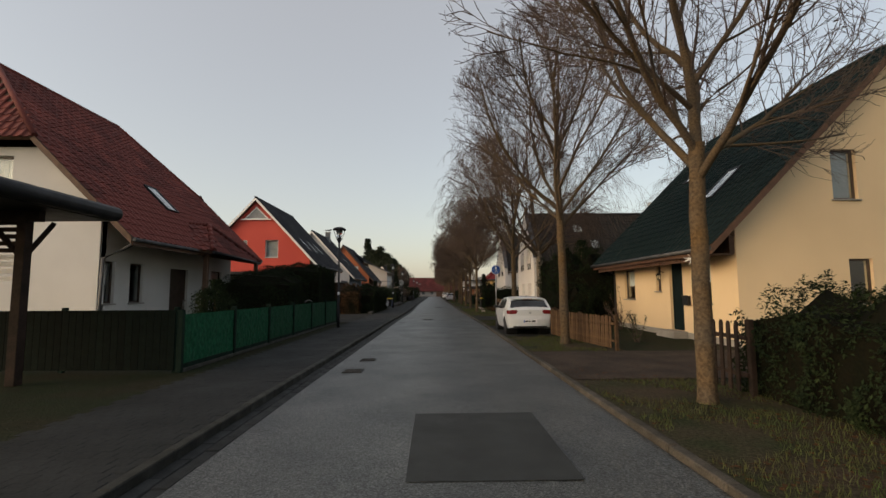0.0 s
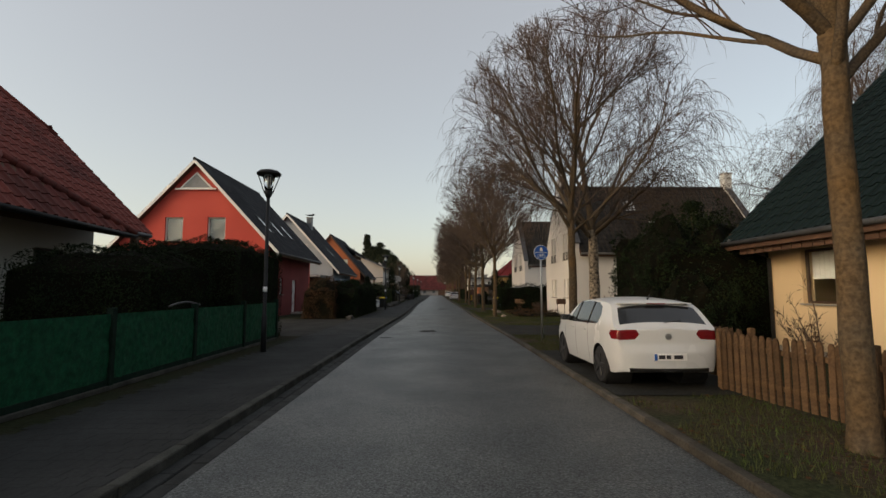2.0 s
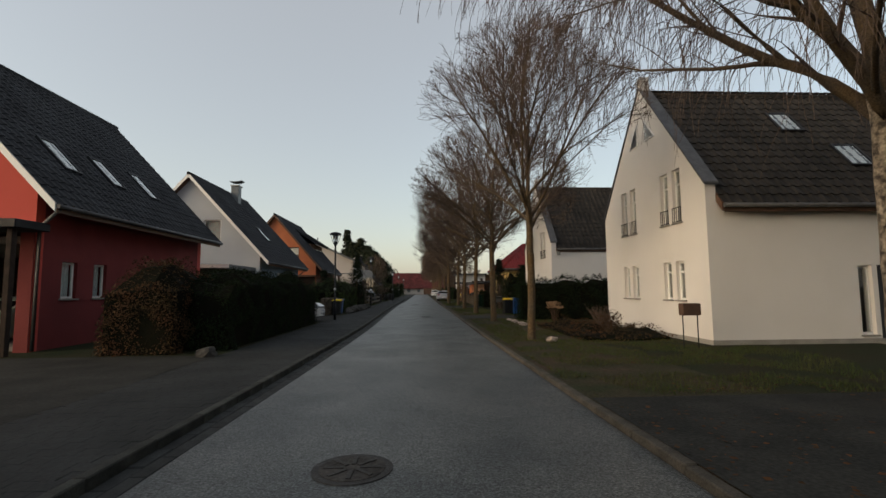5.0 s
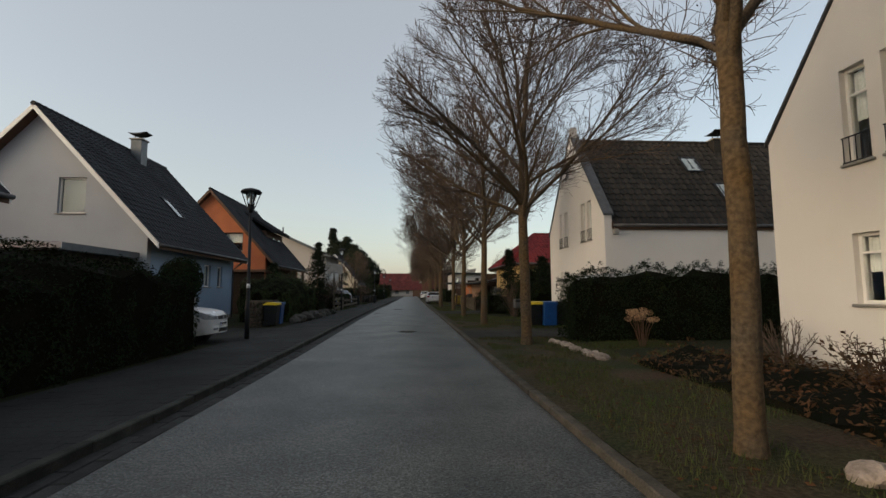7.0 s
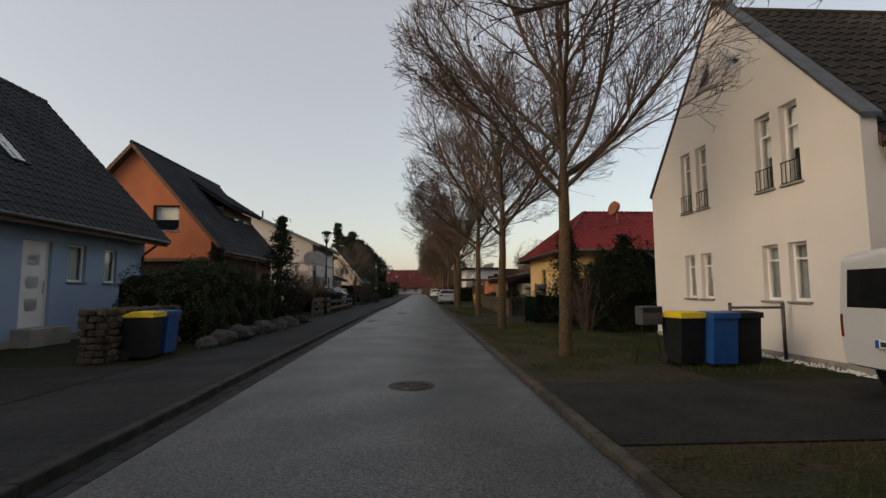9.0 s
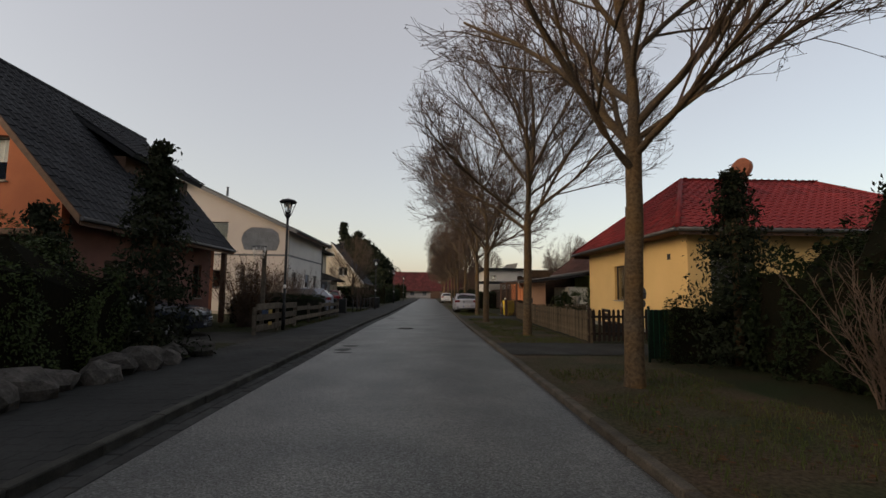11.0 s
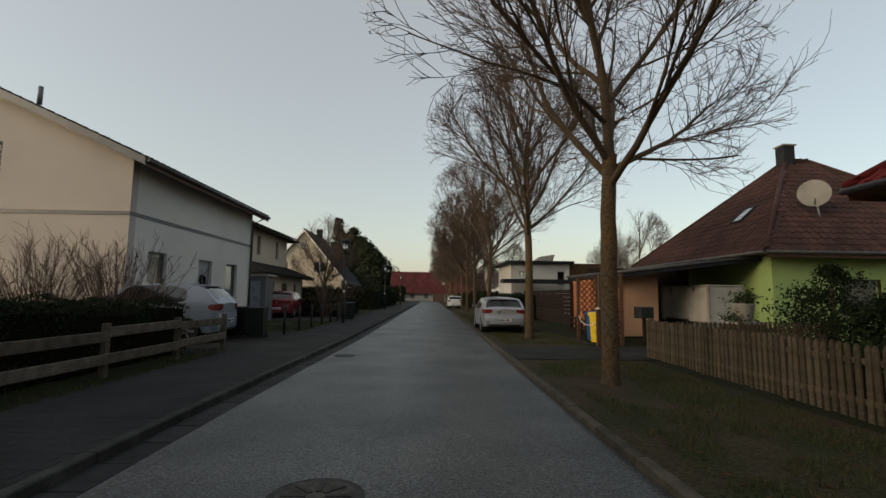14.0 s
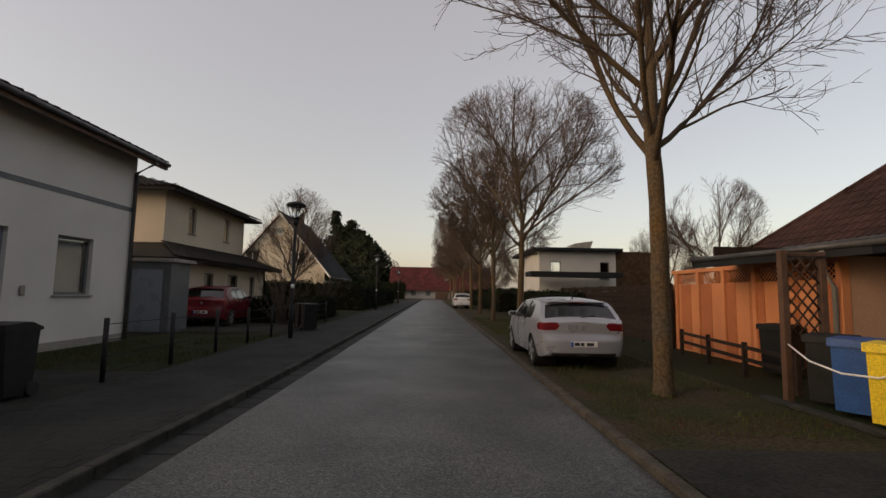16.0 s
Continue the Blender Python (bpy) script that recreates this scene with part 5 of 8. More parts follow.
rt = random.Random(3)
for i, (x, y, cr, fk) in enumerate(TREES):
    m = pose(x, y, 0.06, 0, 0, rt.uniform(0, 360)) @ Matrix.Diagonal((cr / 3.4, cr / 3.4, fk / 4.0, 1))
    if i < 4:
        protos[i].matrix_basis = m
    else:
        copy_thing(protos[i % 4], m)
b = bare_tree("birch_tree", "tall birch with black and white bark and drooping twigs", 5, 4.4, 13.5, 3.6, 8, 0.24, droop=0.55, mat=M["birch"])
b.matrix_basis = pose(7.05, 33.3, 0.05, 0, 0, 40)
copy_thing(b, pose(19.0, 33.0, 0.05, 0, 0, 130))
copy_thing(b, pose(23.0, 27.0, 0.05, 0, 0, 200))
far = bare_tree("garden_tree", "leafless garden tree behind the houses", 77, 2.2, 8.0, 2.6, 8, 0.12)
far.matrix_basis = pose(-24, 112, 0, 0, 0, 0)
for x, y, a in ((-27, 118, 60), (15.5, 108, 20), (18, 118, 90), (24, 105, 140), (-8.6, 112.6, 10), (9, 128, 30), (8.5, 150, 60), (-22, 52, 80), (7.5, 140, 20), (8, 165, 200), (10, 178, 77)):
    copy_thing(far, pose(x, y, 0.05, 0, 0, a))

# ---- evergreen planting ----
def hedge(label, x0, x1, y0, y1, h, mat, seed=1, dens=160, size=0.05, wob=0.18, name="hedge", cat="hedge", top_bumps=0.2, round_=0.0, tips=0):
    """A clipped or loose hedge: leaf by leaf over an uneven body."""
    rnd = random.Random(seed)
    t = thing(name, label, cat, ((x0 + x1) / 2, (y0 + y1) / 2, 0.07))
    hx, hy = (x1 - x0) / 2, (y1 - y0) / 2
    def hh(x, y):
        e = 1.0
        if round_:
            e = max(1 - max(abs(x) / hx, abs(y) / hy) ** 3 * round_, 0.2)
        return h * e + top_bumps * noise.noise((x * 1.3 + seed, y * 1.3, seed)) + 0.4 * top_bumps * noise.noise((x * 5, y * 5, seed))
    # solid body under the leaves, coloured as the shade within
    shade_core = bmesh.new()
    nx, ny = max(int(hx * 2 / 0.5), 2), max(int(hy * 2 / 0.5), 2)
    grid = [[shade_core.verts.new((-hx * 0.92 + hx * 1.84 * i / nx, -hy + 0.09 + (2 * hy - 0.18) * j / ny, hh(-hx * 0.92 + hx * 1.84 * i / nx, -hy + 2 * hy * j / ny) - 0.13)) for j in range(ny + 1)] for i in range(nx + 1)]
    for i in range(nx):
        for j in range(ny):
            shade_core.faces.new((grid[i][j], grid[i + 1][j], grid[i + 1][j + 1], grid[i][j + 1]))
    r = bmesh.ops.extrude_face_region(shade_core, geom=shade_core.faces[:])
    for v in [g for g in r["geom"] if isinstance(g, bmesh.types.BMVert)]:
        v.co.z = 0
    part("inside", shade_core, M["shade_core"], t)
    pts = []
    def wobble(p, n):
        k = wob * noise.noise((p[0] * 1.7 + seed, p[1] * 1.7, p[2] * 1.7)) + rnd.uniform(-0.1, 0.05)
        return (p[0] + n[0] * k, p[1] + n[1] * k, p[2] + n[2] * k * 0.6), n
    for _ in range(int(dens * 4 * hx * hy)):
        x, y = rnd.uniform(-hx, hx), rnd.uniform(-hy, hy)
        pts.append(wobble((x, y, hh(x, y)), (0, 0, 1)))
    for sx in (-1, 1):
        for _ in range(int(dens * 2 * hy * h)):
            y = rnd.uniform(-hy, hy)
            pts.append(wobble((sx * hx * 0.95, y, rnd.uniform(0, 1) * hh(sx * hx, y)), (sx, 0, 0)))
    for sy in (-1, 1):
        for _ in range(int(dens * 2 * hx * h)):
            x = rnd.uniform(-hx, hx)
            pts.append(wobble((x, sy * (hy - 0.04), rnd.uniform(0, 1) * hh(x, sy * hy)), (0, sy, 0)))
    for _ in range(tips):
        x, y = rnd.uniform(-hx, hx), rnd.uniform(-hy, hy)
        z, up_ = hh(x, y), rnd.uniform(0.08, 0.26)
        for _ in range(34):
            k = rnd.random()
            pts.append(((x + rnd.gauss(0, 0.085) * (1 - 0.8 * k), y + rnd.gauss(0, 0.085) * (1 - 0.8 * k), z + up_ * k), (rnd.uniform(-0.4, 0.4), rnd.uniform(-0.4, 0.4), 1)))
    v, f = [], []
    leaves(v, f, pts, size, rnd)
    joined("leaves", v, f, mat, t)
    return t

def conifer(label, x, y, h, r, mat, seed=1, n=2600, size=0.12, col=False, name="conifer"):
    rnd = random.Random(seed)
    t = thing(name, label, "conifer", (x, y, 0.03))
    part("trunk", tube([(0, 0, 0), (0, 0, h * 0.95)], [r * 0.07 + 0.03, 0.02], 7), M["bark"], t)
    pts = []
    sprays = []
    for _ in range(int(n / 38)):
        k = rnd.random() ** 1.15
        a = rnd.uniform(0, math.tau)
        env = (1 - k) ** 0.75 if not col else (math.sin(min(k * 0.85 + 0.2, 1.0) * math.pi) ** 0.55)
        lobe = 1 + 0.35 * noise.noise((math.cos(a) * 1.5 + seed, math.sin(a) * 1.5, k * 4))
        rr = max(r * env * lobe * rnd.uniform(0.55, 1.02), 0.05)
        sprays.append((Vector((math.cos(a) * rr, math.sin(a) * rr, h * (0.05 + 0.93 * k) - rr * 0.1)), Vector((math.cos(a), math.sin(a), 0.15)), r * (0.16 + 0.16 * env)))
    for c, d, s in sprays:
        for _ in range(38):
            o = Vector((rnd.gauss(0, 1), rnd.gauss(0, 1), rnd.gauss(0, 0.55))) * s * 0.5
            q = c + o - d * max(rnd.gauss(0.2, 0.5), -0.3) * s
            pts.append(((q.x, q.y, max(q.z, 0.02)), d[:]))
    v, f = [], []
    leaves(v, f, pts, size, rnd, 0.1)
    joined("needles", v, f, mat, t)
    return t

def shrub(label, x, y, h, r, seed, mat=None, leaf=None, nl=0, stems=26, name="shrub"):
    """Twiggy bush, bare or with some leaves."""
    rnd = random.Random(seed)
    t = thing(name, label, "shrub", (x, y, 0.07))
    segs, tips = [], []
    for k in range(stems):
        a, tl = rnd.uniform(0, math.tau), rnd.uniform(0.05, 0.8)
        d = Vector((math.cos(a) * math.sin(tl), math.sin(a) * math.sin(tl), math.cos(tl)))
        p = Vector((rnd.uniform(-0.15, 0.15) * r, rnd.uniform(-0.15, 0.15) * r, 0))
        ln = min(h / math.cos(tl), r / max(math.sin(tl), 0.1)) * rnd.uniform(0.75, 1.05)
        pts = [p]
        for i in range(5):
            d = (d + Vector((rnd.uniform(-1, 1), rnd.uniform(-1, 1), rnd.uniform(-0.6, 0.8))) * 0.16).normalized()
            pts.append(pts[-1] + d * ln / 5)
        segs.append((pts, [0.013, 0.011, 0.009, 0.007, 0.005, 0.003]))
        for i in range(1, 5):
            for _ in range(5):
                dd = (d + Vector((rnd.uniform(-1, 1), rnd.uniform(-1, 1), rnd.uniform(-0.4, 1)))).normalized()
                q = pts[i].lerp(pts[i + 1], rnd.random())
                e = q + dd * rnd.uniform(0.15, 0.4) * h * 0.4
                segs.append(([q, (q + e) / 2 + Vector((0, 0, 0.02)), e], [0.005, 0.004, 0.002]))
                tips.append((e[:], dd[:])); tips.append((((q + e) / 2)[:], dd[:]))
    joined("branchwork", *branch_mesh(segs, 3), mat or M["twig"], t)
    if leaf:
        v, f = [], []
        leaves(v, f, [tips[rnd.randrange(len(tips))] if rnd.random() < 0.5 else (tuple(c + rnd.uniform(-0.1, 0.1) for c in tips[rnd.randrange(len(tips))][0]), (0, 0, 1)) for _ in range(nl)], 0.05, rnd)
        joined("leaves", v, f, leaf, t)
    return t

hedge("tall dark evergreen hedge behind the green fence", -8.9, -5.62, 25.0, 28.8, 3.12, M["leaf"], 2, 700, 0.034, round_=0.1)
hedge("dark clipped evergreen block beside the white house", -9.2, -6.1, 21.8, 24.7, 2.62, M["leaf"], 22, 700, 0.034, round_=0.2)
hedge("brown-leaved hedge beside the footway", -7.7, -5.9, 38.7, 41.6, 2.35, M["brownleaf"], 3, 600, 0.035, 0.3, top_bumps=0.5, round_=0.3)
hedge("dark green hedge along the footway", -7.5, -4.85, 39.5, 49.7, 2.1, M["leaf"], 4, 650, 0.035, 0.25, top_bumps=0.35, round_=0.2)
hedge("green rounded hedge behind the boulders", -7.8, -5.3, 60.4, 66.6, 2.25, M["hedge"], 5, 600, 0.036, 0.3, top_bumps=0.45, round_=0.3)
hedge("dark low hedge behind the board fence", -8.6, -5.6, 78.6, 85.2, 1.2, M["leaf"], 7, 550, 0.035, 0.2)
hedge("clipped green hedge before the cream house", -11.6, -8.6, 114.6, 116.2, 2.1, M["hedge"], 8, 160, 0.06)
hedge("dark thuja hedge before the white house", 4.9, 12.5, 50.2, 51.1, 2.05, M["leaf"], 9, 800, 0.034, 0.18, top_bumps=0.4, tips=80, round_=0.12)
hedge("dense dark conifer hedge behind the picket fence", 4.85, 8.0, 2.5, 9.6, 1.7, M["leaf"], 10, 700, 0.035, 0.4, top_bumps=0.7, round_=0.25, tips=90)
hedge("low planting bed with heather and dry perennials", 4.8, 7.6, 40.5, 46.2, 0.28, M["brownleaf"], 12, 120, 0.045, 0.2, name="flower_bed", cat="flower bed", top_bumps=0.25)
hedge("dark green hedge by the driveway of the bungalow", 5.4, 9.4, 67.3, 68.4, 1.2, M["leaf"], 13, 600, 0.036, 0.3, top_bumps=0.5)
hedge("dark hedge beside the white far houses", 5.2, 9, 104, 112, 1.6, M["leaf"], 14, 90, 0.08)
hedge("dark far garden hedge", -9, -5.4, 104.5, 111.0, 1.1, M["leaf"], 15, 120, 0.07)
hedge("dark far hedge beside the footway", -12, -5.2, 120, 150, 1.9, M["leaf"], 16, 40, 0.12, 0.4, top_bumps=0.8)
hedge("dark far hedge by the end of the street", -20, -6.0, 185, 192, 3.2, M["leaf"], 17, 40, 0.14, 0.6, top_bumps=1.2)
hedge("evergreen garden edge far off", 5.5, 11, 122, 190, 1.7, M["leaf"], 18, 14, 0.16, 0.5, top_bumps=0.8)
hedge("broad dark evergreen thicket behind the picket fence", 5.65, 9.4, 24.5, 27.5, 3.5, M["leaf"], 31, 560, 0.04, 0.5, name="evergreen_thicket", cat="shrubs", top_bumps=1.2, round_=0.2, tips=80)
hedge("lower evergreen bushes beside the yellow wall", 5.6, 7.1, 23.5, 24.5, 2.0, M["leaf"], 32, 520, 0.042, 0.5, name="evergreen_thicket", cat="shrubs", top_bumps=0.8, round_=0.3)
conifer("broad dark evergreen shrub behind the picket fence", 7.6, 26.0, 4.4, 1.4, M["leaf"], 1, 9000, 0.05, True, "evergreen_shrub")
shrub("brown twiggy bush leaning over the picket fence", 6.3, 27.7, 1.5, 0.8, 41, stems=60, leaf=M["brownleaf"], nl=900)
hedge("dense dark garden shrubs beside the bungalow", 6.6, 11.5, 62.6, 66.6, 2.5, M["leaf"], 33, 420, 0.05, 0.6, name="evergreen_thicket", cat="shrubs", top_bumps=1.3, round_=0.25, tips=110)
shrub("bare twiggy bush before the dark shrubs", 6.3, 63.4, 2.0, 0.9, 34, stems=40)
for x, y, h, r, s in ((6.85, 67.2, 4.3, 1.15, 6), (8.4, 65.0, 3.6, 1.3, 7)):
    conifer("dark garden conifer beside the bungalow", x, y, h, r, M["needle"], s, 6500, 0.065)
conifer("small dark conifer in a front garden", -5.4, 67.4, 4.65, 1.0, M["needle"], 10, 7000, 0.065)
conifer("dark conifer shading the brick house", -8.4, 68.2, 3.4, 1.3, M["needle"], 11, 4200, 0.08)
conifer("dark evergreen beside the green bungalow", 11.3, 86.3, 2.5, 1.5, M["leaf"], 12, 6500, 0.06, True, "evergreen_shrub")
conifer("low dark conifer behind the picket fence", 7.0, 80.4, 1.6, 0.8, M["leaf"], 13, 2600, 0.06, True, "evergreen_shrub")
for x, y, h, r, s in ((-35.5, 252, 31, 5.5, 20), (-31, 240, 25, 5, 21), (-27, 236, 26, 4.5, 22), (-23, 228, 22, 4.5, 23), (-19, 215, 18, 4, 24), (-15.5, 208, 14.5, 3.5, 25), (-41, 240, 21, 5, 26), (-22, 160, 8, 3, 27), (-16, 165, 7, 2.5, 28)):
    conifer("tall dark spruce in the distance", x, y, h * (1 if s == 20 else 0.95), r * (0.95 if s == 20 else 1.75), M["needle"], s, 7000, 0.55 if h > 12 else 0.35, s != 20)
shrub("bare twiggy shrub behind the board fence", -7.0, 76.6, 2.7, 1.9, 2, stems=110, leaf=M["brownleaf"], nl=2600)
shrub("bare arching shrub beside the lamp", -6.9, 79.6, 2.2, 1.4, 12, stems=60)
shrub("bare twiggy shrub before the white house", -7.2, 84.9, 2.5, 1.6, 3, stems=90)
shrub("bare arching shrub before the pale gable", -9.6, 85.6, 2.7, 1.7, 13, stems=80)
shrub("bare low shrub by the white wall", 7.3, 45.4, 0.9, 0.6, 4)
hy = thing("hydrangea", "dried hydrangea with tan flower heads on bare stems", "shrub", (6.4, 48.9, 0.07))
rh = random.Random(15)
segs_, heads = [], []
for k in range(15):
    a, o = k * 2.4, 0.06 + 0.32 * (k / 15) ** 0.7
    e = Vector((math.cos(a) * o, math.sin(a) * o, rh.uniform(0.72, 0.95) - 0.25 * o))
    segs_.append(([Vector((math.cos(a) * 0.06, math.sin(a) * 0.06, 0)), e * 0.55 + Vector((0, 0, 0.06)), e], [0.009, 0.008, 0.006]))
    heads.append(e)
joined("stem", *branch_mesh(segs_, 4), M["brownwood"], hy)
for e in heads:
    pts = []
    for _ in range(90):
        d = Vector((rh.gauss(0, 1), rh.gauss(0, 1), rh.gauss(0, 1))).normalized()
        pts.append(((e + Vector((d.x, d.y, d.z * 0.7)) * rh.uniform(0.06, 0.105))[:], d[:]))
    hv_, hf_ = [], []
    leaves(hv_, hf_, pts, 0.026, rh)
    joined("flower_head", hv_, hf_, M["petal"], hy)
shrub("bare climbing rose by the yellow wall", 7.9, 22.0, 2.0, 0.6, 6, stems=14, leaf=M["brownleaf"], nl=120)
shrub("small rose bush in a wire hoop", 6.4, 16.9, 1.1, 0.4, 7, stems=10, leaf=M["hedge"], nl=150)
conifer("rounded dark evergreen bush before the white house wall", -7.5, 18.0, 2.15, 0.85, M["leaf"], 8, 7500, 0.05, True, "evergreen_shrub")
shrub("bare twiggy shrub by the far driveway", -6.5, 104.0, 2.6, 1.6, 9, stems=46)
shrub("brown twiggy shrub in the distance", -6.8, 113.0, 2.4, 1.5, 10, stems=40)
shrub("bare bush in the planting bed", 6.6, 43.0, 0.7, 0.6, 11, leaf=M["brownleaf"], nl=500)

def ball_shrub(label, x, y, z, r, seed):
    """Clipped evergreen ball on bare stems."""
    rnd = random.Random(seed)
    t = thing("ball_shrub", label, "shrub", (x, y, 0.07))
    segs = []
    for k in range(9):
        a = k * 0.7
        e = Vector((math.cos(a) * r * 0.5, math.sin(a) * r * 0.5, z - r * 0.4))
        segs.append(([Vector((math.cos(a) * 0.1, math.sin(a) * 0.1, 0)), Vector((math.cos(a) * r * 0.25, math.sin(a) * r * 0.25, z * 0.4)), e], [0.03, 0.024, 0.012]))
    joined("stem", *branch_mesh(segs, 5), M["twig"], t)
    # dark ball inside, its colour standing for shade among the leaves
    shade_core = bmesh.new()
    bmesh.ops.create_icosphere(shade_core, subdivisions=3, radius=r * 0.84)
    for v_ in shade_core.verts:
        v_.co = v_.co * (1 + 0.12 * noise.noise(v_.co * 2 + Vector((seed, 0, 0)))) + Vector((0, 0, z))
    part("inside", shade_core, M["shade_core"], t)
    pts = []
    for _ in range(4200):
        d = Vector((rnd.gauss(0, 1), rnd.gauss(0, 1), rnd.gauss(0, 1))).normalized()
        k = r * (1 + 0.12 * noise.noise(d * r * 2 + Vector((seed, 0, 0)))) * rnd.uniform(0.84, 1.05)
        pts.append(((d * k + Vector((0, 0, z)))[:], d[:]))
    v, f = [], []
    leaves(v, f, pts, 0.05, rnd)
    joined("leaves", v, f, M["leaf"], t)
    return t
ball_shrub("round clipped evergreen on bare stems before the pale house", -7.75, 54.7, 1.95, 0.74, 3)
shrub("bare branching shrub before the white door", -8.3, 56.2, 1.7, 0.7, 51, stems=16)
rw = thing("rubble_wall", "low earthy rubble stone wall behind the bins", "garden wall", (-5.95, 58.3, 0.07))
rr_ = random.Random(12)
part("earth_core", boxed(-0.24, 0.24, -1.36, 1.36, 0, 1.04, 0.05), M["soil"], rw)
def wall_stone(x, y, z, sx_, sy_, sz_, rz):
    bm = bmesh.new()
    bmesh.ops.create_cube(bm, size=2)
    bmesh.ops.bevel(bm, geom=bm.edges[:], offset=0.35, segments=1, affect="EDGES")
    for v_ in bm.verts:
        q = v_.co * (1 + 0.3 * noise.noise(v_.co * 0.8 + Vector((x * 7, y * 5, z * 9))))
        v_.co = Vector((q.x * sx_, q.y * sy_, q.z * sz_))
    part("wall_stone", put(bm, pose(x, y, z, rr_.uniform(-8, 8), rr_.uniform(-8, 8), rz)), M["lichen"], rw)
for row in range(8):
    for sx in (-1, 1):
        y_ = -1.36 + rr_.uniform(0, 0.1)
        while y_ < 1.3:
            w_ = rr_.uniform(0.07, 0.17)
            wall_stone(sx * (0.23 + rr_.uniform(-0.02, 0.03)), y_ + w_, 0.07 + row * 0.135 + rr_.uniform(-0.02, 0.02), 0.055, w_ * 0.95, rr_.uniform(0.05, 0.075), rr_.uniform(-8, 8))
            y_ += 2 * w_
    for k in range(3):
        wall_stone(-0.16 + k * 0.16 + rr_.uniform(-0.03, 0.03), -1.37, 0.07 + row * 0.135, rr_.uniform(0.06, 0.1), 0.05, rr_.uniform(0.05, 0.075), rr_.uniform(-8, 8))
gg = thing("mesh_gate", "dark green mesh gate panel by the driveway", "gate", (5.1, 67.55, 0.07), 8)
for xa in (0.0, 1.15):
    part("post", tube([(xa, 0, 0), (xa, 0, 1.2)], 0.03, 8), M["greenpost"], gg)
part("panel", boxed(0.03, 1.12, -0.012, 0.012, 0.08, 1.12, 0.004), M["greenpost"], gg)
for k in range(8):
    part("bar", tube([(0.1 + k * 0.135, -0.018, 0.08), (0.1 + k * 0.135, -0.018, 1.12)], 0.006, 4), M["greenfence"], gg)

# ---- cars ----
def lerp_table(f, rows):
    """Smooth value of a side-view line at f."""
    if f <= rows[0][0]:
        return rows[0][1]
    for (a, p), (b, q) in zip(rows, rows[1:]):
        if f <= b:
            return p + (q - p) * (f - a) / (b - a)
    return rows[-1][1]

def within(path, p):
    odd = False
    for a, b in zip(path, path[1:] + path[:1]):
        if (a.y > p.y) != (b.y > p.y) and p.x < (b.x - a.x) * (p.y - a.y) / (b.y - a.y) + a.x:
            odd = not odd
    return odd

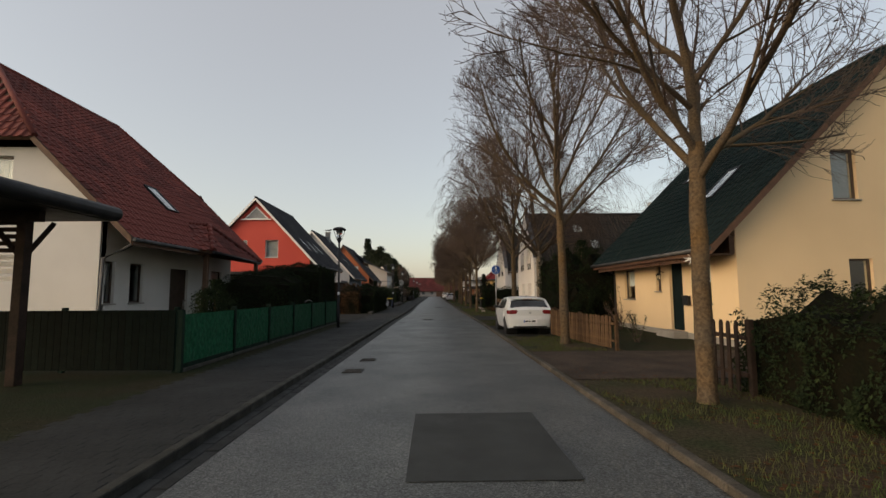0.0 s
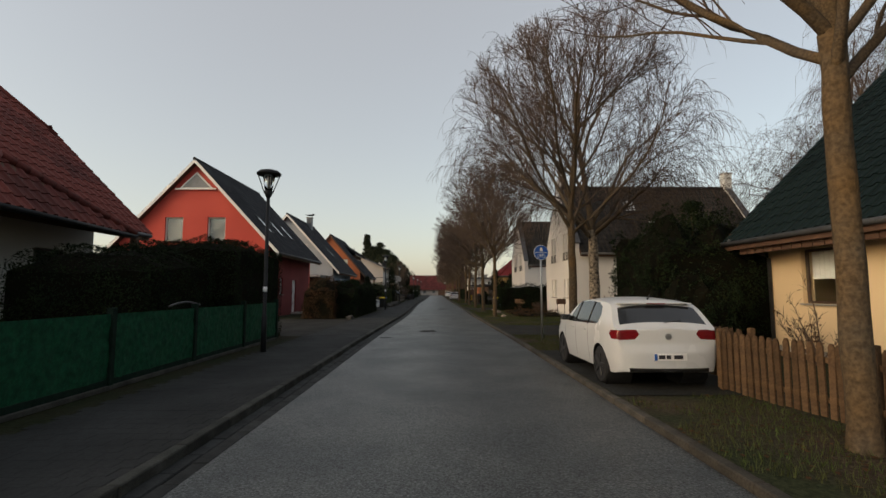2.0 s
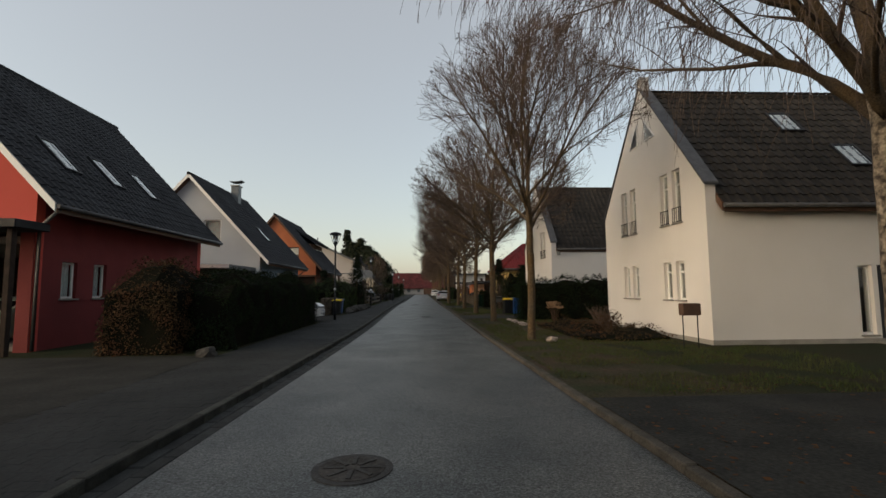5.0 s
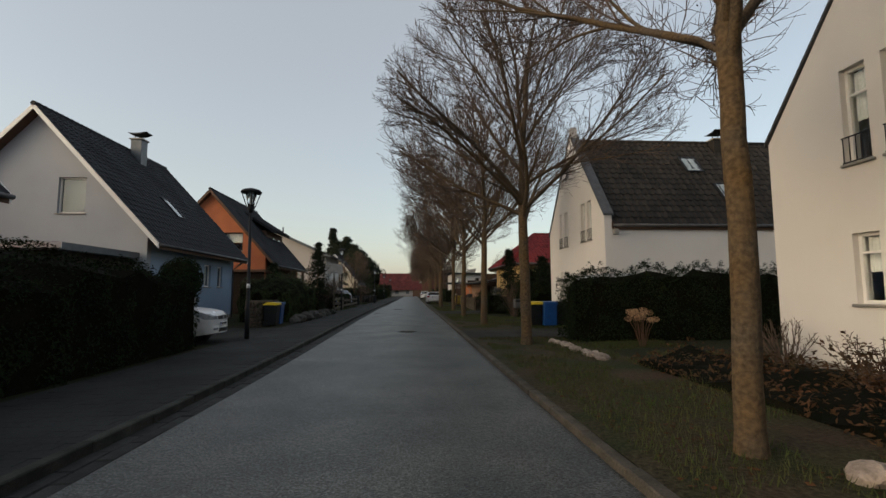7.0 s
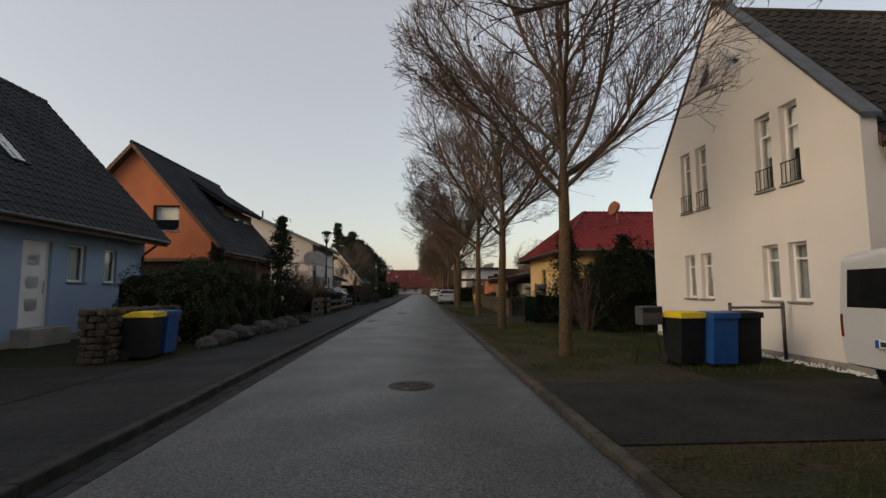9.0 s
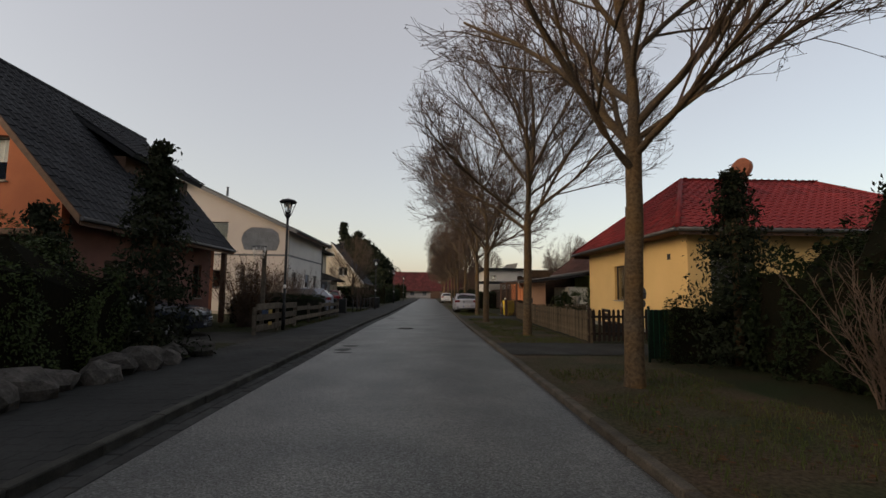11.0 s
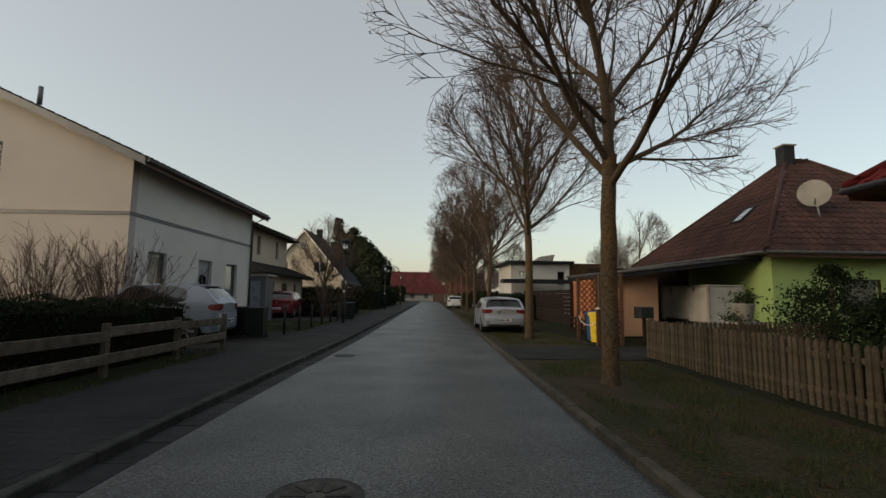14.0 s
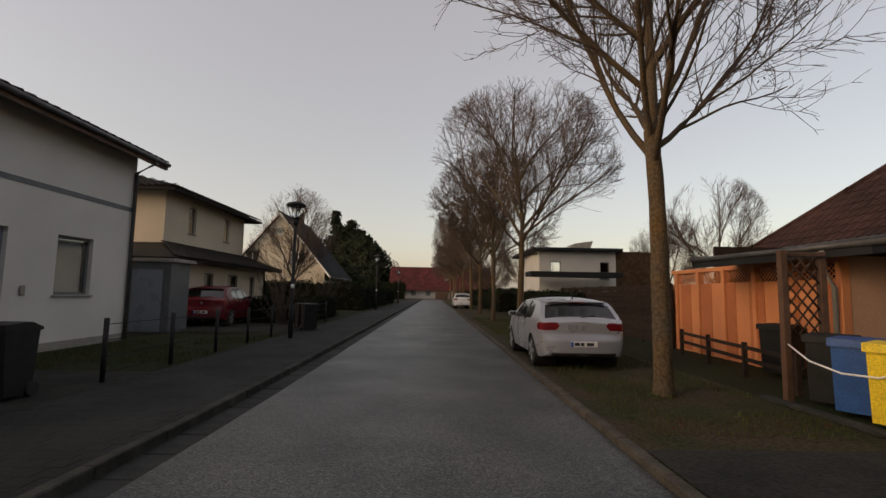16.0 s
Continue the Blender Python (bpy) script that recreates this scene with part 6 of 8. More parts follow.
def car(name, label, x, y, rz, L, Wd, H, paint, roofline, group="", black_rims=False):
    """Local: nose towards +y. One lofted shell, cut along its glass, lights and wheel arches into parts."""
    c = thing(name, label, "car", (x, y, 0.085), rz, group)
    van = roofline is VAN
    hw = Wd / 2
    zr = 0.31 if H < 1.6 else 0.335
    belt_rows = [(0, .60), (.7, .57), (1, .5)] if van else [(0, .665), (.25, .655), (.72, .625), (1, .5)]
    plan = [(0, .90), (.012, .945), (.04, .975), (.12, .995), (.3, 1), (.75, 1), (.86, .98), (.93, .94), (.97, .88), (.99, .81), (1, .74)]
    def top(f):
        return sum(lerp_table(min(max(f + d, 0), 1), roofline) for d in (-.012, 0, .012)) / 3 * H
    def low(f):
        return lerp_table(f, [(0, .20), (.05, .165), (.9, .15), (1, .19)]) * H
    def half(f, z):
        b, zb, w = lerp_table(f, belt_rows) * H, low(f), hw * lerp_table(f, plan)
        if z <= b:
            u = max((z - zb) / (b - zb), 0)
            return w * (1 - 0.075 * (1 - u) ** 3 - 0.028 * u ** 5)
        v = (z - b) / (H - b)
        return w * 0.972 * (1 - (0.10 if van else 0.225) * v ** 1.1)
    fixed = (.24, .31, .38, .44, .49, .535, .585, .64)
    na, nr = 8, 8
    stations = [0, .006, .015, .03] + [.03 + .94 * k / 54 for k in range(1, 54)] + [.97, .982, .992, 1.0]
    wheels = [((.185 - .5) * L, zr), ((.81 - .5) * L, zr)]
    R = zr + 0.045
    glass = [Vector(((a - .5) * L, b * H)) for a, b in ([(.08, .61), (.70, .60), (.665, .86), (.62, .92), (.08, .93)] if van else
             [(.205, .70), (.235, .675), (.42, .66), (.68, .645), (.575, .895), (.53, .928), (.40, .945), (.27, .93), (.215, .885), (.195, .78)] if roofline is not LIFT else
             [(.16, .715), (.2, .685), (.42, .66), (.68, .645), (.58, .89), (.53, .925), (.42, .945), (.32, .93), (.22, .84)])]
    arcs = [[Vector((wy + R * math.cos(k * math.tau / 32), wz + R * math.sin(k * math.tau / 32))) for k in range(32)] for wy, wz in wheels]
    rings = []
    for f in stations:
        zb, zt, b = low(f), top(f), lerp_table(f, belt_rows) * H
        ze = zt - (0.035 if zt < .72 * H else 0.06)
        yy = (f - .5) * L
        zs = [zb] + [min(q * H, zb + (ze - zb) * (0.12 + 0.8 * k / 8)) for k, q in enumerate(fixed)]
        z8 = zs[-1]
        zs += [z8 + (ze - z8) * k / na for k in range(1, na + 1)]
        ring = [Vector((0, yy, zb)), Vector((half(f, zb) * .8, yy, zb))]
        ring += [Vector((half(f, z), yy, z)) for z in zs]
        he = half(f, ze)
        for k in range(1, nr + 1):
            t = k / nr
            ring.append(Vector((he * (1 - t) , yy, ze + (zt - ze) * (1 - (1 - t) ** 2.6) )))
        rings.append(ring)
    n = len(rings[0])
    side0, side1 = 2, 2 + 8 + na            # index range of the flank
    g = bmesh.new()
    zone = g.faces.layers.int.new("zone")   # 0 flank, 10 and up: roof and bonnet, 2 rear, 3 front
    def stow(z, quad):
        vs = [g.verts.new(v) for v in quad]
        f_ = g.faces.new(vs); f_.smooth = True
        f_[zone] = z
    for i in range(len(stations) - 1):
        for k in range(n - 1):
            q = [rings[i][k], rings[i + 1][k], rings[i + 1][k + 1], rings[i][k + 1]]
            for sx in (1, -1):
                stow(0 if k < side1 else 10 + k - side1, [Vector((v.x * sx, v.y, v.z)) for v in (q if sx > 0 else q[::-1])])
    # rear and front ends, slightly bowed in plan; the bumper stands proud of the hatch
    cols = [1.0, .94, .86, .72, .56, .38, .2, 0.0, -.2, -.38, -.56, -.72, -.86, -.94, -1.0]
    for ring, sgn in ((rings[0], -1), (rings[-1], 1)):
        def cap(k, u):
            v = ring[k]
            e = 0.05 * (1 - u * u) if sgn < 0 else 0.10 * (1 - u * u)
            if sgn < 0 and not van:
                e += 0.05 * (1 - abs(u) ** 6) * min(max((.475 * H - v.z) / (.05 * H), 0), 1)
            elif sgn > 0:
                e += 0.03 * (1 - abs(u) ** 6) * (v.z < .3 * H)
            return Vector((v.x * u, v.y + sgn * e, v.z))
        for k in range(1, n - 1):
            for a, b in zip(cols, cols[1:]):
                stow(2 if sgn < 0 else 3, [cap(k, a), cap(k, b), cap(k + 1, b), cap(k + 1, a)])
    bmesh.ops.remove_doubles(g, verts=g.verts, dist=0.0015)
    def slice_along(path, wanted, lift):
        for p, q in zip(path, path[1:] + path[:1]):
            lo, hi = min(p.x, q.x) - .05, max(p.x, q.x) + .05
            zl, zh = min(p.y, q.y) - .05, max(p.y, q.y) + .05
            d = q - p
            faces = []
            for f_ in g.faces:
                cen = f_.calc_center_median()
                at = lift(cen)
                if wanted(f_, cen) and lo < at.x < hi and zl < at.y < zh:
                    faces.append(f_)
            geom = list({e for f_ in faces for e in f_.edges}) + list({v for f_ in faces for v in f_.verts}) + faces
            side_on = lift(Vector((1, 0, 0))).length < .5
            no = Vector((0, -d.y, d.x)) if side_on else Vector((-d.y, 0, d.x))
            co = Vector((0, p.x, p.y)) if side_on else Vector((p.x, 0, p.y))
            bmesh.ops.bisect_plane(g, geom=geom, plane_co=co, plane_no=no.normalized(), dist=0.0005)
    flat = lambda v: Vector((v.y, v.z))
    rear = lambda v: Vector((v.x, v.z))
    slice_along(glass, lambda f_, c_: f_[zone] == 0 and c_.z > .55 * H, flat)
    for arc in arcs:
        slice_along(arc, lambda f_, c_: f_[zone] == 0, flat)
    lights = []
    if not van:
        for sx in (1, -1):
            lights.append([Vector((sx * hw * a, b * H)) for a, b in ((.52, .60), (.57, .648), (.97, .655), (1.1, .65), (1.1, .545), (.93, .535), (.60, .545))])
            slice_along(lights[-1], lambda f_, c_: f_[zone] in (0, 2) and c_.y < (-.5 + .06) * L, rear)
        wrap = [Vector(((a - .5) * L, b * H)) for a, b in ((-.1, .655), (.045, .64), (.062, .60), (.04, .545), (-.1, .535))]
        slice_along(wrap, lambda f_, c_: f_[zone] == 0 and c_.y < (-.5 + .09) * L, flat)
    lamp = [Vector(((a - .5) * L, b * H)) for a, b in ((.865, .60), (.93, .592), (.99, .56), (1.05, .55), (1.05, .46), (.97, .455), (.93, .515))]
    slice_along(lamp, lambda f_, c_: f_[zone] in (0, 10, 11) and c_.y > .3 * L, flat)
    nose = []
    for key, rows in (("grille", ((-.5, .45), (.5, .45), (.56, .52), (-.56, .52))), ("lower_intake", ((-.52, .215), (.52, .215), (.46, .29), (-.46, .29))),
                      ("headlight", ((.56, .455), (1.1, .455), (1.1, .55), (.62, .528))), ("headlight", ((-.56, .455), (-.62, .528), (-1.1, .55), (-1.1, .455))),
                      ("fog_light", ((.6, .245), (.86, .255), (.84, .30), (.56, .29))), ("fog_light", ((-.6, .245), (-.56, .29), (-.84, .30), (-.86, .255)))):
        nose.append((key, [Vector((a * hw * .74, b * H)) for a, b in rows]))
        slice_along(nose[-1][1], lambda f_, c_: f_[zone] == 3, rear)
    bins = collections.defaultdict(list)
    for f_ in g.faces:
        cen = f_.calc_center_median()
        fm, p, k = cen.y / L + .5, Vector((cen.y, cen.z)), f_[zone]
        key = "body"
        if k == 0:
            if any((p - Vector(w)).length < R * .997 for w in wheels) and abs(cen.x) > hw * .5:
                continue
            if cen.z > .6 * H and within(glass, p):
                key = "side_window"
            elif not van and within(wrap, p):
                key = "tail_light"
            elif within(lamp, p):
                key = "headlight"
        elif k >= 10:
            if (.028 < fm < .105 if roofline is not LIFT else .045 < fm < .22) and k >= 11 and not van:
                key = "rear_window"
            elif (.665 < fm < .785 if van else .60 < fm < .728) and k >= 11:
                key = "windscreen"
            elif k < 12 and within(lamp, p):
                key = "headlight"
        elif k == 2:
            if van:
                key = "rear_window" if .58 * H < cen.z < .86 * H and abs(cen.x) < .72 * hw else ("tail_light" if .36 * H < cen.z < .52 * H and abs(cen.x) > .84 * hw else "body")
            elif any(within(li, Vector((cen.x, cen.z))) for li in lights):
                key = "tail_light"
            elif cen.z < .235 * H and abs(cen.x) < .74 * hw:
                key = "rear_skirt"
        elif k == 3:
            key = next((nm for nm, poly in nose if within(poly, Vector((cen.x, cen.z)))), "body")
        bins[key].append([v.co.copy() for v in f_.verts])
    g.free()
    looks = {"body": paint, "side_window": M["carglass_dark"], "rear_window": M["carglass_dark"], "windscreen": M["carglass_dark"], "tail_light": M["lampred"],
             "headlight": M["lampclear"], "rear_skirt": M["trimblack"], "grille": M["trimblack"], "lower_intake": M["trimblack"], "fog_light": M["lampclear"]}
    for key, quads in bins.items():
        groups = [quads] if key in ("body", "rear_window", "windscreen", "rear_skirt", "grille", "lower_intake") else [[q for q in quads if q[0].x > 0], [q for q in quads if q[0].x <= 0]]
        for some in groups:
            if not some:
                continue
            g = bmesh.new()
            for q in some:
                f_ = g.faces.new([g.verts.new(v) for v in q]); f_.smooth = True
            bmesh.ops.remove_doubles(g, verts=g.verts, dist=0.0015)
            bmesh.ops.recalc_face_normals(g, faces=g.faces)
            if key == "body":
                for e in g.edges:
                    if len(e.link_faces) == 2 and e.calc_face_angle(0) > 0.6:
                        e.smooth = False
            part(key, g, looks[key], c)
    for wy, wz in wheels:
        for sx in (-1, 1):
            g = bmesh.new()
            add_tube(g, [(sx * hw * .5, wy, wz), (sx * (hw - 0.035), wy, wz)], [R + .012, R + .012], 28, False)
            part("wheel_arch", g, M["trimblack"], c)
            part("arch_lining", tube([(sx * hw * .48, wy, wz), (sx * hw * .5, wy, wz)], R + .012, 20), M["trimblack"], c)
            w_ = part("wheel", tube([(sx * (hw - 0.23), wy, wz), (sx * (hw - 0.20), wy, wz), (sx * (hw - 0.05), wy, wz), (sx * (hw - 0.028), wy, wz)], [zr - 0.02, zr, zr, zr - 0.03], 28), M["rubber"], c)
            rm = M["trimblack" if black_rims else "rim"]
            part("rim", tube([(sx * (hw - 0.06), wy, wz), (sx * (hw - 0.026), wy, wz)], [zr * 0.7, zr * 0.66], 24), M["rubber"], w_)
            for k in range(5):
                part("spoke", boxed(-0.014, 0.014, -0.035, 0.035, 0.03, zr * 0.66, 0.008, Matrix.Translation((sx * (hw - 0.022), wy, wz)) @ Matrix.Rotation(k * math.tau / 5 + .3, 4, "X")), rm, w_)
            part("hub", tube([(sx * (hw - 0.03), wy, wz), (sx * (hw - 0.01), wy, wz)], zr * 0.2, 12), rm, w_)
    yr, yf = -0.5 * L - 0.05, 0.5 * L + 0.10
    if not van:
        for sx in (-1, 1):
            for fb, ft in ((.345, .33), (.55, .53)):          # window pillars
                za, zc = .655 * H, .935 * H
                part("pillar", tube([(sx * (half(fb, za) + .002), (fb - .5) * L, za), (sx * (half(ft, zc) + .002), (ft - .5) * L, zc)], 0.018, 4), M["trimblack"], c)
            for fy in (0.335, 0.535, 0.73):
                zz = [.22, .3, .38, .46, .54, .62]
                part("door_seam", tube([(sx * (half(fy, q * H) - .002), (fy - .5) * L, q * H) for q in zz], 0.005, 4), M["trimblack"], c)
            for fy in (.36, .56):
                part("door_handle", boxed(min(sx * hw * .985, sx * (hw + .018)), max(sx * hw * .985, sx * (hw + .018)), (fy - .5) * L, (fy - .5) * L + .17, .575 * H, .593 * H, .006), paint, c)
        part("rear_wiper", tube([(0, -0.5 * L + .10, .715 * H), (0.30, -0.5 * L + .14, .745 * H)], 0.009, 5), M["trimblack"], c)
        part("hatch_seam", tube([(-hw * .86, -0.5 * L + .006, .447 * H), (-hw * .5, yr + .018, .447 * H), (0, yr - .002, .447 * H), (hw * .5, yr + .018, .447 * H), (hw * .86, -0.5 * L + .006, .447 * H)], 0.006, 4), M["trimblack"], c)
        part("aerial", tube([(0, -0.33 * L, 0.975 * H), (0, -0.355 * L, 1.035 * H)], [0.02, 0.004], 6), M["trimblack"], c)
        fs = .235 if roofline is LIFT else .118
        part("spoiler", boxed(-hw * 0.70, hw * 0.70, (fs - .03 - .5) * L, (fs + .02 - .5) * L, top(fs) - .022, top(fs) - .004, 0.008), paint, c)
        part("brake_light", boxed(-.16, .16, (fs - .034 - .5) * L, (fs - .02 - .5) * L, top(fs) - .026, top(fs) - .008, 0.004), M["lampred"], c)
    for sx in (-1, 1):
        xm = half(.66, .66 * H)
        m_ = part("door_mirror", boxed(min(sx * (xm - .02), sx * (xm + .19)), max(sx * (xm - .02), sx * (xm + .19)), .145 * L, .145 * L + .10, .655 * H, .735 * H, .03), M["trimblack"] if black_rims else paint, c)
        part("mirror_glass", boxed(min(sx * (xm + .03), sx * (xm + .17)), max(sx * (xm + .03), sx * (xm + .17)), .145 * L - .004, .145 * L + .002, .665 * H, .725 * H), M["carglass_dark"], m_)
    part("front_badge", tube([(0, yf - .02, .495 * H), (0, yf + .012, .495 * H)], 0.055, 14), M["rim"], c)
    part("badge", tube([(0, yr + .03, .575 * H), (0, yr - .008, .575 * H)], 0.052, 16), M["rim"], c)
    for yy, zz, sgn in ((yr - 0.056, 0.36 * H, -1), (yf + 0.02, 0.37 * H, 1)):
        pl = part("number_plate", boxed(-0.26, 0.26, min(yy, yy - sgn * 0.02), max(yy, yy - sgn * 0.02), zz - 0.055, zz + 0.055, 0.003), M["signwhite"], c)
        part("plate_band", boxed(-0.26 if sgn < 0 else 0.215, -0.215 if sgn < 0 else 0.26, yy + sgn * 0.002 - 0.003, yy + sgn * 0.002 + 0.003, zz - 0.05, zz + 0.05), M["signblue"], pl)
        for xk, wk in ((-.19, .10), (-.07, .07), (.05, .14)):
            part("plate_bar", boxed(xk, xk + wk, yy + sgn * 0.002 - 0.003, yy + sgn * 0.002 + 0.003, zz - 0.03, zz + 0.03), M["print"], pl)
    return c
M["carglass_dark"] = material("dark_car_glass", (0.012, 0.014, 0.015), (0.009, 0.01, 0.011), 0.06, 3, 30, 0, fmix=0.02, spec=0.9)
HATCH = [(0, .655), (.012, .685), (.035, .735), (.10, .915), (.135, .958), (.2, .982), (.36, 1.0), (.5, .985), (.58, .94), (.66, .83), (.735, .705), (.80, .69), (.90, .655), (.955, .62), (.985, .58), (1, .53)]
LIFT = [(0, .655), (.012, .69), (.05, .72), (.13, .83), (.22, .93), (.32, .985), (.42, 1.0), (.5, .99), (.6, .93), (.67, .83), (.74, .705), (.81, .685), (.91, .65), (.96, .615), (.985, .575), (1, .53)]
ESTATE = [(0, .66), (.012, .70), (.03, .76), (.08, .91), (.11, .955), (.18, .98), (.36, 1.0), (.52, .985), (.6, .935), (.67, .83), (.74, .70), (.81, .685), (.91, .65), (.96, .615), (.985, .575), (1, .53)]
VAN = [(0, .93), (.01, .965), (.04, .985), (.12, 1.0), (.4, 1.0), (.6, .985), (.68, .93), (.77, .73), (.82, .60), (.9, .555), (.96, .50), (.99, .44), (1, .40)]
car("white_hatchback", "white compact hatchback parked half on the verge", 3.52, 21.46, 0, 3.76, 1.75, 1.46, M["paintwhite"], HATCH, group="parked cars", black_rims=True)
car("silver_hatchback", "silver compact hatchback parked half on the verge", 3.16, 94.35, 0, 4.06, 1.78, 1.44, M["paintsilver"], HATCH, group="parked cars")
car("white_liftback", "white liftback parked on the driveway, nose to the street", -7.12, 51.2, -88, 4.3, 1.72, 1.46, M["paintwhite"], LIFT, group="parked cars")
car("dark_estate_car", "dark blue estate car parked beside the brick house", -8.95, 72.3, -76, 4.5, 1.8, 1.45, M["paintdark"], ESTATE, group="parked cars")
car("grey_suv", "blue-grey crossover parked before the long white house", -8.1, 87.95, 94, 4.35, 1.84, 1.72, M["paintgrey"], ESTATE, group="parked cars")
car("red_suv", "dark red car parked beside the villa", -9.0, 103.6, 5, 4.3, 1.82, 1.62, M["paintred"], HATCH, group="parked cars")
car("white_carport_car", "pale car standing inside the dark carport", -12.7, 42.4, 172, 4.2, 1.75, 1.45, M["paintpale"], HATCH, group="parked cars")
car("white_van", "white delivery van parked on the driveway", 8.85, 52.75, -90, 4.9, 1.9, 1.98, M["paintwhite"], VAN, group="parked cars")
car("white_far_car", "white car parked far along the street", 3.1, 131, 0, 4.2, 1.78, 1.5, M["paintwhite"], HATCH, group="parked cars")

# ---- fences ----
def picket_fence(label, a, b, h, mat, gap=0.125, w=0.085, z=0.07, postgap=2.2, pointed=True, name="picket_fence"):
    a, b = Vector((*a, 0)), Vector((*b, 0))
    ln = (b - a).length
    f = thing(name, label, "fence", (a.x, a.y, z), math.degrees(math.atan2((b - a).y, (b - a).x)))
    pk = bpy.data.meshes.new("picket")
    bmp = prism([(-w / 2, 0.06), (w / 2, 0.06), (w / 2, h - 0.05), (w * 0.2, h), (-w * 0.2, h), (-w / 2, h - 0.05)] if pointed else [(-w / 2, 0.06), (w / 2, 0.06), (w / 2, h), (-w / 2, h)], "y", -0.012, 0.012)
    bmp.to_mesh(pk); bmp.free()
    pk.materials.append(mat)
    rf = random.Random(int(a.y * 10))
    for k in range(int(ln / gap)):
        o = new("picket", pk)
        o.parent = f
        o.matrix_basis = pose((k + 0.5) * gap, -0.035, rf.uniform(-0.015, 0.01), rf.uniform(-1, 1), rf.uniform(-1.2, 1.2), 0)
    for zz in (0.28 * h, 0.78 * h):
        part("rail", boxed(0, ln, -0.02, 0.02, zz - 0.035, zz + 0.035, 0.005), mat, f)
    n = max(int(round(ln / postgap)), 1)
    for k in range(n + 1):
        part("post", boxed(k * ln / n - 0.045, k * ln / n + 0.045, 0.022, 0.11, -0.05, h * 1.03, 0.008), mat, f)
    return f
picket_fence("brown timber picket fence before the yellow house", (4.35, 19.6), (4.9, 14.9), 0.95, M["wood"])
picket_fence("brown timber picket fence beside the parked car", (5.35, 28.6), (4.9, 19.7), 0.95, M["wood"])
picket_fence("dark timber picket fence before the conifer hedge", (4.78, 10.5), (4.78, 9.2), 1.15, M["darkwood"], 0.2)
picket_fence("weathered picket fence before the ochre bungalow", (5.55, 85.0), (5.15, 71.5), 0.95, M["picketwood"], 0.125, 0.075)
picket_fence("weathered picket fence turning in beside the driveway", (5.6, 85.05), (10.6, 85.7), 0.9, M["picketwood"], 0.13, 0.075)
picket_fence("dark picket gate across the garden path", (5.2, 71.45), (8.4, 72.0), 1.0, M["darkwood"], 0.16)
# green fence panels with posts
f = thing("green_fence", "dark green slatted privacy fence on a pale edging", "fence", (-5.4, 11.95, 0.08))
for k in range(6):
    g = bmesh.new()
    cols_ = []
    for i in range(53):
        y_ = k * 2.6 + 0.05 + i * 2.5 / 52
        cols_.append([])
        for j in range(25):
            z_ = 0.16 + j * 1.04 / 24
            w_ = 0.018 * noise.noise((y_ * 2.3, z_ * 3.1, k)) + 0.010 * noise.noise((y_ * 9, z_ * 8, k)) + 0.004 * noise.noise((y_ * 25, z_ * 25, k))
            cols_[-1].append((g.verts.new((0.012 + w_, y_, z_)), g.verts.new((0.0 + w_, y_, z_))))
    for p_, q_ in zip(cols_, cols_[1:]):
        for (a0, a1), (b0, b1), (c0, c1), (d0, d1) in zip(p_, q_, q_[1:], p_[1:]):
            g.faces.new((a0, b0, c0, d0)); g.faces.new((a1, d1, c1, b1))
    part("screen", g, M["greenfence"], f, "crinkled green privacy weave")
    part("base_board", boxed(-0.02, 0.02, k * 2.6 + 0.05, k * 2.6 + 2.55, 0.07, 0.17, 0.004), M["greenpost"], f)
part("gate_arch", tube([(0.0, 9.4 + 0.12 * i, 1.27 + 0.07 * math.sin(i * math.pi / 10)) for i in range(11)], 0.02, 6), M["zinc"], f)
for k in range(7):
    part("post", boxed(-0.06, 0.06, k * 2.6 - 0.05, k * 2.6 + 0.05, 0, 1.3, 0.01), M["greenpost"], f)
for zz in (0.2, 0.65, 1.12):
    part("rail", boxed(-0.045, -0.02, 0, 15.6, zz, zz + 0.05), M["greenpost"], f)
part("edging", boxed(-0.05, 0.07, 0.06, 15.6, 0, 0.075, 0.01), M["kerb"], f)
f = thing("dark_fence", "dark board fence beside the carport", "fence", (-5.5, 11.9, 0.08), 178)
for k in range(34):
    part("board", boxed(k * 0.15, k * 0.15 + 0.14, -0.012, 0.012, 0.06, 1.3), M["blackboard"], f)
for k in range(3):
    part("post", boxed(k * 2.4 - 0.05, k * 2.4 + 0.05, -0.11, -0.014, 0, 1.36, 0.01), M["greenpost"], f)
f = thing("board_fence", "weathered horizontal board fence beside the footway", "fence", (-5.2, 72.9, 0.08), 89.5)
for k in range(7):
    part("post", boxed(k * 2.2 - 0.06, k * 2.2 + 0.06, 0.03, 0.13, 0, 0.9, 0.01), M["greywood"], f)
rb = random.Random(2)
for k in range(6):
    for zz in ((0.12, 0.46, 0.80) if k < 2 else (0.25, 0.62)):
        part("board", boxed(k * 2.2 - 0.05, k * 2.2 + 2.15, -0.02, 0.028, zz, zz + (0.21 if k < 2 else 0.17), 0.01, pose(0, 0, 0, 0, rb.uniform(-0.5, 0.5), 0)), M["greywood"], f)
part("painted_board", boxed(0.35, 0.95, -0.03, -0.021, 0.66, 0.80), M["boardblue"], f, "worn blue painted board")
part("painted_board", boxed(1.0, 1.35, -0.03, -0.021, 0.66, 0.80), M["boardyellow"], f, "worn yellow painted board")
part("painted_board", boxed(1.0, 1.35, -0.03, -0.021, 0.26, 0.38), M["boardyellow"], f, "worn yellow painted board")
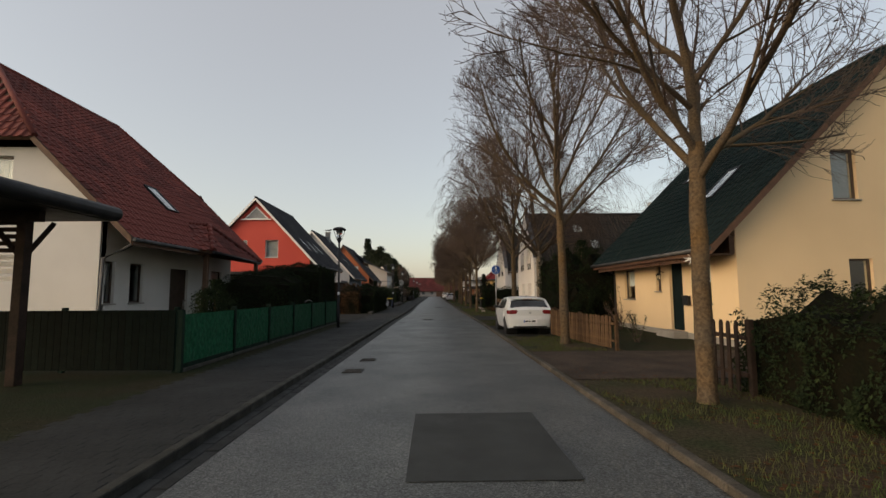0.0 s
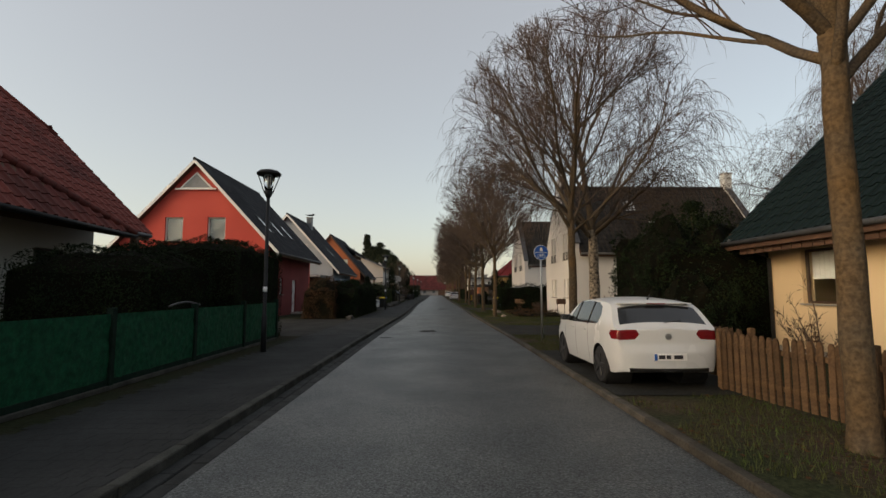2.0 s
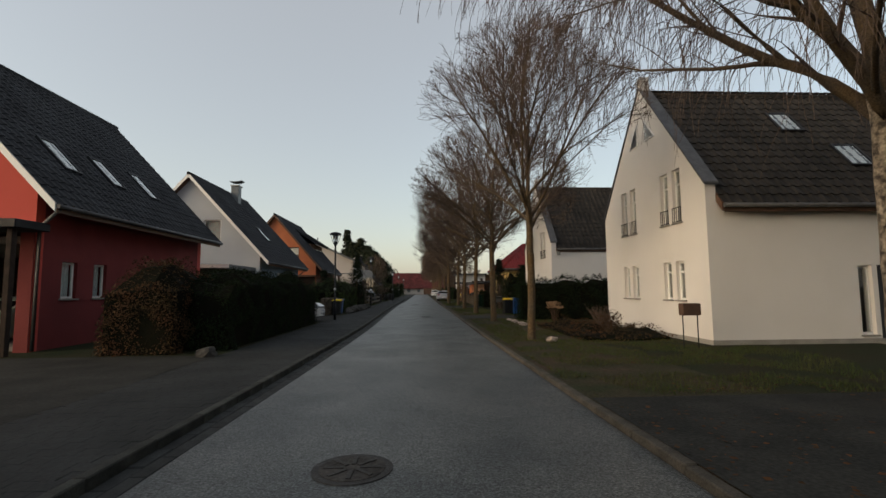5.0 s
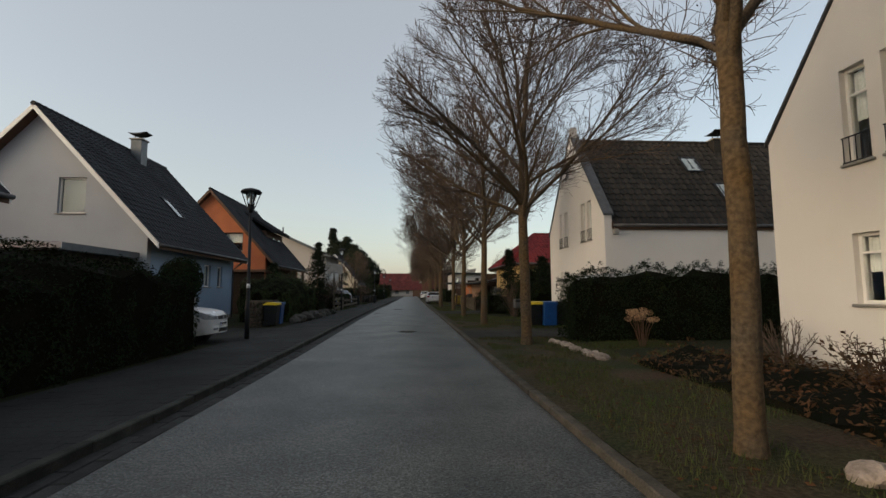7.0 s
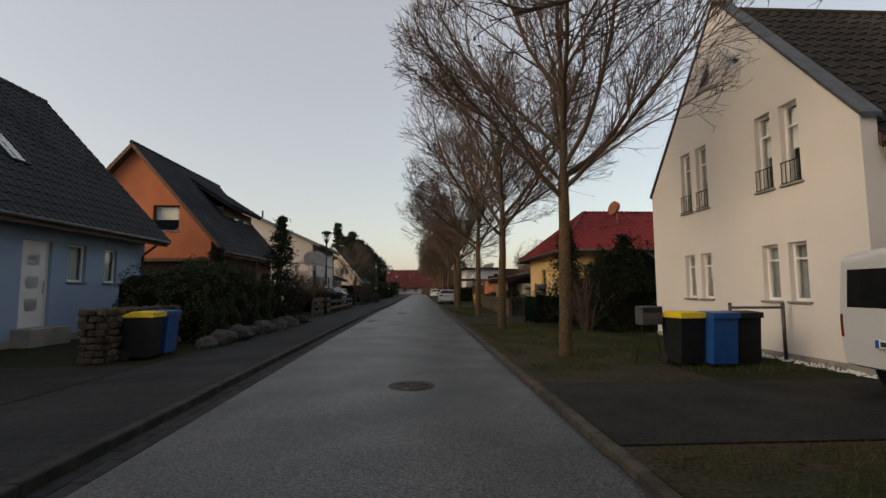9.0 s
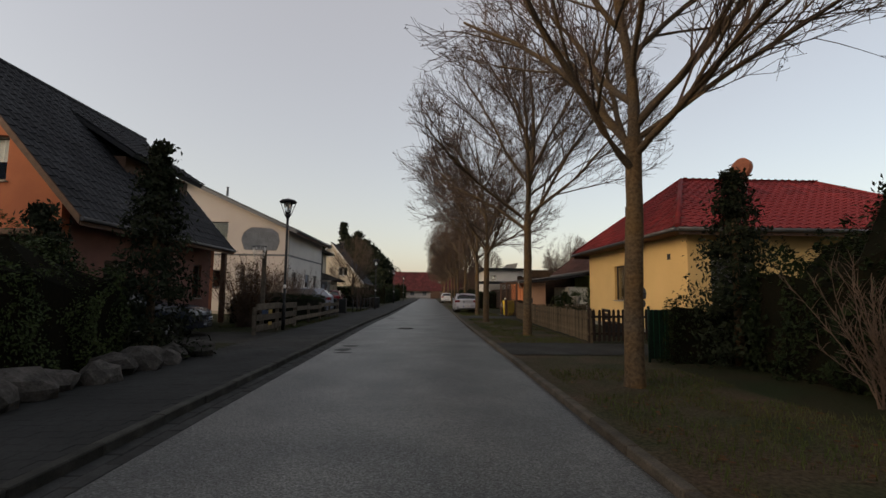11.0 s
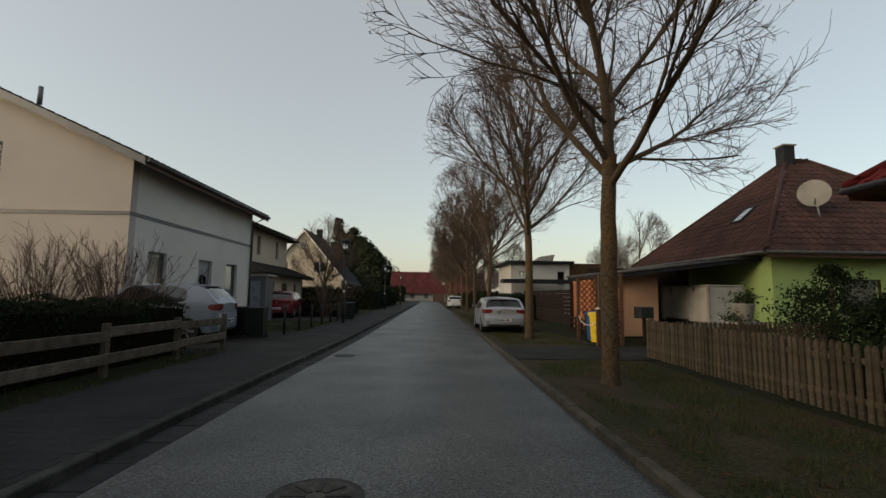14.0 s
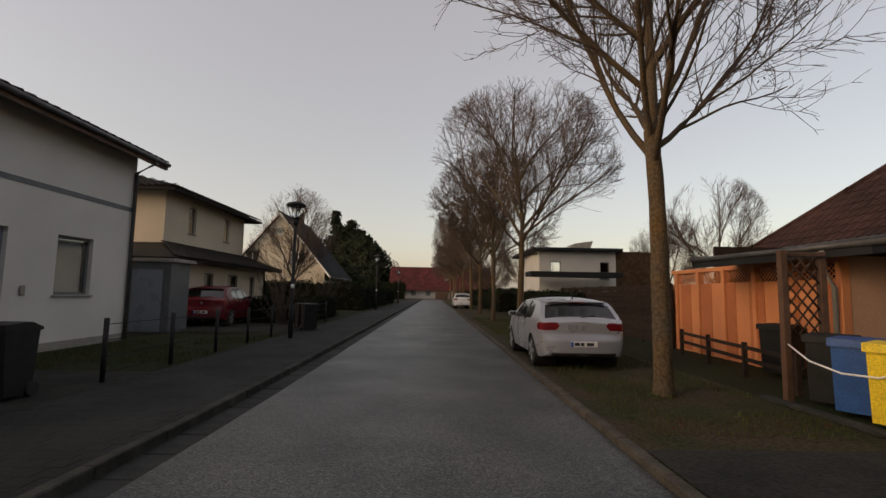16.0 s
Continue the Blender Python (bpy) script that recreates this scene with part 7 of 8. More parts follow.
f = thing("wire_fence", "low dark wire fence with thin posts along the lawn", "fence", (-4.95, 90.5, 0.08), 90)
for k in range(9):
    part("post", tube([(k * 1.9, 0, 0), (k * 1.9, 0, 1.0)], 0.04, 6), M["darkmetal"], f)
for zz in (0.15, 0.4, 0.65, 0.9):
    part("wire", tube([(0, 0, zz), (15.2, 0, zz)], 0.006, 4), M["darkmetal"], f)
f = thing("plank_screen", "tall dark plank screen beside the parked car", "fence", (7.1, 96.6, 0.07), 90)
for k in range(9):
    part("plank", boxed(0, 11.5, -0.02, 0.02, 0.08 + k * 0.2, 0.265 + k * 0.2, 0.005), M["darkwood"], f)
for k in range(7):
    part("post", boxed(k * 1.9 - 0.05, k * 1.9 + 0.05, -0.1, -0.022, 0, 1.9, 0.01), M["darkwood"], f)

# ---- carports, pergola, trailer ----
c = thing("timber_carport", "dark timber carport with metal edged roof", "carport", (-7.7, 10.7, 0.08))
part("roof", boxed(-6.0, 0.75, -5.0, 1.35, 3.2, 3.45, 0.05), M["darkmetal"], c)
part("roof_edge", tube([(0.75, -5.0, 3.36), (0.75, 1.35, 3.36)], 0.15, 10), M["darkmetal"], c)
part("roof_edge", tube([(0.75, 1.35, 3.36), (-6.0, 1.35, 3.36)], 0.15, 10), M["darkmetal"], c)
for x, y in ((0, 0), (-5.5, 0), (0, -4.6)):
    part("post", boxed(x - 0.09, x + 0.09, y - 0.09, y + 0.09, 0, 3.2, 0.01), M["darkwood"], c)
part("beam", boxed(-5.6, 0.3, -0.07, 0.07, 3.0, 3.2), M["darkwood"], c)
part("brace", tube([(0, 0, 2.3), (-0.7, 0, 3.05)], 0.06, 4), M["darkwood"], c)
part("brace", tube([(0, 0, 2.3), (0, 0.65, 3.05)], 0.06, 4), M["darkwood"], c)
for k in range(9):
    part("screen_slat", boxed(-5.4, -0.1, -0.02, 0.02, 1.9 + k * 0.13, 1.98 + k * 0.13), M["signwhite"] if k < 4 else M["darkwood"], c)
c = thing("flat_carport", "flat roofed carport with orange wall and brown lattice", "carport", (6.22, 88.6, 0.08))
part("roof", slab([(-0.15, 4.9, 2.28), (0.7, 1.4, 2.34), (6.5, 1.4, 3.08), (6.5, 6.4, 3.0)], 0.14), M["darkmetal"], c)
part("roof_rim", tube([(-0.15, 4.9, 2.32), (0.7, 1.4, 2.38), (6.5, 1.4, 3.1)], 0.06, 6), M["zinc"], c)
# added dark boards stand for the deep shade under the carport roof
part("back_wall", boxed(1.2, 5.85, 6.2, 6.3, 0, 2.8), M["darkwood"], c)
part("side_cladding", boxed(5.95, 6.0, 2.9, 6.2, 0.1, 2.9), M["darkwood"], c)
part("orange_wall", boxed(1.1, 1.2, 2.4, 8.2, 0.0, 1.85), M["orange"], c)
for k in range(6):
    part("wall_post", boxed(1.04, 1.2, 2.35 + k * 1.1, 2.47 + k * 1.1, 0, 2.25, 0.01), M["orange"], c)
for k in range(6):
    part("wall_panel", boxed(1.085, 1.1, 2.42 + k * 0.96, 2.42 + k * 0.96 + 0.48, 0.05, 1.84), M["orangedark"], c)
part("end_board", boxed(1.2, 2.5, 2.36, 2.42, 0.05, 2.25, 0.005), M["peach"], c)
part("downpipe", tube([(0.5, 2.1, 2.3), (0.62, 2.2, 1.95), (0.95, 2.4, 1.7), (0.98, 2.45, 0.1)], 0.04, 8), M["plinth"], c)
part("wall_beam", boxed(1.06, 1.18, 2.4, 8.2, 2.15, 2.25), M["orange"], c)
def lattice(parent, m, w, h, step, mat, t=0.03):
    bm = bmesh.new()
    n = int((w + h) / step)
    for k in range(1, n + 1):
        s = k * step
        for flip in (0, 1):
            a = (min(s, w), max(s - w, 0.0)); b = (max(s - h, 0.0), min(s, h))
            if flip:
                a, b = (w - a[0], a[1]), (w - b[0], b[1])
            if (a[0] - b[0]) ** 2 + (a[1] - b[1]) ** 2 > 0.01:
                add_tube(bm, [(a[0], 0.012 * flip, a[1]), (b[0], 0.012 * flip, b[1])], [t, t], 4)
    return part("lattice", put(bm, m), mat, parent)
lattice(c, pose(1.14, 2.4, 1.86, 0, 0, 90), 5.8, 0.3, 0.1, M["orange"], 0.012)
p_ = thing("bin_pergola", "brown lattice bin enclosure with posts and white chain", "pergola", (5.3, 87.8, 0.08))
for x, y, h_ in ((0.0, 0.0, 1.1), (0.1, 0.07, 2.2), (0.76, 0.1, 2.2), (0.02, 1.96, 2.2), (0.72, 2.1, 2.2)):
    part("post", boxed(x - 0.05, x + 0.05, y - 0.05, y + 0.05, 0, h_, 0.008), M["brownwood"], p_)
lattice(p_, pose(0.14, 0.08, 0.12, 0, 0, 3), 0.58, 0.98, 0.16, M["brownwood"], 0.018)
lattice(p_, pose(0.14, 0.08, 1.2, 0, 0, 3), 0.58, 0.95, 0.2, M["brownwood"], 0.018)
lattice(p_, pose(0.06, 1.98, 0.95, 0, 0, 11), 0.62, 1.2, 0.2, M["brownwood"], 0.018)
for z_ in (0.1, 1.13, 2.16):
    part("rail", boxed(0.1, 0.76, 0.06, 0.11, z_, z_ + 0.05, 0.004), M["brownwood"], p_)
part("rail", boxed(0.02, 0.72, 2.0, 2.05, 2.12, 2.18, 0.004), M["brownwood"], p_)
part("cap", tube([(0, 0, 1.1), (0, 0, 1.17)], [0.09, 0.02], 8), M["signwhite"], p_)
part("chain", tube([(0.0, 0.0, 0.78), (-0.03, 0.5, 0.6), (-0.03, 1.0, 0.57), (-0.02, 1.5, 0.65), (0.02, 1.96, 0.85)], 0.013, 5), M["signwhite"], p_)
part("edging", boxed(-0.25, -0.1, 0.0, 2.2, 0.0, 0.06, 0.01), M["kerb"], p_)
f = thing("low_rail_fence", "low dark rail fence before the orange wall", "fence", (5.82, 90.2, 0.08), 80)
for k in range(4):
    part("post", boxed(k * 1.7 - 0.04, k * 1.7 + 0.04, -0.04, 0.04, 0, 0.65, 0.008), M["darkwood"], f)
for zz in (0.3, 0.52):
    part("rail", boxed(0, 5.1, -0.015, 0.015, zz, zz + 0.07), M["darkwood"], f)
t = thing("box_trailer", "grey tarpaulin covered box trailer with twin wheels", "trailer", (10.75, 91.75, 0.08), -86)
part("body", boxed(-1.5, 1.5, -0.68, 0.68, 0.58, 1.92, 0.05), M["canvas"], t)
part("lid", boxed(-1.53, 1.53, -0.71, 0.71, 1.92, 1.97, 0.02), M["canvas"], t)
for xa in (-1.47, 1.47):
    for ya in (-0.66, 0.66):
        part("corner_strip", boxed(xa - 0.05, xa + 0.05, ya - 0.045, ya + 0.045, 0.6, 1.9, 0.01), M["plinth"], t)
for xa in (-0.8, 0.7):
    part("strap", boxed(xa - 0.02, xa + 0.02, -0.72, -0.69, 1.74, 1.92), M["trimblack"], t)
part("chassis", boxed(-1.5, 2.0, -0.62, 0.62, 0.44, 0.54, 0.01), M["steel"], t)
part("drawbar", tube([(1.9, 0.4, 0.47), (2.7, 0, 0.42)], 0.04, 6), M["steel"], t)
part("drawbar", tube([(1.9, -0.4, 0.47), (2.7, 0, 0.42)], 0.04, 6), M["steel"], t)
part("jockey_wheel", tube([(2.3, 0.3, 0.02), (2.3, 0.3, 0.75)], 0.03, 8), M["steel"], t)
for x in (-0.62, 0.08):
    for sy in (-1, 1):
        w_ = part("wheel", tube([(x, sy * 0.66, 0.3), (x, sy * 0.86, 0.3)], 0.29, 20), M["rubber"], t)
        part("rim", tube([(x, sy * 0.84, 0.3), (x, sy * 0.875, 0.3)], 0.18, 16), M["rim"], w_)
part("mudguard", tube([(-1.0, -0.8, 0.35), (-0.95, -0.8, 0.64), (0.4, -0.8, 0.64), (0.47, -0.8, 0.35)], 0.06, 6), M["trimblack"], t)

# ---- street furniture ----
def street_lamp(x, y, h):
    l = thing("street_lamp", "dark street lamp with conical glass lantern and wide cap", "street lamp", (x, y, 0.08), group="street lamps")
    part("pole", tube([(0, 0, 0), (0, 0, 0.9), (0, 0, 0.95), (0, 0, h - 0.75)], [0.07, 0.07, 0.05, 0.045], 12), M["darkmetal"], l)
    part("collar", tube([(0, 0, h - 0.78), (0, 0, h - 0.6)], [0.05, 0.13], 14), M["darkmetal"], l)
    part("lantern_glass", tube([(0, 0, h - 0.6), (0, 0, h - 0.17)], [0.09, 0.17], 16), M["lampglass"], l)
    part("bulb", tube([(0, 0, h - 0.5), (0, 0, h - 0.25)], [0.03, 0.035], 8), M["curtain"], l)
    for k in range(4):
        a = k * math.tau / 4 + 0.4
        part("arm", tube([(0.1 * math.cos(a), 0.1 * math.sin(a), h - 0.66), (0.28 * math.cos(a), 0.28 * math.sin(a), h - 0.15)], 0.014, 5), M["darkmetal"], l)
    part("cap", tube([(0, 0, h - 0.16), (0, 0, h - 0.12), (0, 0, h - 0.06), (0, 0, h)], [0.31, 0.315, 0.25, 0.04], 24), M["darkmetal"], l)
    part("sticker", tube([(0, 0, 1.55), (0, 0, 1.68)], 0.052, 12), M["signwhite"], l)
for x, y, h in ((-4.64, 24.4, 4.82), (-4.46, 52.05, 4.68), (-5.05, 75.2, 4.95), (-4.22, 97.7, 4.3), (-4.4, 121, 4.5), (-4.4, 145, 4.5)):
    street_lamp(x, y, h)
s = thing("path_sign", "round blue footway and cycle path sign on a steel pole", "traffic sign", (3.3, 27.45, 0.06), 6)
part("pole", tube([(0, 0, 0), (0, 0, 3.1)], 0.03, 10), M["steel"], s)
d = part("disc", tube([(0, -0.055, 2.86), (0, -0.04, 2.86)], 0.235, 28), M["signblue"], s)
part("rim", tube([(0, -0.04, 2.86), (0, -0.034, 2.86)], 0.25, 28), M["signwhite"], d)
part("divider", boxed(-0.225, 0.225, -0.062, -0.056, 2.853, 2.867), M["signwhite"], d)
bm = bmesh.new()
for cx in (-0.075, 0.075):
    pts = [(cx + 0.052 * math.cos(k * math.tau / 14), -0.06, 2.735 + 0.052 * math.sin(k * math.tau / 14)) for k in range(15)]
    add_tube(bm, pts, [0.006] * 15, 4, False)
for p, q in (((-0.075, 2.735), (-0.02, 2.80)), ((-0.02, 2.80), (0.055, 2.80)), ((0.075, 2.735), (0.05, 2.82)), ((-0.02, 2.80), (0.0, 2.735)), ((0.0, 2.735), (0.055, 2.80)), ((-0.075, 2.735), (0.0, 2.735))):
    add_tube(bm, [(p[0], -0.06, p[1]), (q[0], -0.06, q[1])], [0.006, 0.006], 4)
part("bicycle_symbol", bm, M["signwhite"], d)
bm = prism([(-0.06, 2.9), (0.06, 2.9), (0.045, 2.98), (0.02, 3.03), (-0.02, 3.03), (-0.045, 2.98)], "y", -0.062, -0.056)
part("footway_symbol", bm, M["signwhite"], d)
s = thing("square_sign", "square blue traffic sign on a thin steel pole", "traffic sign", (-10.4, 36.2, 0.06))
part("pole", tube([(0, 0, 0), (0, 0, 3.4)], 0.03, 8), M["steel"], s)
part("panel", boxed(-0.3, 0.3, -0.05, -0.035, 2.75, 3.45, 0.004), M["signblue"], s)
part("symbol", boxed(-0.14, 0.16, -0.056, -0.05, 2.95, 3.25), M["greyframe"], s)

def wheelie_bin(x, y, rz, body, lid, label, h=0.98):
    b_ = thing("wheelie_bin", label, "bin", (x, y, 0.085), rz, "wheelie bins")
    part("body", prism([(-0.23, 0.06), (0.22, 0.06), (0.29, h - 0.1), (-0.29, h - 0.1)], "x", -0.24, 0.24), body, b_)
    l_ = part("lid", prism([(-0.33, h - 0.1), (0.31, h - 0.1), (0.31, h - 0.06), (0.1, h + 0.02), (-0.33, h)], "x", -0.265, 0.265), lid, b_)
    part("handle", tube([(-0.22, 0.34, h - 0.08), (0.22, 0.34, h - 0.08)], 0.018, 6), body, b_)
    for sx in (-1, 1):
        part("wheel", tube([(sx * 0.22, 0.2, 0.1), (sx * 0.28, 0.2, 0.1)], 0.1, 12), M["rubber"], b_)
K_, BL, YE = M["binblack"], M["binblue"], M["binyellow"]
for x, y, rz, b_, l_, la in ((-5.35, 57.6, 90, K_, YE, "black wheelie bin with yellow lid"), (-5.35, 58.25, 90, BL, BL, "blue paper recycling bin"),
        (5.5, 56.0, 8, K_, YE, "black wheelie bin with yellow lid"), (6.04, 55.85, 4, BL, BL, "blue paper recycling bin"), (6.56, 55.95, -3, K_, K_, "black household waste bin"),
        (-5.45, 89.3, 4, K_, K_, "black household waste bin"), (-6.1, 89.35, -3, K_, K_, "black household waste bin"), (-6.75, 89.4, 2, K_, K_, "black household waste bin"),
        (5.62, 88.35, -62, YE, YE, "bright yellow recycling bin behind a chain"), (5.72, 88.98, -58, BL, BL, "blue paper recycling bin"), (5.85, 89.55, -60, K_, K_, "black household waste bin beside the lattice"), (6.95, 92.0, -75, K_, K_, "tall dark household bin by the orange wall"),
        (-4.5, 100.9, 30, K_, K_, "black household waste bin"), (-4.9, 101.5, 30, K_, K_, "black household waste bin")):
    wheelie_bin(x, y, rz, b_, l_, la)
g = thing("basketball_hoop", "freestanding basketball hoop with pale fan backboard", "basketball hoop", (-5.5, 74.2, 0.08), 12)
part("pole", boxed(-0.07, 0.07, -0.07, 0.07, 0, 3.1, 0.02), M["greywood"], g)
part("arm", tube([(0, 0, 3.0), (0.1, -1.0, 3.05)], 0.05, 6), M["darkmetal"], g)
bd = part("backboard", prism([(-0.5, 2.78), (-0.61, 3.1), (-0.54, 3.37), (-0.32, 3.54), (0.32, 3.54), (0.54, 3.37), (0.61, 3.1), (0.5, 2.78)], "y", -1.12, -1.08), M["weatherwhite"], g)
rim_pts = [(0.23 * math.cos(k * math.tau / 18), -1.38 + 0.23 * math.sin(k * math.tau / 18), 2.88) for k in range(19)]
bm = bmesh.new(); add_tube(bm, rim_pts, [0.012] * 19, 5, False)
part("ring", bm, M["greyframe"], g)
bm = bmesh.new()
for k in range(10):
    a = k * math.tau / 10
    add_tube(bm, [(0.23 * math.cos(a), -1.38 + 0.23 * math.sin(a), 2.88), (0.15 * math.cos(a + 0.4), -1.38 + 0.15 * math.sin(a + 0.4), 2.5)], [0.005, 0.005], 3)
    add_tube(bm, [(0.23 * math.cos(a), -1.38 + 0.23 * math.sin(a), 2.88), (0.15 * math.cos(a - 0.4), -1.38 + 0.15 * math.sin(a - 0.4), 2.5)], [0.005, 0.005], 3)
part("net", bm, M["curtain"], g)
mx = thing("stand_mailbox", "grey sheet metal mailbox on thin legs", "mailbox", (4.95, 56.2, 0.07), 8)
part("box", boxed(-0.22, 0.22, -0.12, 0.12, 0.75, 1.1, 0.01), M["zinc"], mx)
part("flap", boxed(-0.2, 0.2, -0.126, -0.12, 0.98, 1.07, 0.003), M["darkmetal"], mx)
for sx in (-1, 1):
    part("leg", tube([(sx * 0.12, 0, 0.75), (sx * 0.3, 0.05, 0)], 0.012, 5), M["darkmetal"], mx)
mx = thing("stand_mailbox", "black mailbox on a post beside the driveway", "mailbox", (6.85, 88.1, 0.07), 20)
part("box", boxed(-0.27, 0.27, -0.15, 0.15, 0.85, 1.2, 0.02), M["trimblack"], mx)
part("leg", boxed(-0.04, 0.04, -0.04, 0.04, 0, 0.85), M["darkwood"], mx)
mx = thing("garden_mailbox", "brown mailbox on a post before the white gable", "mailbox", (6.9, 38.5, 0.07), 5)
part("box", boxed(-0.25, 0.25, -0.1, 0.1, 0.85, 1.15, 0.02), M["brownwood"], mx)
for sx in (-1, 1):
    part("leg", tube([(sx * 0.2, 0, 0.85), (sx * 0.2, 0, 0)], 0.015, 5), M["darkmetal"], mx)
gt = thing("pipe_gate", "grey steel pipe gate beside the bins", "gate", (6.75, 56.45, 0.07), -8)
part("post", tube([(0, 0, 0), (0, 0, 1.15)], 0.035), M["zinc"], gt)
part("post", tube([(1.0, 0, 0), (1.0, 0, 1.15)], 0.035), M["zinc"], gt)
part("rail", tube([(0, 0, 1.05), (1.0, 0, 1.05)], 0.025), M["zinc"], gt)
bq = thing("post_mailbox", "stainless steel mailbox with newspaper tube on timber posts", "mailbox", (7.07, 72.6, 0.07), 8)
part("box", prism([(-0.14, 1.32), (0.16, 1.32), (0.16, 1.66), (0.08, 1.7), (-0.06, 1.7), (-0.16, 1.62), (-0.2, 1.5), (-0.18, 1.38)], "x", -0.27, 0.27), M["zinc"], bq)
part("flap", boxed(-0.26, 0.26, -0.215, -0.2, 1.5, 1.515), M["darkmetal"], bq)
part("newspaper_tube", tube([(-0.26, -0.03, 1.17), (0.26, -0.03, 1.17)], 0.13, 18), M["zinc"], bq)
for sx in (-1, 1):
    part("post", boxed(sx * 0.19 - 0.03, sx * 0.19 + 0.03, 0.16, 0.22, 0, 1.74, 0.008), M["brownwood"], bq)
    part("post_cap", boxed(sx * 0.19 - 0.04, sx * 0.19 + 0.04, 0.15, 0.23, 1.74, 1.77, 0.01), M["wood"], bq)
pt = thing("stone_planter", "stacked pale stone planter with a winter plant", "planter", (10.0, 88.1, 0.07), 15)
part("base", boxed(-0.52, 0.52, -0.35, 0.35, 0, 0.7, 0.04), M["lichen"], pt)
part("slab", boxed(-0.58, 0.58, -0.4, 0.4, 0.7, 0.78, 0.02), M["plinth"], pt)
part("pot", tube([(0, 0, 0.78), (0, 0, 0.9), (0, 0, 1.28), (0, 0, 1.34)], [0.2, 0.24, 0.31, 0.33], 18), M["plinth"], pt)
pl_v, pl_f = [], []
pr = random.Random(8)
leaves(pl_v, pl_f, [((pr.gauss(0, 0.2), pr.gauss(0, 0.2), 1.36 + abs(pr.gauss(0, 0.18))), (0, 0, 1)) for _ in range(420)] + [((pr.uniform(-0.6, -0.3), pr.gauss(0, 0.2), 0.8 + abs(pr.gauss(0, 0.15))), (0, 0, 1)) for _ in range(200)], 0.06, pr)
joined("plant", pl_v, pl_f, M["hedge"], pt)
bn = thing("garden_bench", "dark timber garden bench behind the picket fence", "bench", (7.0, 74.3, 0.07), 80)
for k in range(3):
    part("slat", boxed(-0.7, 0.7, -0.2 + k * 0.14, -0.09 + k * 0.14, 0.43, 0.46), M["darkwood"], bn)
for k in range(3):
    part("back_slat", boxed(-0.7, 0.7, 0.24, 0.27, 0.55 + k * 0.14, 0.65 + k * 0.14), M["darkwood"], bn)
for sx in (-1, 1):
    part("leg", boxed(sx * 0.62 - 0.03, sx * 0.62 + 0.03, -0.22, 0.27, 0, 0.44), M["darkmetal"], bn)
wl = thing("triangle_wall_lamp", "small white triangular wall lamp beside the door", "wall lamp", (14.5, 39.22, 2.1))
part("shade", prism([(-0.14, -0.12), (0.14, -0.12), (0.0, 0.18)], "y", -0.1, 0.0), M["signwhite"], wl)
fl = thing("wall_floodlight", "small white floodlight on the white wall", "floodlight", (8.35, 54.58, 3.75))
part("head", boxed(-0.1, 0.1, -0.16, -0.04, -0.12, 0.1, 0.02), M["plinth"], fl)
part("bracket", boxed(-0.03, 0.03, -0.04, 0.0, -0.02, 0.04), M["steel"], fl)

# boulders and stones
def stone(x, y, r, label, seed, flat=0.7, group="border stones", mat=None):
    rs_ = random.Random(seed)
    bm = bmesh.new()
    bmesh.ops.create_icosphere(bm, subdivisions=2, radius=1)
    for v in bm.verts:
        k = 1 + 0.42 * noise.noise(v.co * 1.1 + Vector((seed * 3.1, 0, 0))) + 0.1 * noise.noise(v.co * 3 + Vector((seed, 5, 0)))
        v.co = Vector((v.co.x * r * k * rs_.uniform(0.96, 1.04), v.co.y * r * k * 1.1, v.co.z * r * k * flat))
    o = single("stone", bm, mat or M["rock"], label, "stone", group)
    o.matrix_basis = pose(x, y, 0.07 + r * flat * 0.55, 0, 0, rs_.uniform(0, 360))
for k in range(16):
    stone(4.5 + 0.07 * math.sin(k * 1.7), 46.85 + k * 0.225 + 0.05 * math.sin(k * 5), 0.16 if k == 0 else 0.075 + 0.06 * ((k * 7) % 5) / 5, "pale rounded field stone edging a garden bed", k, 0.55 + 0.25 * ((k * 3) % 4) / 3)
stone(3.95, 40.6, 0.15, "round pale boulder beside the verge tree", 30)
stone(-4.95, 38.4, 0.22, "grey boulder beside the driveway", 31, mat=M["granite"])
for k in range(15):
    stone(-4.82 + 0.12 * math.sin(k * 2.3), 59.4 + k * 0.62, 0.27 + 0.14 * ((k * 5) % 4) / 4, "large grey granite boulder edging the garden", 40 + k, 0.75, "granite boulders", M["granite"])
pv, pf = [], []
rq = random.Random(21)
for _ in range(260):
    cx_, cy_, r_ = rq.uniform(7.62, 7.92), rq.uniform(54.3, 58.2), rq.uniform(0.022, 0.045)
    b0 = len(pv)
    pv += [(cx_ + r_, cy_, 0.085), (cx_, cy_ + r_, 0.085), (cx_ - r_, cy_, 0.085), (cx_, cy_ - r_, 0.085), (cx_ + r_ * 0.2, cy_, 0.085 + r_ * 0.9), (cx_, cy_, 0.07)]
    pf += [(b0, b0 + 1, b0 + 4), (b0 + 1, b0 + 2, b0 + 4), (b0 + 2, b0 + 3, b0 + 4), (b0 + 3, b0, b0 + 4)]
me_ = bpy.data.meshes.new("pebbles")
me_.from_pydata(pv, [], pf)
me_.materials.append(M["curtain"])
tagged(new("pebbles", me_), "white pebble strip along the house wall", "pebbles", kind="stuff")

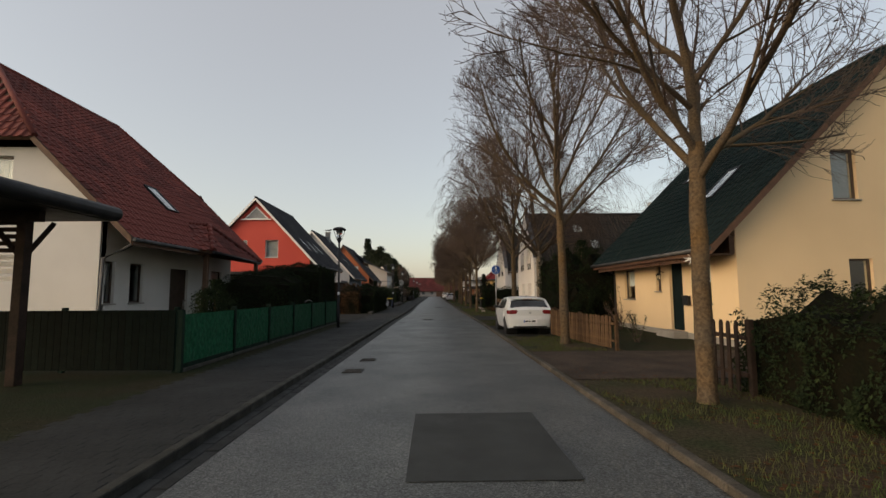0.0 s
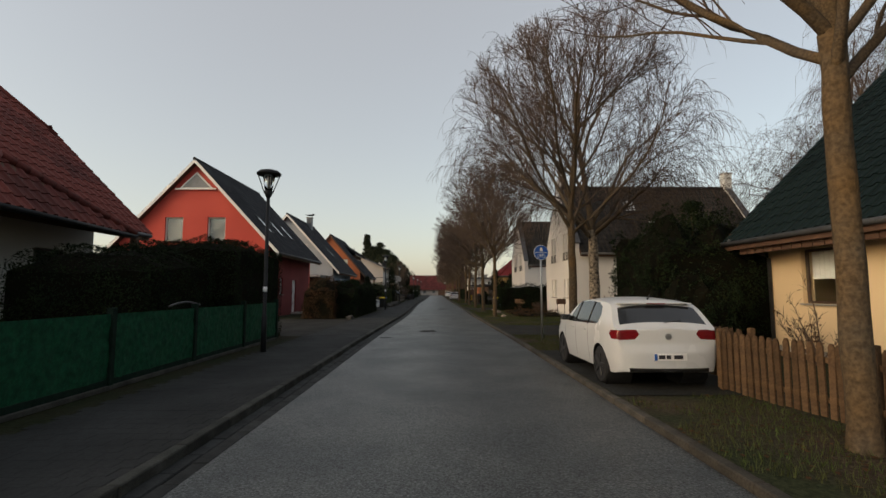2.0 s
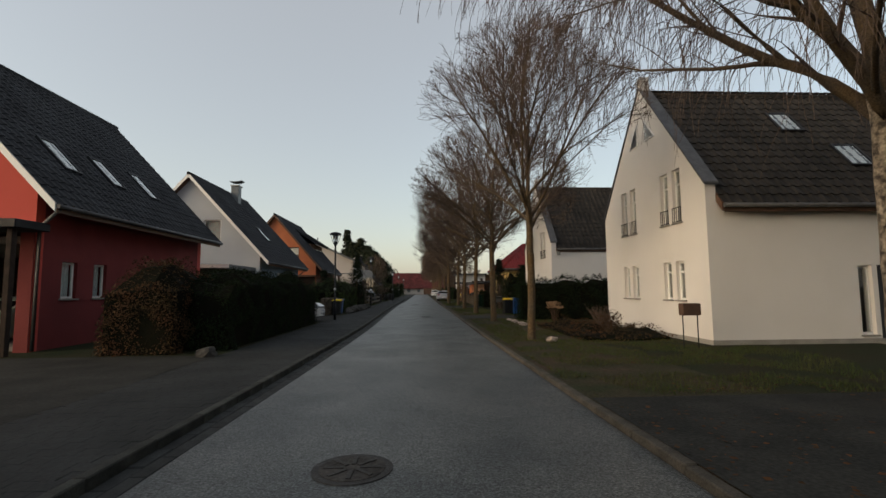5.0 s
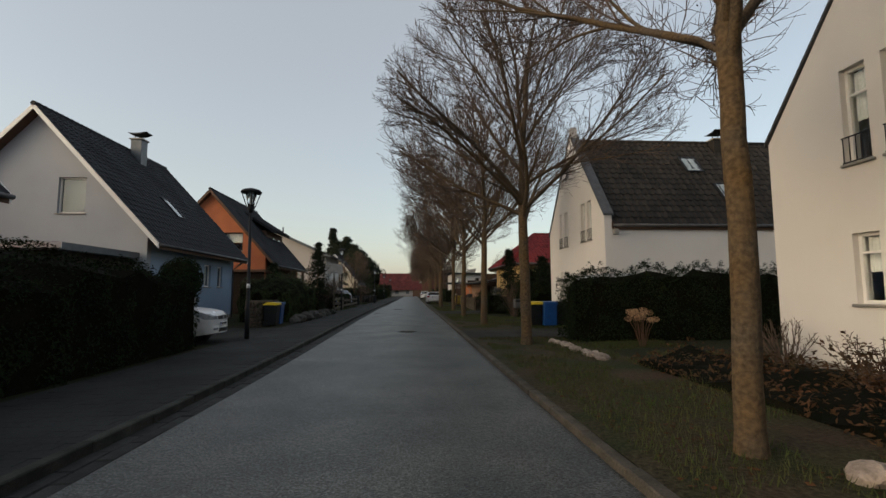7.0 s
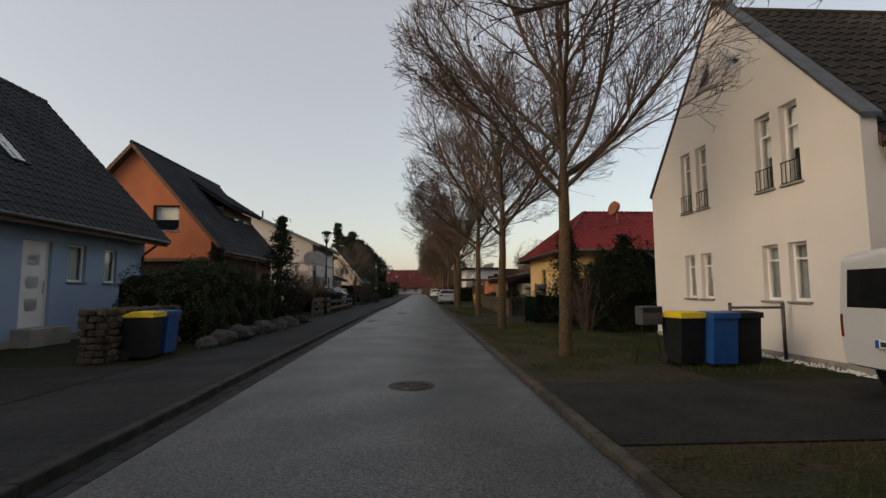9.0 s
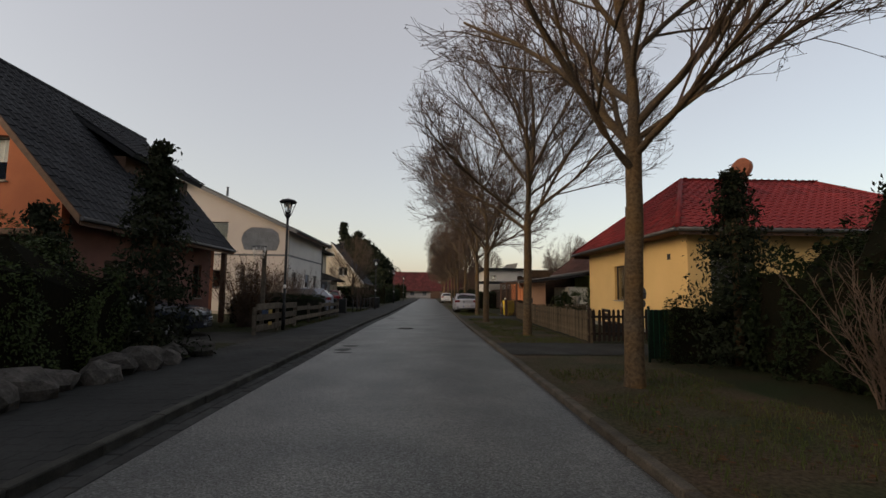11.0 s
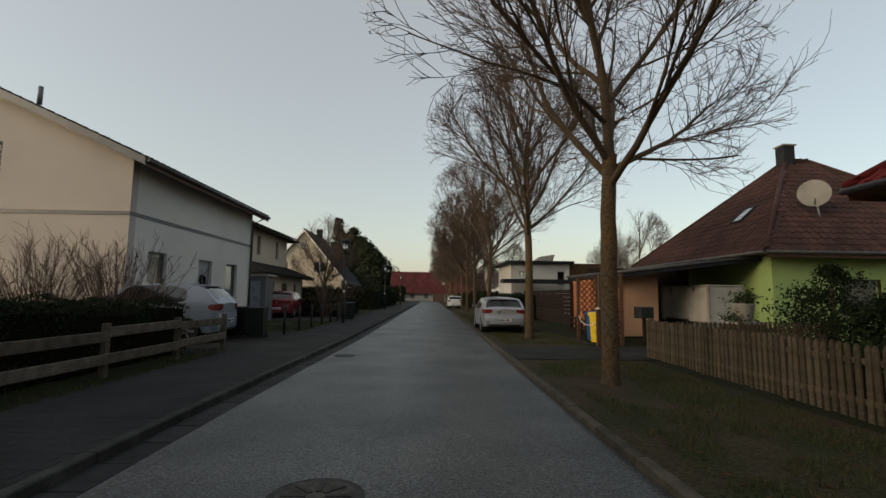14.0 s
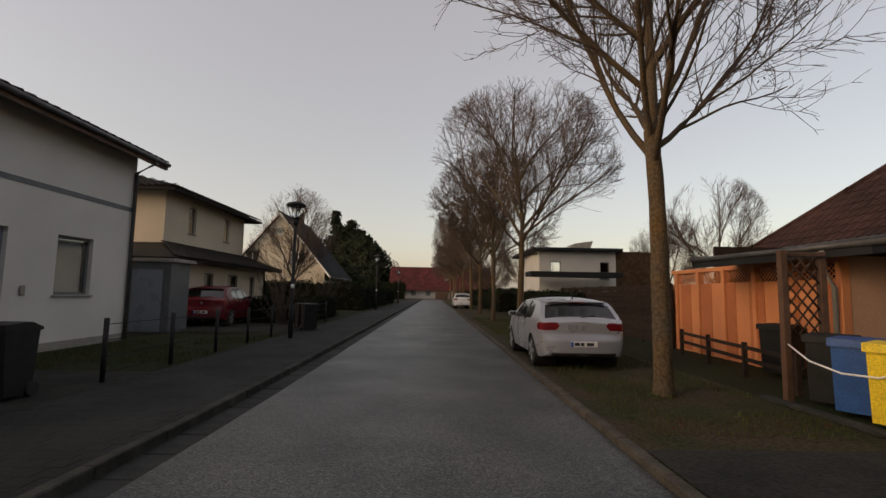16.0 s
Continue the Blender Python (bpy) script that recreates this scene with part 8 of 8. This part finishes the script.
# ---- loose ground cover ----
rg = random.Random(9)
def scatter(name, label, areas, n, mat, size, lift, up):
    v, f = [], []
    tot = sum((a[1] - a[0]) * (a[3] - a[2]) for a in areas)
    for x0, x1, y0, y1 in areas:
        for _ in range(int(n * (x1 - x0) * (y1 - y0) / tot)):
            x, y = rg.uniform(x0, x1), rg.uniform(y0, y1)
            if noise.noise((x * 0.8, y * 0.8, 3)) < -0.12:
                continue
            s = size * rg.uniform(0.5, 1.3)
            a = rg.uniform(0, math.tau)
            u = Vector((math.cos(a), math.sin(a), 0)) * s
            b0 = len(v)
            if up:
                p = Vector((x, y, lift)); t = Vector((rg.uniform(-0.5, 0.5), rg.uniform(-0.5, 0.5), 1)) * s * 2.6
                v += [(p - u * 0.16)[:], (p + u * 0.16)[:], (p + t)[:]]
                f += [(b0, b0 + 1, b0 + 2)]
            else:
                p = Vector((x, y, lift + rg.uniform(0, 0.015))); w = Vector((-u.y, u.x, rg.uniform(-0.3, 0.3) * s)) * 0.6
                v += [(p - u)[:], (p + w)[:], (p + u)[:], (p - w)[:]]
                f += [(b0, b0 + 1, b0 + 2, b0 + 3)]
    me = bpy.data.meshes.new(name)
    me.from_pydata(v, [], f)
    me.materials.append(mat)
    tagged(new(name, me), label, name.replace("_", " "), kind="stuff")
VERGE = [(2.55, 5.0, 3, 10.6), (2.55, 4.7, 14.8, 19.2), (2.55, 5.1, 24.6, 29), (2.55, 7.5, 33.6, 51.5), (2.55, 5.2, 55.5, 66.5), (2.55, 5.0, 71.3, 84.5), (2.55, 5.0, 88, 112)]
scatter("verge_grass", "thin winter grass on the verge", VERGE, 130000, M["grass"], 0.03, 0.07, True)
scatter("lawn_grass", "short grass on the front lawns", [(-8, -4.8, 76, 86), (-8.4, -4.8, 91.5, 99), (7.5, 9, 33.6, 39), (5.2, 8.2, 55, 63)], 26000, M["grass"], 0.035, 0.075, True)
scatter("fallen_leaves", "brown fallen leaves lying on the verge", VERGE + [(2.55, 8.5, 3.0, 12.5), (2.55, 7.5, 24.6, 34.0), (4.7, 7.6, 39.5, 48.5), (3.2, 5.2, 82, 84.6)], 15000, M["deadleaf"], 0.035, 0.085, False)

# ---- paving, kerb and gutter stones ----
def stones_row(parent, name, edge, x0, x1, y0, y1, ln, z0, z1, mat, gap=0.012, bevel=0.012):
    me = bpy.data.meshes.new(name)
    bmk = boxed(-(x1 - x0) / 2, (x1 - x0) / 2, -(ln - gap) / 2, (ln - gap) / 2, z0, z1, bevel)
    bmk.to_mesh(me); bmk.free()
    me.materials.append(mat)
    r_ = random.Random(int(x0 * 100))
    for k in range(int((y1 - y0) / ln)):
        o = new(name, me)
        o.parent = parent
        yy = y0 + (k + 0.5) * ln
        turn = -math.degrees(math.atan(edge(yy + 0.5) - edge(yy - 0.5)))
        o.matrix_basis = pose(edge(yy) + (x0 + x1) / 2 + r_.uniform(-0.006, 0.006), yy, r_.uniform(-0.006, 0.006), 0, 0, turn + r_.uniform(-0.4, 0.4))
kl = thing("kerb_left", "weathered grey kerb stones along the footway", "kerb", kind="structure")
stones_row(kl, "kerb_stone", left_edge, -0.47, -0.34, 0, 130, 1.0, -0.1, 0.10, M["kerb"])
kr = thing("kerb_right", "pale low kerb stones along the verge", "kerb", kind="structure")
stones_row(kr, "kerb_stone", right_edge, 0.01, 0.14, 0, 130, 1.0, -0.1, 0.085, M["kerbpale"])
kf = thing("kerb_far", "kerb stones towards the end of the street", "kerb", kind="structure")
for ya, yb in ((130, 195), (-30, 0)):
    part("kerb_run", boxed(left_edge(yb) - 0.47, left_edge(yb) - 0.34, ya, yb, -0.1, 0.09, 0.01), M["kerb"], kf)
    part("kerb_run", boxed(right_edge(yb) + 0.01, right_edge(yb) + 0.14, ya, yb, -0.1, 0.09, 0.01), M["kerb"], kf)
gu = thing("gutter_left", "dark sunken stone gutter strip beside the kerb", "gutter", kind="structure")
stones_row(gu, "gutter_stone", left_edge, -0.34, -0.175, 0, 75, 0.5, -0.1, 0.002, M["gutter"])
stones_row(gu, "gutter_stone", left_edge, -0.17, -0.005, 0.25, 75, 0.5, -0.1, 0.004, M["gutter"])
far_stones = thing("gutter_far", "dark stone gutter strip towards the street's end", "gutter", kind="structure")
stones_row(far_stones, "gutter_stone", left_edge, -0.34, -0.005, 75, 195, 0.6, -0.1, 0.003, M["gutter"])
stones_row(far_stones, "gutter_stone", left_edge, -0.34, -0.005, -30, 0, 0.6, -0.1, 0.003, M["gutter"])
# footway blocks, joined
v, f = [], []
rp = random.Random(5)
for j in range(0, 560):
    y = 2 + j * 0.2
    for k in range(10):
        x = left_edge(y) - 2.54 + k * 0.205 + (0.1 if j % 2 else 0)
        if x + 0.2 > left_edge(y) - 0.48:
            continue
        z = 0.088 + rp.uniform(0, 0.0025)
        b0 = len(v)
        a, b = x + 0.003, x + 0.202
        c_, d_ = y + 0.003, y + 0.197
        v += [(a, c_, z), (b, c_, z), (b, d_, z), (a, d_, z), (a - 0.004, c_ - 0.004, z - 0.006), (b + 0.004, c_ - 0.004, z - 0.006), (b + 0.004, d_ + 0.004, z - 0.006), (a - 0.004, d_ + 0.004, z - 0.006)]
        f += [(b0, b0 + 1, b0 + 2, b0 + 3), (b0 + 4, b0 + 5, b0 + 1, b0), (b0 + 5, b0 + 6, b0 + 2, b0 + 1), (b0 + 6, b0 + 7, b0 + 3, b0 + 2), (b0 + 7, b0 + 4, b0, b0 + 3)]
ob = joined("paving_blocks", v, f, M["paver_rest"], left_pavement)
ob["kind"] = "stuff"
